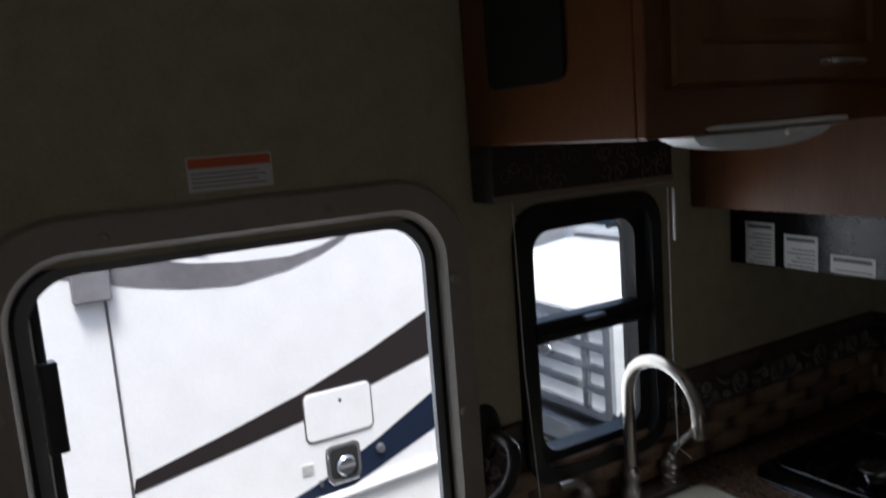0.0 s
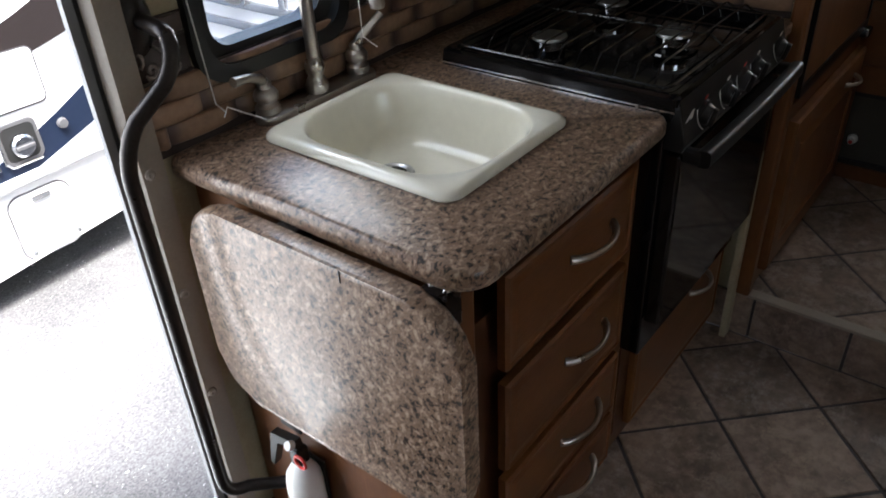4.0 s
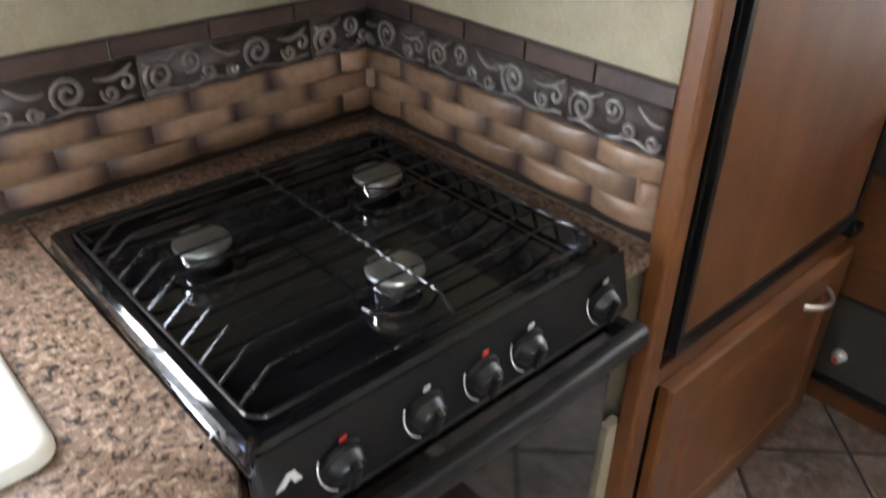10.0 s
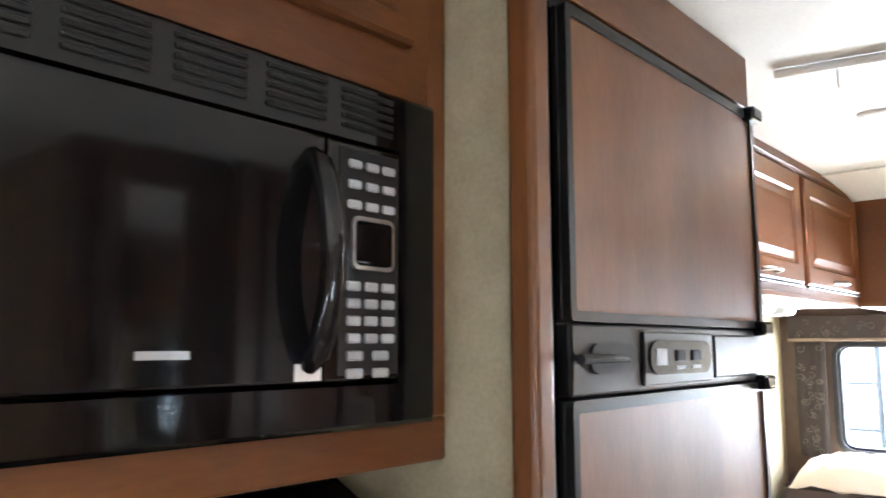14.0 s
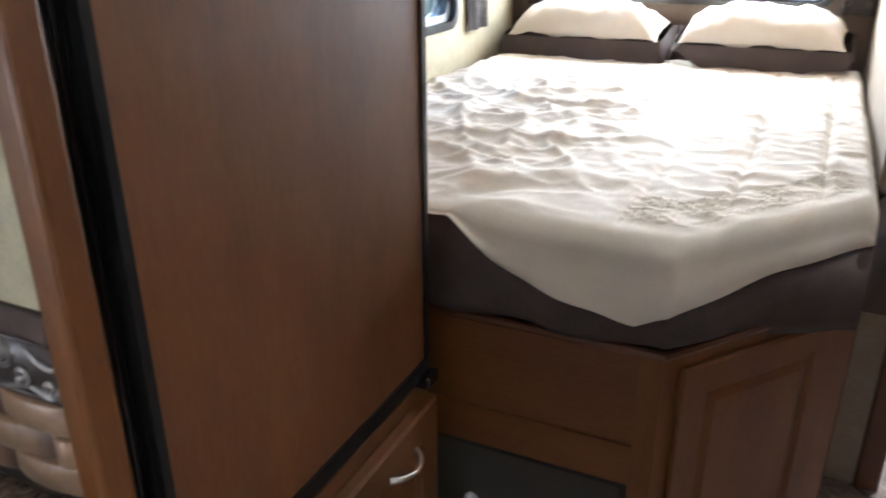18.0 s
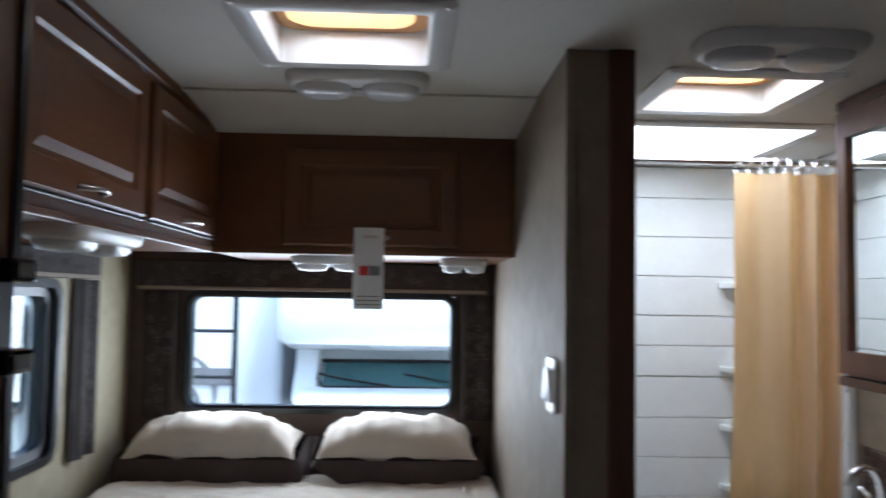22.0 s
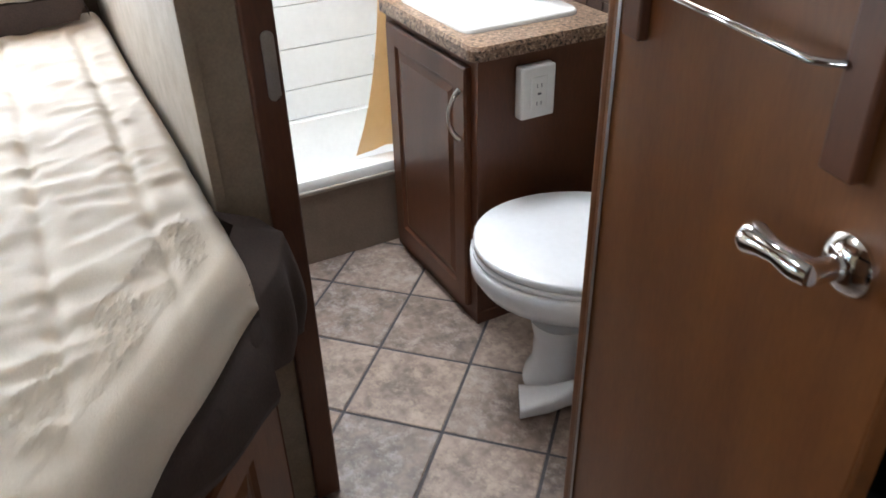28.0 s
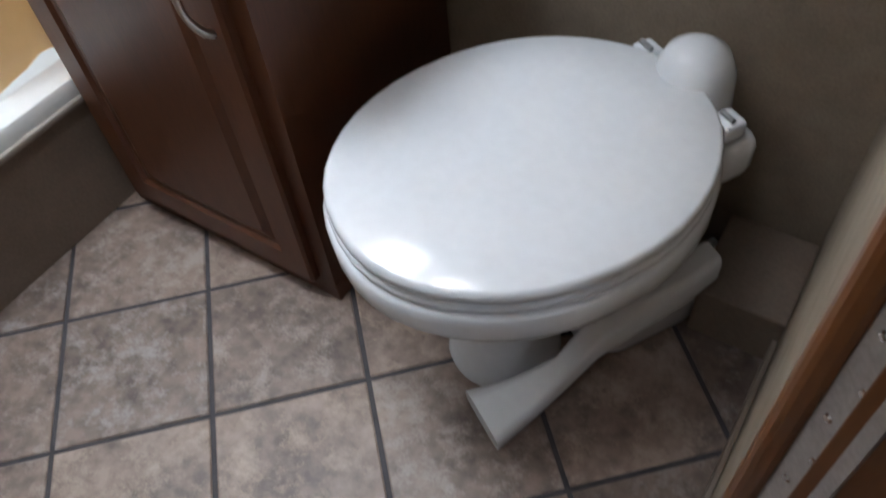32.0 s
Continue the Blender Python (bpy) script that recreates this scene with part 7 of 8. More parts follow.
part("cap_grip", into(nb, box(-0.498, -0.412, 2.445, 2.459, -0.066, -0.05, 0.003)), GREYP, fl)
part("filler_lip", into(nb, tube([(-0.553, 2.486, 0.03), (-0.553, 2.486, -0.12), (-0.53, 2.486, -0.146), (-0.385, 2.486, -0.146)], 0.006, 6)), SILVER, fl)
side("vent_hatch", round_rect(-0.625, -0.31, -0.632, -0.282, 0.07, 5), GREYP, 0.003)
vh = side("lower_hatch", round_rect(-0.617, -0.318, -0.624, -0.29, 0.065, 5), VAN, 0.01, label="white lower compartment hatch", bevel=0.004)
part("latch", into(nb, box(-0.505, -0.415, 2.478, 2.49, -0.335, -0.31, 0.003)), SILVER, vh)
for lx, lz in ((-0.575, -0.59), (-0.34, -0.575)):
    part("hatch_catch", into(nb, lathe([(0, 0), (0.013, 0), (0.01, 0.006), (0, 0.007)], 10, m=pose(lx, 2.489, lz, 90))), SILVER, vh)
part("moulding", into(nb, tube([(-1.47, 2.487, -0.245), (-1.0, 2.487, -0.233), (-0.52, 2.487, -0.218), (0.05, 2.487, -0.197), (0.6, 2.487, -0.175)], 0.026, 10)), VAN, nb, "white rounded side moulding", smooth=60)
part("panel_seam", into(nb, box(-1.481, -1.469, 2.494, 2.5, -0.34, 2.3, 0.001)), GREYP, nb)
part("skirt_lip", into(nb, tube([(-1.445, 2.49, -0.7), (-0.7, 2.49, -0.632), (0.05, 2.49, -0.562), (0.6, 2.49, -0.512)], 0.009, 6)), VAN, nb)
side("label", [(-0.69, -0.065), (-0.617, -0.065), (-0.617, -0.005), (-0.69, -0.005)], PAPER, 0.004)
for k in range(4):
    side("label_line", [(-0.684, -0.06 + k * 0.014), (-0.624, -0.06 + k * 0.014), (-0.624, -0.055 + k * 0.014), (-0.684, -0.055 + k * 0.014)], DIM, 0.0055)
part("fill_latch", into(nb, box(-0.605, -0.583, 2.48, 2.497, -0.14, -0.105, 0.003)), SILVER, nb)
part("knob", into(nb, lathe([(0, 0), (0.026, 0), (0.022, 0.02), (0, 0.022)], 14, m=pose(-0.245, 2.497, -0.03, 90))), GREYP, nb)
part("awning_arm", into(nb, box(-1.605, -1.45, 2.44, 2.5, 1.0, 2.2, 0.01)), GREY_S, nb, "grey awning arm")
part("rear_bumper", into(nb, box(0.62, 0.72, 2.6, 4.7, -0.55, -0.42, 0.02)), GREYP, nb)

# cab and body of a second motorhome, nose towards the first
tr = thing("motorhome", (4.5, 2.8, -0.82), "white motorhome with chrome truck grille and tinted exit window", "motorhome")
C = 2.77
GX = 1.08


def cab(name, bm_, material, parent=None, label="", smooth=None):
    return part(name, into(tr, bm_), material, parent or tr, label, smooth)


cab("hood", prism([(GX + 0.02, 0.42), (GX + 0.06, 0.56), (GX + 0.16, 0.61), (2.1, 0.71), (2.1, -0.1), (GX + 0.02, -0.1)], 1, 1.86, 3.68, bevel=0.05, seg=3), VAN, smooth=50)
for y0, y1 in ((1.77, 1.9), (3.64, 3.77)):
    cab("fender", prism([(GX + 0.1, 0.3), (GX + 0.25, 0.5), (2.15, 0.62), (2.15, -0.55), (1.95, -0.55), (1.9, -0.3), (1.75, -0.12), (1.55, -0.12), (1.4, -0.3), (GX + 0.25, -0.42), (GX + 0.1, -0.4)], 1, y0, y1, bevel=0.03), VAN, smooth=50)
gr = cab("grille", box(GX + 0.03, GX + 0.08, C - 0.6, C + 0.6, -0.12, 0.44, 0.01), GREYP, label="dark grille with chrome bars")
cab("grille_frame", ring(round_rect(C - 0.64, C + 0.64, -0.15, 0.48, 0.07, 4), round_rect(C - 0.58, C + 0.58, -0.1, 0.42, 0.04, 4), 0, GX - 0.01, GX + 0.05), SILVER, gr, "chrome frame")
for k in range(3):
    cab("grille_bar", box(GX - 0.005, GX + 0.03, C - 0.59, C + 0.59, 0.0 + k * 0.13, 0.05 + k * 0.13, 0.008), SILVER, gr, "chrome bar")
for s in (-1, 1):
    cab("grille_post", box(GX, GX + 0.03, C + s * 0.4 - 0.03, C + s * 0.4 + 0.03, -0.1, 0.42, 0.006), SILVER, gr)
    hl = cab("headlight", box(GX + 0.03, GX + 0.14, C + s * 0.79 - 0.14, C + s * 0.79 + 0.14, -0.08, 0.4, 0.03, 3), LENS, label="clear headlight")
    cab("reflector", box(GX + 0.09, GX + 0.12, C + s * 0.79 - 0.11, C + s * 0.79 + 0.11, -0.03, 0.35, 0.01), SILVER, hl)
cab("emblem", prism([(C + 0.115 * math.cos(a), 0.19 + 0.052 * math.sin(a)) for a in [i * 0.3142 for i in range(20)]], 0, GX - 0.025, GX - 0.005, bevel=0.005), SILVER, gr, "plain oval emblem")
cab("emblem_field", prism([(C + 0.085 * math.cos(a), 0.19 + 0.034 * math.sin(a)) for a in [i * 0.3142 for i in range(20)]], 0, GX - 0.028, GX - 0.025), GREYP, gr)
bp = cab("bumper", prism([(GX - 0.12, -0.2), (GX - 0.15, -0.3), (GX - 0.12, -0.46), (GX + 0.1, -0.46), (GX + 0.1, -0.18)], 1, C - 1.0, C + 1.0, bevel=0.02), SILVER, label="chrome bumper")
cab("bumper_slot", box(GX - 0.155, GX - 0.12, C - 0.4, C + 0.4, -0.4, -0.34, 0.005), RUBBER, bp)
cab("air_dam", box(GX - 0.05, GX + 0.2, C - 0.9, C + 0.9, -0.62, -0.46, 0.02), GREYP)
cab("cowl", prism([(2.07, 0.7), (2.2, 0.79), (2.24, 0.76), (2.1, 0.64)], 1, C - 0.86, C + 0.86, bevel=0.01), GREYP, label="dark cowl below the windshield")
cab("windshield", prism([(2.17, 0.775), (2.75, 1.42), (2.8, 1.4), (2.22, 0.755)], 1, C - 0.85, C + 0.85), TINT, label="dark sloping windshield")
for s in (-1, 1):
    cab("pillar", prism([(2.0, 0.8), (2.74, 1.45), (2.84, 1.42), (2.12, 0.78)], 1, C + s * 0.9 - 0.05, C + s * 0.9 + 0.05, bevel=0.01), VAN)
    cab("wiper", tube([(2.13, C + s * 0.5, 0.8), (2.2, C + s * 0.3, 0.86), (2.34, C + s * 0.05 - 0.25, 1.0)], 0.016, 6), RUBBER)
    cab("side_mirror", box(2.3, 2.4, C + s * 1.12 - 0.1, C + s * 1.12 + 0.1, 0.75, 1.05, 0.03, 3), GREYP)
cab("cab_door", box(2.12, 2.95, 1.78, 3.76, -0.45, 0.8, 0.03), VAN)
cab("door_glass", prism([(2.35, 0.82), (2.85, 1.28), (2.95, 1.28), (2.95, 0.82)], 1, 1.8, 3.74), TINT, label="dark cab door window")
cab("overcab", prism([(1.95, 1.5), (1.9, 1.62), (2.0, 1.95), (2.3, 2.2), (2.95, 2.3), (2.95, 1.42), (2.6, 1.42)], 1, 1.72, 3.82, bevel=0.06, seg=3), VAN, smooth=50)
cab("body", box(2.95, 8.6, 1.75, 3.8, -0.55, 2.3, 0.03, 3), VAN)
ew = cab("exit_window", prism(round_rect(4.78, 5.55, 0.71, 1.41, 0.07, 5), 1, 1.735, 1.76), TINT, label="tinted exit window")
cab("window_frame", ring(round_rect(4.74, 5.59, 0.67, 1.45, 0.09, 5), round_rect(4.79, 5.54, 0.72, 1.40, 0.07, 5), 1, 1.73, 1.76), GREYP, ew)
cab("window_rail", box(4.79, 5.54, 1.728, 1.74, 1.03, 1.06), GREYP, ew)
words("exit_lettering", "EXIT", 0.085, tr.matrix_basis.inverted() @ pose(5.2, 1.746, 0.6, 90, 0, 0), RED, tr)
cab("lettering_line", box(5.1, 5.3, 1.745, 1.751, 0.525, 0.535), RED)
for x in (1.68, 6.9):
    wheel(tr, x - 4.5, -0.93)

# vehicles behind the rear window
rv = thing("motorhome", (6.5, -1.1, -0.82), "white motorhome with rounded overcab parked behind", "motorhome")


def back(name, bm_, material, label="", smooth=None, parent=None):
    return part(name, into(rv, bm_), material, parent or rv, label, smooth)


back("overcab", prism([(4.75, 1.24), (4.68, 1.4), (4.8, 1.75), (5.2, 2.1), (8.5, 2.2), (8.5, 1.2), (5.1, 1.18)], 1, -2.35, -0.19, bevel=0.08, seg=3), VAN, smooth=50)
TEAL = plain("teal_reflecting_glass", (0.05, 0.12, 0.125), 0.05)
back("windshield", prism([(4.97, 0.955), (5.17, 1.1), (5.22, 1.1), (5.04, 0.94)], 1, -2.2, -0.45, bevel=0.01), TEAL, "teal-reflecting windshield")
back("windshield_seal", tube([(4.962, -2.2, 0.95), (4.962, -0.46, 0.95), (5.02, -0.425, 1.0), (5.16, -0.44, 1.105), (5.16, -2.2, 1.105)], 0.012, 6), RUBBER, "black windshield seal")
for wy in (-0.9, -1.5):
    back("wiper", tube([(4.955, wy, 0.962), (5.0, wy + 0.28, 0.995), (5.06, wy + 0.5, 1.03)], 0.008, 6), RUBBER)
back("pillar", prism([(4.9, 0.86), (5.18, 1.2), (5.34, 1.2), (5.06, 0.84)], 1, -0.42, -0.27, bevel=0.01), VAN)
back("hood", prism([(4.0, 0.45), (4.1, 0.7), (4.5, 0.86), (4.97, 0.95), (5.0, -0.3), (4.0, -0.3)], 1, -2.25, -0.3, bevel=0.06, seg=3), VAN, smooth=50)
back("body", box(5.3, 9.5, -2.3, -0.24, -0.5, 1.2, 0.03), VAN)
wheel(rv, -1.9, 0.85)
tv = thing("travel_trailer", (6.2, 0.7, -0.82), "pale grey-blue trailer with rounded swoosh behind the rear window", "trailer")
part("body", into(tv, box(5.4, 9.0, -0.12, 1.5, -0.5, 2.2, 0.05, 3)), VAN, tv)
part("stripe", into(tv, box(5.392, 5.4, 0.2, 1.45, 0.9, 1.02, 0.0)), GREY_S, tv, "grey stripe")
for k, (y0, z0, r0) in enumerate(((0.62, 1.16, 0.3), (0.72, 1.02, 0.3))):
    arc_ = [(y0 - r0 * math.sin(a), z0 - r0 + r0 * math.cos(a) * 0.9) for a in [radians(15 + 11 * i) for i in range(11)]]
    rim_ = [(y + 0.035 * math.sin(math.pi * i / 10), z - 0.03 * math.sin(math.pi * i / 10)) for i, (y, z) in enumerate(arc_)]
    part("swoosh", into(tv, prism(arc_ + rim_[-2:0:-1], 0, 5.388, 5.4)), GREY_S, tv, "grey-green curved swoosh")
part("chassis", into(tv, box(5.6, 8.8, 0.0, 1.4, -0.82, -0.5)), RUBBER, tv)
la = thing("roof_ladder", (5.05, 0.2, -0.82), "dark tubular ladder on the vehicle behind", "ladder")
for y in (0.118, 0.5):
    part("rail", into(la, tube([(5.0, y, -0.82), (5.0, y, 2.2)], 0.02, 8)), BLACKP, la)
for k in range(8):
    part("rung", into(la, tube([(5.0, 0.118, -0.5 + k * 0.3 + 0.0), (5.0, 0.5, -0.5 + k * 0.3)], 0.012, 8)), BLACKP, la)

# ---- backsplash: woven-look bricks, scroll frieze, plain cap ----
BRICK = mat("woven_brown_brick", (0.335, 0.208, 0.128), (0.215, 0.132, 0.084), 0.34, 0, 9.0, 70.0, 0.5, bump=0.1, bump_scale=90.0, random=0.18, world=True)


def darker_ends(m, half):
    """Darkens the colour towards the two ends of each brick."""
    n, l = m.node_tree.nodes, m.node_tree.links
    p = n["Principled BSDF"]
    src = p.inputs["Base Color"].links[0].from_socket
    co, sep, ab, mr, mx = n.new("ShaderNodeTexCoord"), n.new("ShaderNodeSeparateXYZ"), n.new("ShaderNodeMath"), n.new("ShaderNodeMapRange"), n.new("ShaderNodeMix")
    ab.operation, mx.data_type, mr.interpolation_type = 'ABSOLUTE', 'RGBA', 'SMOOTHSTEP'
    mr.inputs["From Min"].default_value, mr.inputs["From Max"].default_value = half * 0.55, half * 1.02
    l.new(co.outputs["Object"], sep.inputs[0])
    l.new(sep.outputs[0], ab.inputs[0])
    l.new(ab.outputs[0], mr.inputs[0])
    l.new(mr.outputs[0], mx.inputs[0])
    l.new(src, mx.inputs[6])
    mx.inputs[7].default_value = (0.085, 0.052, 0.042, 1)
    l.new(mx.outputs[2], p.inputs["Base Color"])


darker_ends(BRICK, 0.066)
JOINT = plain("dark_brick_joint", (0.045, 0.03, 0.026), 0.6)
PEWTER = mat("pewter_scroll_tile", (0.3, 0.275, 0.26), (0.18, 0.16, 0.15), 0.32, 0.35, 20.0, 120.0, 0.5, bump=0.1, bump_scale=120.0)
CAPB = mat("brown_cap_tile", (0.095, 0.06, 0.047), (0.055, 0.035, 0.029), 0.45, 0, 12.0, 80.0, 0.5, random=0.15, world=True)


def woven(w, h):
    """A brick that bows outwards in the middle and dips under its neighbours at the ends, facing -y."""
    bm = bmesh.new()
    g = []
    for i in range(11):
        u = -1 + i / 5
        out = 0.001 + 0.0105 * max(0.0, math.cos(u * 1.53)) ** 0.8
        half = h / 2 * (0.93 + 0.07 * math.cos(u * 1.5))
        g.append([bm.verts.new((u * w / 2, -k * out, half * c)) for k, c in ((0.0, -1), (0.72, -1), (0.97, -0.86), (1.0, 0.0), (0.97, 0.86), (0.72, 1), (0.0, 1))])
    for p, q in zip(g, g[1:]):
        for a, b, c, d in zip(p, p[1:], q[1:], q):
            bm.faces.new((a, b, c, d))
    return bm


def mesh_of(bm, material, name, smooth=True):
    me = bpy.data.meshes.new(name)
    bmesh.ops.recalc_face_normals(bm, faces=bm.faces)
    bm.to_mesh(me)
    bm.free()
    me.materials.append(material)
    if smooth:
        me.shade_smooth()
    return me


FRIEZE = mat("dark_frieze_ground", (0.085, 0.066, 0.058), (0.055, 0.043, 0.04), 0.4, 0.1, 20.0, 120.0, 0.5, bump=0.1, bump_scale=120.0)


def frieze_ground(w, h):
    """A shallow tile with a moulded lower and upper edge."""
    bm = box(-w / 2, w / 2, -0.003, 0.0, -h / 2, h / 2)
    tube([(-w / 2, -0.004, h / 2 - 0.002), (w / 2, -0.004, h / 2 - 0.002)], 0.0022, 6, bm)
    tube([(-w / 2, -0.004, -h / 2 + 0.003), (w / 2, -0.004, -h / 2 + 0.003)], 0.0034, 6, bm)
    return bm


def scroll_relief(w, h, start, full=0.2865):
    """One repeat of large and small scrolls, leaf hooks and a running ribbon; a cut tile keeps the stretch from start on."""
    bm = bmesh.new()

    def run(pts, rs):
        """Lay the stretches of a bead that fall on this tile."""
        keep = []
        for (x, z), r in zip(pts, rs):
            x -= start
            if 0.003 < x < w - 0.003:
                keep.append((x - w / 2, max(-h / 2 + 0.004, min(h / 2 - 0.004, z)), r))
                continue
            if len(keep) > 2:
                tube([(a, -0.004, c) for a, c, _ in keep], [e for _, _, e in keep], 6, bm)
            keep = []
        if len(keep) > 2:
            tube([(a, -0.004, c) for a, c, _ in keep], [e for _, _, e in keep], 6, bm)

    for fx, fz, fr, s, a0, turns in ((0.095, -0.02, 0.36, -1, 3.9, 11), (0.265, 0.16, 0.27, 1, 4.2, 10), (0.355, -0.17, 0.2, 1, 3.6, 9), (0.49, -0.25, 0.17, -1, 0.2, 9), (0.655, 0.03, 0.38, -1, 4.2, 11), (0.845, -0.17, 0.2, 1, 2.6, 9), (0.93, 0.0, 0.2, -1, 2.0, 7)):
        n = turns * 2
        pts, rs = [], []
        for i in range(n):
            a, r = a0 + s * i * 0.5, fr * h * (1 - 0.86 * i / (n - 1))
            pts.append((fx * full + r * math.cos(a), fz * h + r * math.sin(a)))
            rs.append((0.0044 if fr > 0.3 else 0.0036) * (0.62 + 0.5 * math.sin(math.pi * (i + 2) / (n + 3))))
        run(pts, rs)
    # running ribbon along the foot, and hooks from the upper edge
    run([((0.02 + 0.05 * i) * full, h * (-0.4 + 0.08 * math.sin(i * 1.1))) for i in range(20)], [0.0022 + 0.0012 * math.sin(i * 0.9) ** 2 for i in range(20)])
    for x0, x1, z0, z1 in ((0.02, 0.2, 0.3, 0.4), (0.39, 0.55, 0.38, 0.14), (0.78, 0.97, 0.2, 0.38)):
        run([(full * (x0 + (x1 - x0) * i / 9), h * (z0 + (z1 - z0) * i / 9 - 0.13 * math.sin(math.pi * i / 9))) for i in range(10)], [0.0018 + 0.0022 * math.sin(math.pi * i / 9) for i in range(10)])
    return bm


def plain_tile(w, h, t, inset=0.0012):
    bm = bmesh.new()
    loft([[(-w / 2, 0, -h / 2), (w / 2, 0, -h / 2), (w / 2, 0, h / 2), (-w / 2, 0, h / 2)], [(-w / 2 + inset, -t, -h / 2 + inset), (w / 2 - inset, -t, -h / 2 + inset), (w / 2 - inset, -t, h / 2 - inset), (-w / 2 + inset, -t, h / 2 - inset)]], bm, cap=True)
    return bm


def backsplash(name, length, m, joints, gaps, offs, label):
    """One wall's strip along local x from 0 to length, facing -y. gaps: stretches left free above z 0.988."""
    t = tagged(new(name), label, "backsplash", kind="structure")
    t.matrix_basis = m
    part("backing", box(0, length, -0.002, 0.0, 0.867, 0.99), JOINT, t, "dark joints")
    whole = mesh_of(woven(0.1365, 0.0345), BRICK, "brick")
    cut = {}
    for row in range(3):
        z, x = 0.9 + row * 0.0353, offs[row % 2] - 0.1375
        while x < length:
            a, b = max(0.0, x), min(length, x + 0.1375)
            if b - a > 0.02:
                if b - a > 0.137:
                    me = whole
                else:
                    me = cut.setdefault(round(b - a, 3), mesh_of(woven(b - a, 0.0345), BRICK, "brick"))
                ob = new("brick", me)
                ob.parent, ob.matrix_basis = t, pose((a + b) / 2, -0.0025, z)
            x += 0.1375
    free = []
    start = 0.0
    for g0, g1 in gaps:
        free.append((start, g0))
        start = g1
    free.append((start, length))
    for a, b in free:
        cuts = [a] + [j for j in joints if a + 0.02 < j < b - 0.02] + [b]
        for p, q in zip(cuts, cuts[1:]):
            ob = new("frieze_tile", mesh_of(frieze_ground(q - p - 0.002, 0.064), FRIEZE, "frieze_tile"))
            ob.parent, ob.matrix_basis = t, pose((p + q) / 2, -0.001, 1.0205)
            rel = scroll_relief(q - p - 0.002, 0.064, (p - joints[0]) % 0.2865 if (joints[0] - p) % 0.2865 > 0.004 else 0.0)
            if len(rel.verts):
                sc_ = new("scroll", mesh_of(rel, PEWTER, "scroll"))
                sc_.parent = ob
        n = max(1, round((b - a) / 0.134))
        me = mesh_of(plain_tile((b - a) / n - 0.002, 0.028, 0.006), CAPB, "cap_tile", False)
        for k in range(n):
            ob = new("cap_tile", me)
            ob.parent, ob.matrix_basis = t, pose(a + (b - a) * (k + 0.5) / n, 0.0, 1.0675)
        part("cap_line", box(a, b, -0.007, 0.0, 1.0815, 1.084), JOINT, t)
    return t


backsplash("backsplash_window", 1.186, pose(-1.186, -0.0005, 0), [0.495, 0.782, 1.0685], [(0.095, 0.457)], (0.024, 0.0965), "brown woven-look brick backsplash with pewter scroll frieze")
backsplash("backsplash_partition", 0.606, pose(-0.0005, -0.002, 0, 0, 0, -90), [0.158, 0.444], [], (0.09, 0.02), "brown woven-look brick backsplash beside the range")

# vanity backsplash: small dark bricks
vb = tagged(new("backsplash_vanity"), "dark brown small brick backsplash behind the basin", "backsplash", kind="structure")
vb.matrix_basis = pose(2.26, BACK_Y + 0.001, 0.906 + VAN_UP, 0, 0, 180)
part("backing", box(0, 0.52, -0.003, 0.0, 0.0, 0.165), JOINT, vb)
DARKB = mat("dark_mosaic_brick", (0.1, 0.06, 0.045), (0.05, 0.034, 0.03), 0.35, 0, 20.0, 120.0, 0.5, random=0.3, world=True)
me = mesh_of(plain_tile(0.062, 0.0245, 0.006), DARKB, "brick", False)
for row in range(6):
    for k in range(8):
        x = 0.034 + k * 0.065 - (0.0325 if row % 2 else 0.0)
        if 0.03 < x < 0.49:
            ob = new("brick", me)
            ob.parent, ob.matrix_basis = vb, pose(x, -0.002, 0.014 + row * 0.0272)


# ---- floor tiles, laid diagonally ----
def clip(poly, nx, ny, d):
    """The part of an outline on the side nx*x + ny*y <= d."""
    out = []
    for p, q in zip(poly, poly[1:] + poly[:1]):
        fp, fq = nx * p[0] + ny * p[1] - d, nx * q[0] + ny * q[1] - d
        if fp <= 0:
            out.append(p)
        if fp * fq < 0:
            k = fp / (fp - fq)
            out.append((p[0] + k * (q[0] - p[0]), p[1] + k * (q[1] - p[1])))
    return out


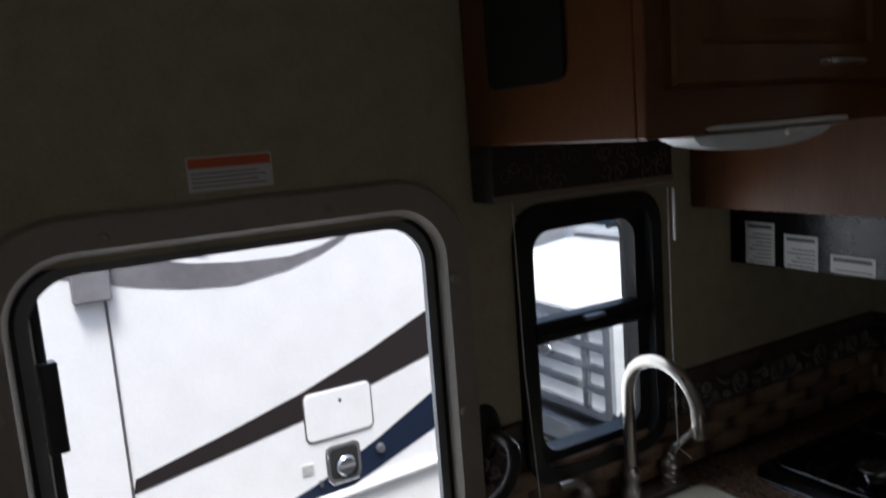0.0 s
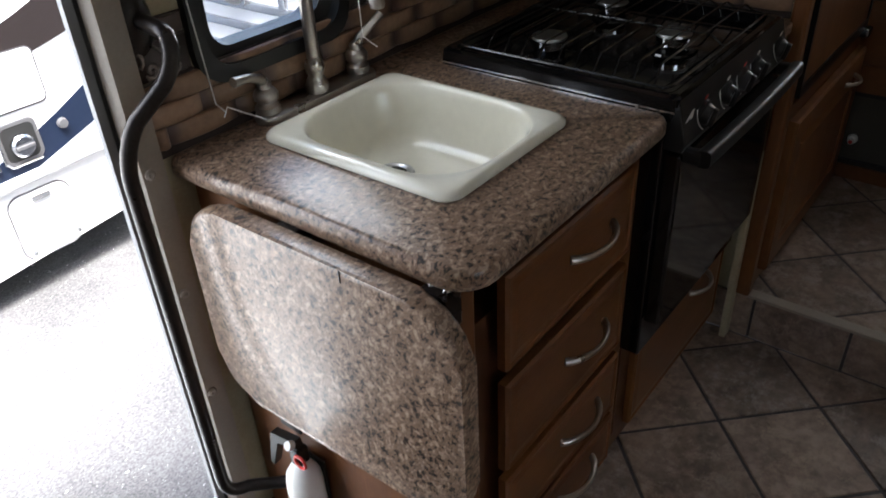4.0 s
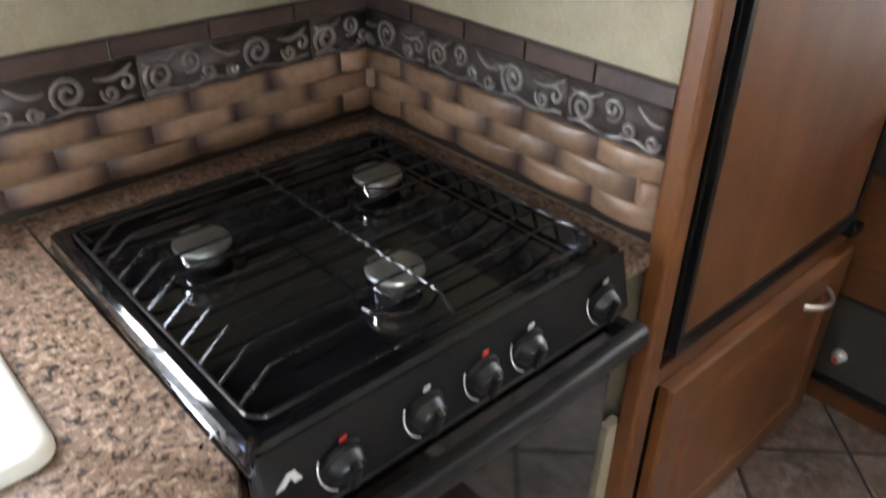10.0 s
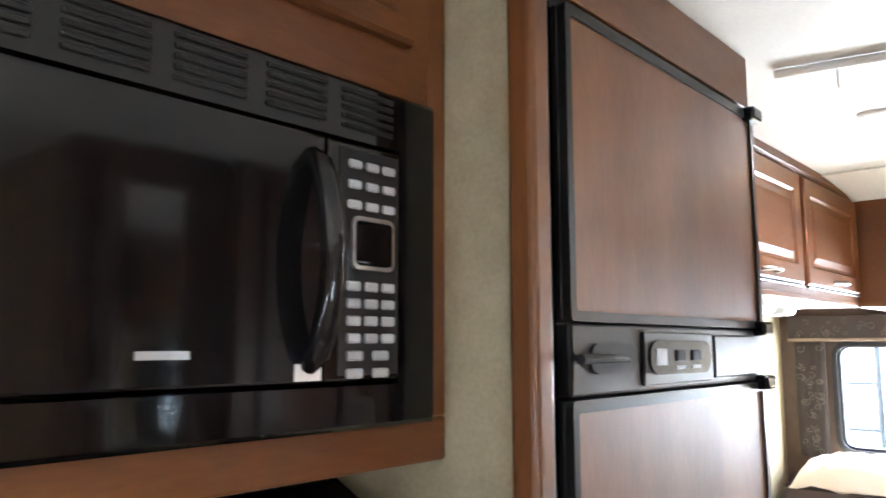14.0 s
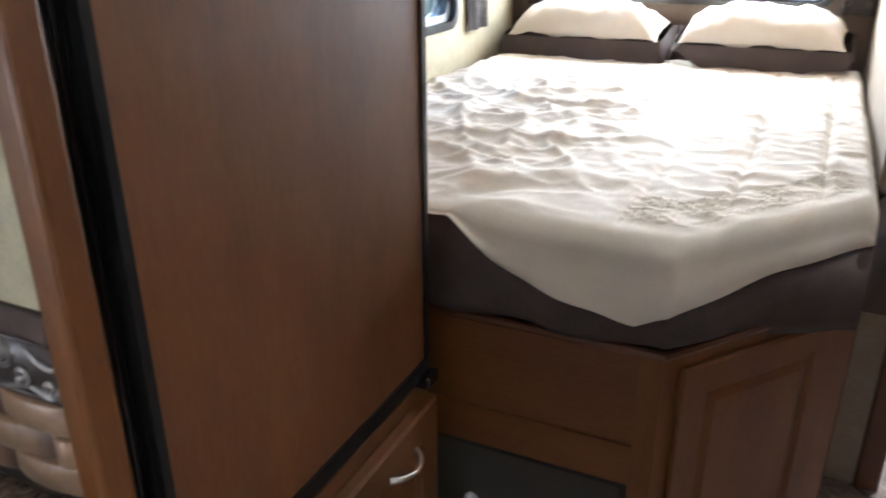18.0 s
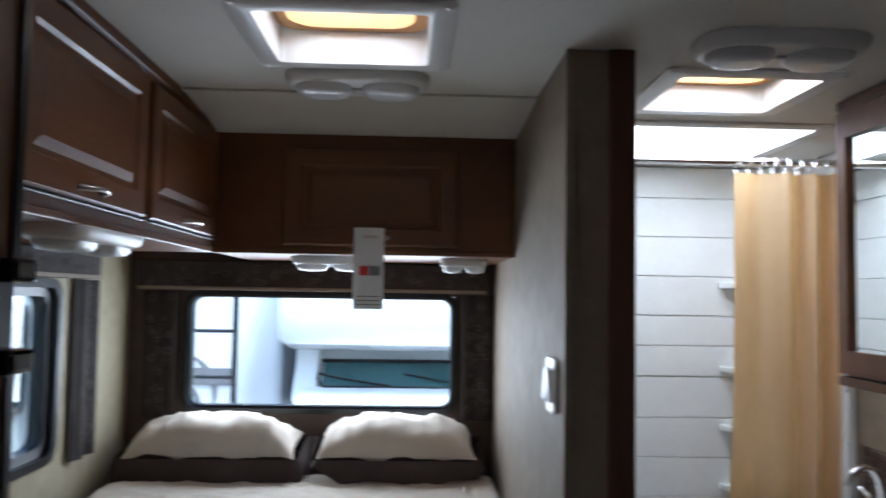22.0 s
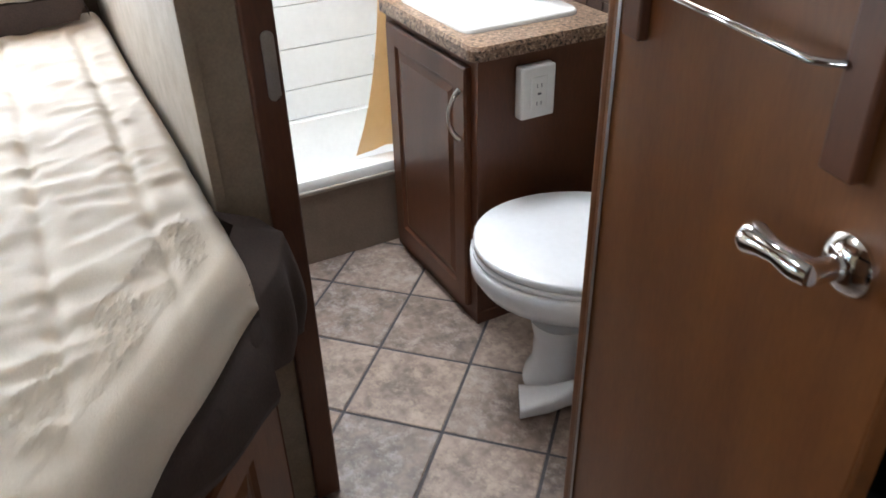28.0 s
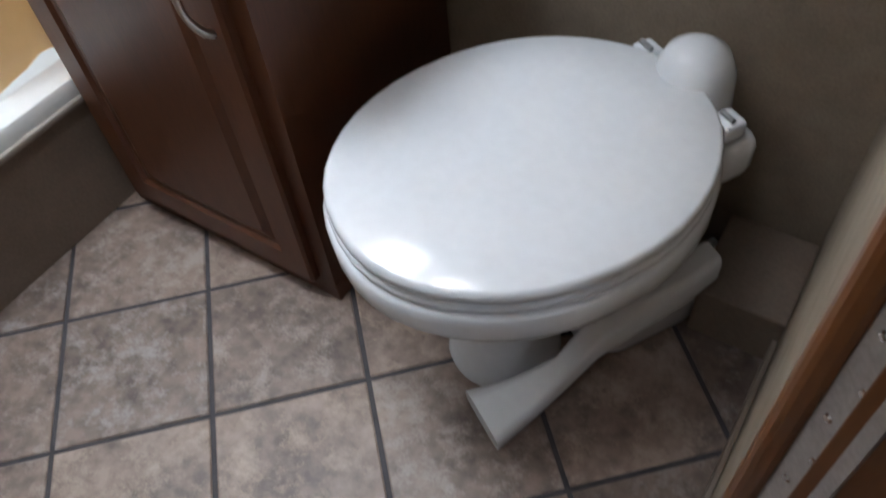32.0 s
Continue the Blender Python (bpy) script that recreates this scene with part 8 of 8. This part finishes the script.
def tiles(owner, pitch, u0, v0, planes, top, x_range, y_range):
    """Square tiles on a grid turned by 45 degrees, cut to the half planes given, as parts of a floor."""
    base = bpy.data.objects[owner]
    shared, r2, e = {}, math.sqrt(0.5), 0.0042
    for i in range(-40, 60):
        for j in range(-40, 60):
            uc, vc = u0 + (i + 0.5) * pitch, v0 + (j + 0.5) * pitch
            cx, cy = (uc + vc) * r2, (uc - vc) * r2
            if not (x_range[0] - 0.2 < cx < x_range[1] + 0.2 and y_range[0] - 0.2 < cy < y_range[1] + 0.2):
                continue
            h = (pitch / 2 - e) * math.sqrt(2)
            poly = [(cx + h, cy), (cx, cy + h), (cx - h, cy), (cx, cy - h)]
            full = list(poly)
            for nx, ny, d in planes:
                poly = clip(poly, nx, ny, d)
                if len(poly) < 3:
                    break
            if len(poly) < 3:
                continue
            area = abs(sum(p[0] * q[1] - q[0] * p[1] for p, q in zip(poly, poly[1:] + poly[:1]))) / 2
            if area < 0.0015:
                continue
            loc = [(x - cx, y - cy) for x, y in poly]
            key = poly == full
            me = shared.get(key) if key else None
            if me is None:
                mx, my = sum(p[0] for p in loc) / len(loc), sum(p[1] for p in loc) / len(loc)
                ins = [(x + (mx - x) * 0.022, y + (my - y) * 0.022) for x, y in loc]
                me = mesh_of(loft([flat(loc, -0.006), flat(loc, -0.0016), flat(ins, 0.0)], cap=True), TILE, "tile", False)
                if key:
                    shared[key] = me
            ob = new("tile", me)
            ob.parent, ob.matrix_basis = base, pose(cx, cy, top)


tiles("floor_rear", 0.257, -0.07, 0.779, [(-1, 0, -0.022), (0, 1, 0.0), (1, 0, 0.8), (0, -1, 2.0)], REAR_Z, (0.0, 0.8), (-2.0, -0.3))
tiles("floor_rear", 0.257, 0.0177, 2.508, [(-1, 0, -0.8), (0, -1, 2.459), (1, 0, 2.276), (0, 1, -0.9)], REAR_Z, (0.8, 2.29), (-2.46, -0.9))
tiles("floor_front", 0.257, -0.07 + 0.09, 0.779, [(1, 0, -0.006), (-1, 0, 1.17), (0, -1, 2.45), (0, 1, -0.25)], 0.0, (-1.19, 0.0), (-2.46, -0.25))
tiles("floor_front_cab", 0.257, -0.07 + 0.09, 0.779, [(1, 0, -1.17), (-1, 0, 3.25), (0, -1, 2.45), (0, 1, -0.632)], 0.0, (-3.3, -1.19), (-2.46, -0.62))
riser = bpy.data.objects["floor_rear"]
for k in range(8):
    part("riser_tile", box(-0.008, 0.0, -0.66 - k * 0.24, -0.66 - k * 0.24 + 0.232, 0.004, REAR_Z - 0.008, 0.002), TILE, riser)

bits = thing("loose_screws", (-0.62, -0.55, 0.868), "two small shiny screws lying on the worktop", "screws")
for dx, dy in ((0.0, 0.0), (0.012, 0.006)):
    part("screw", tube([(dx, dy, 0.002), (dx + 0.006, dy + 0.003, 0.0018)], [0.0028, 0.0014], 8), CHROME, bits)
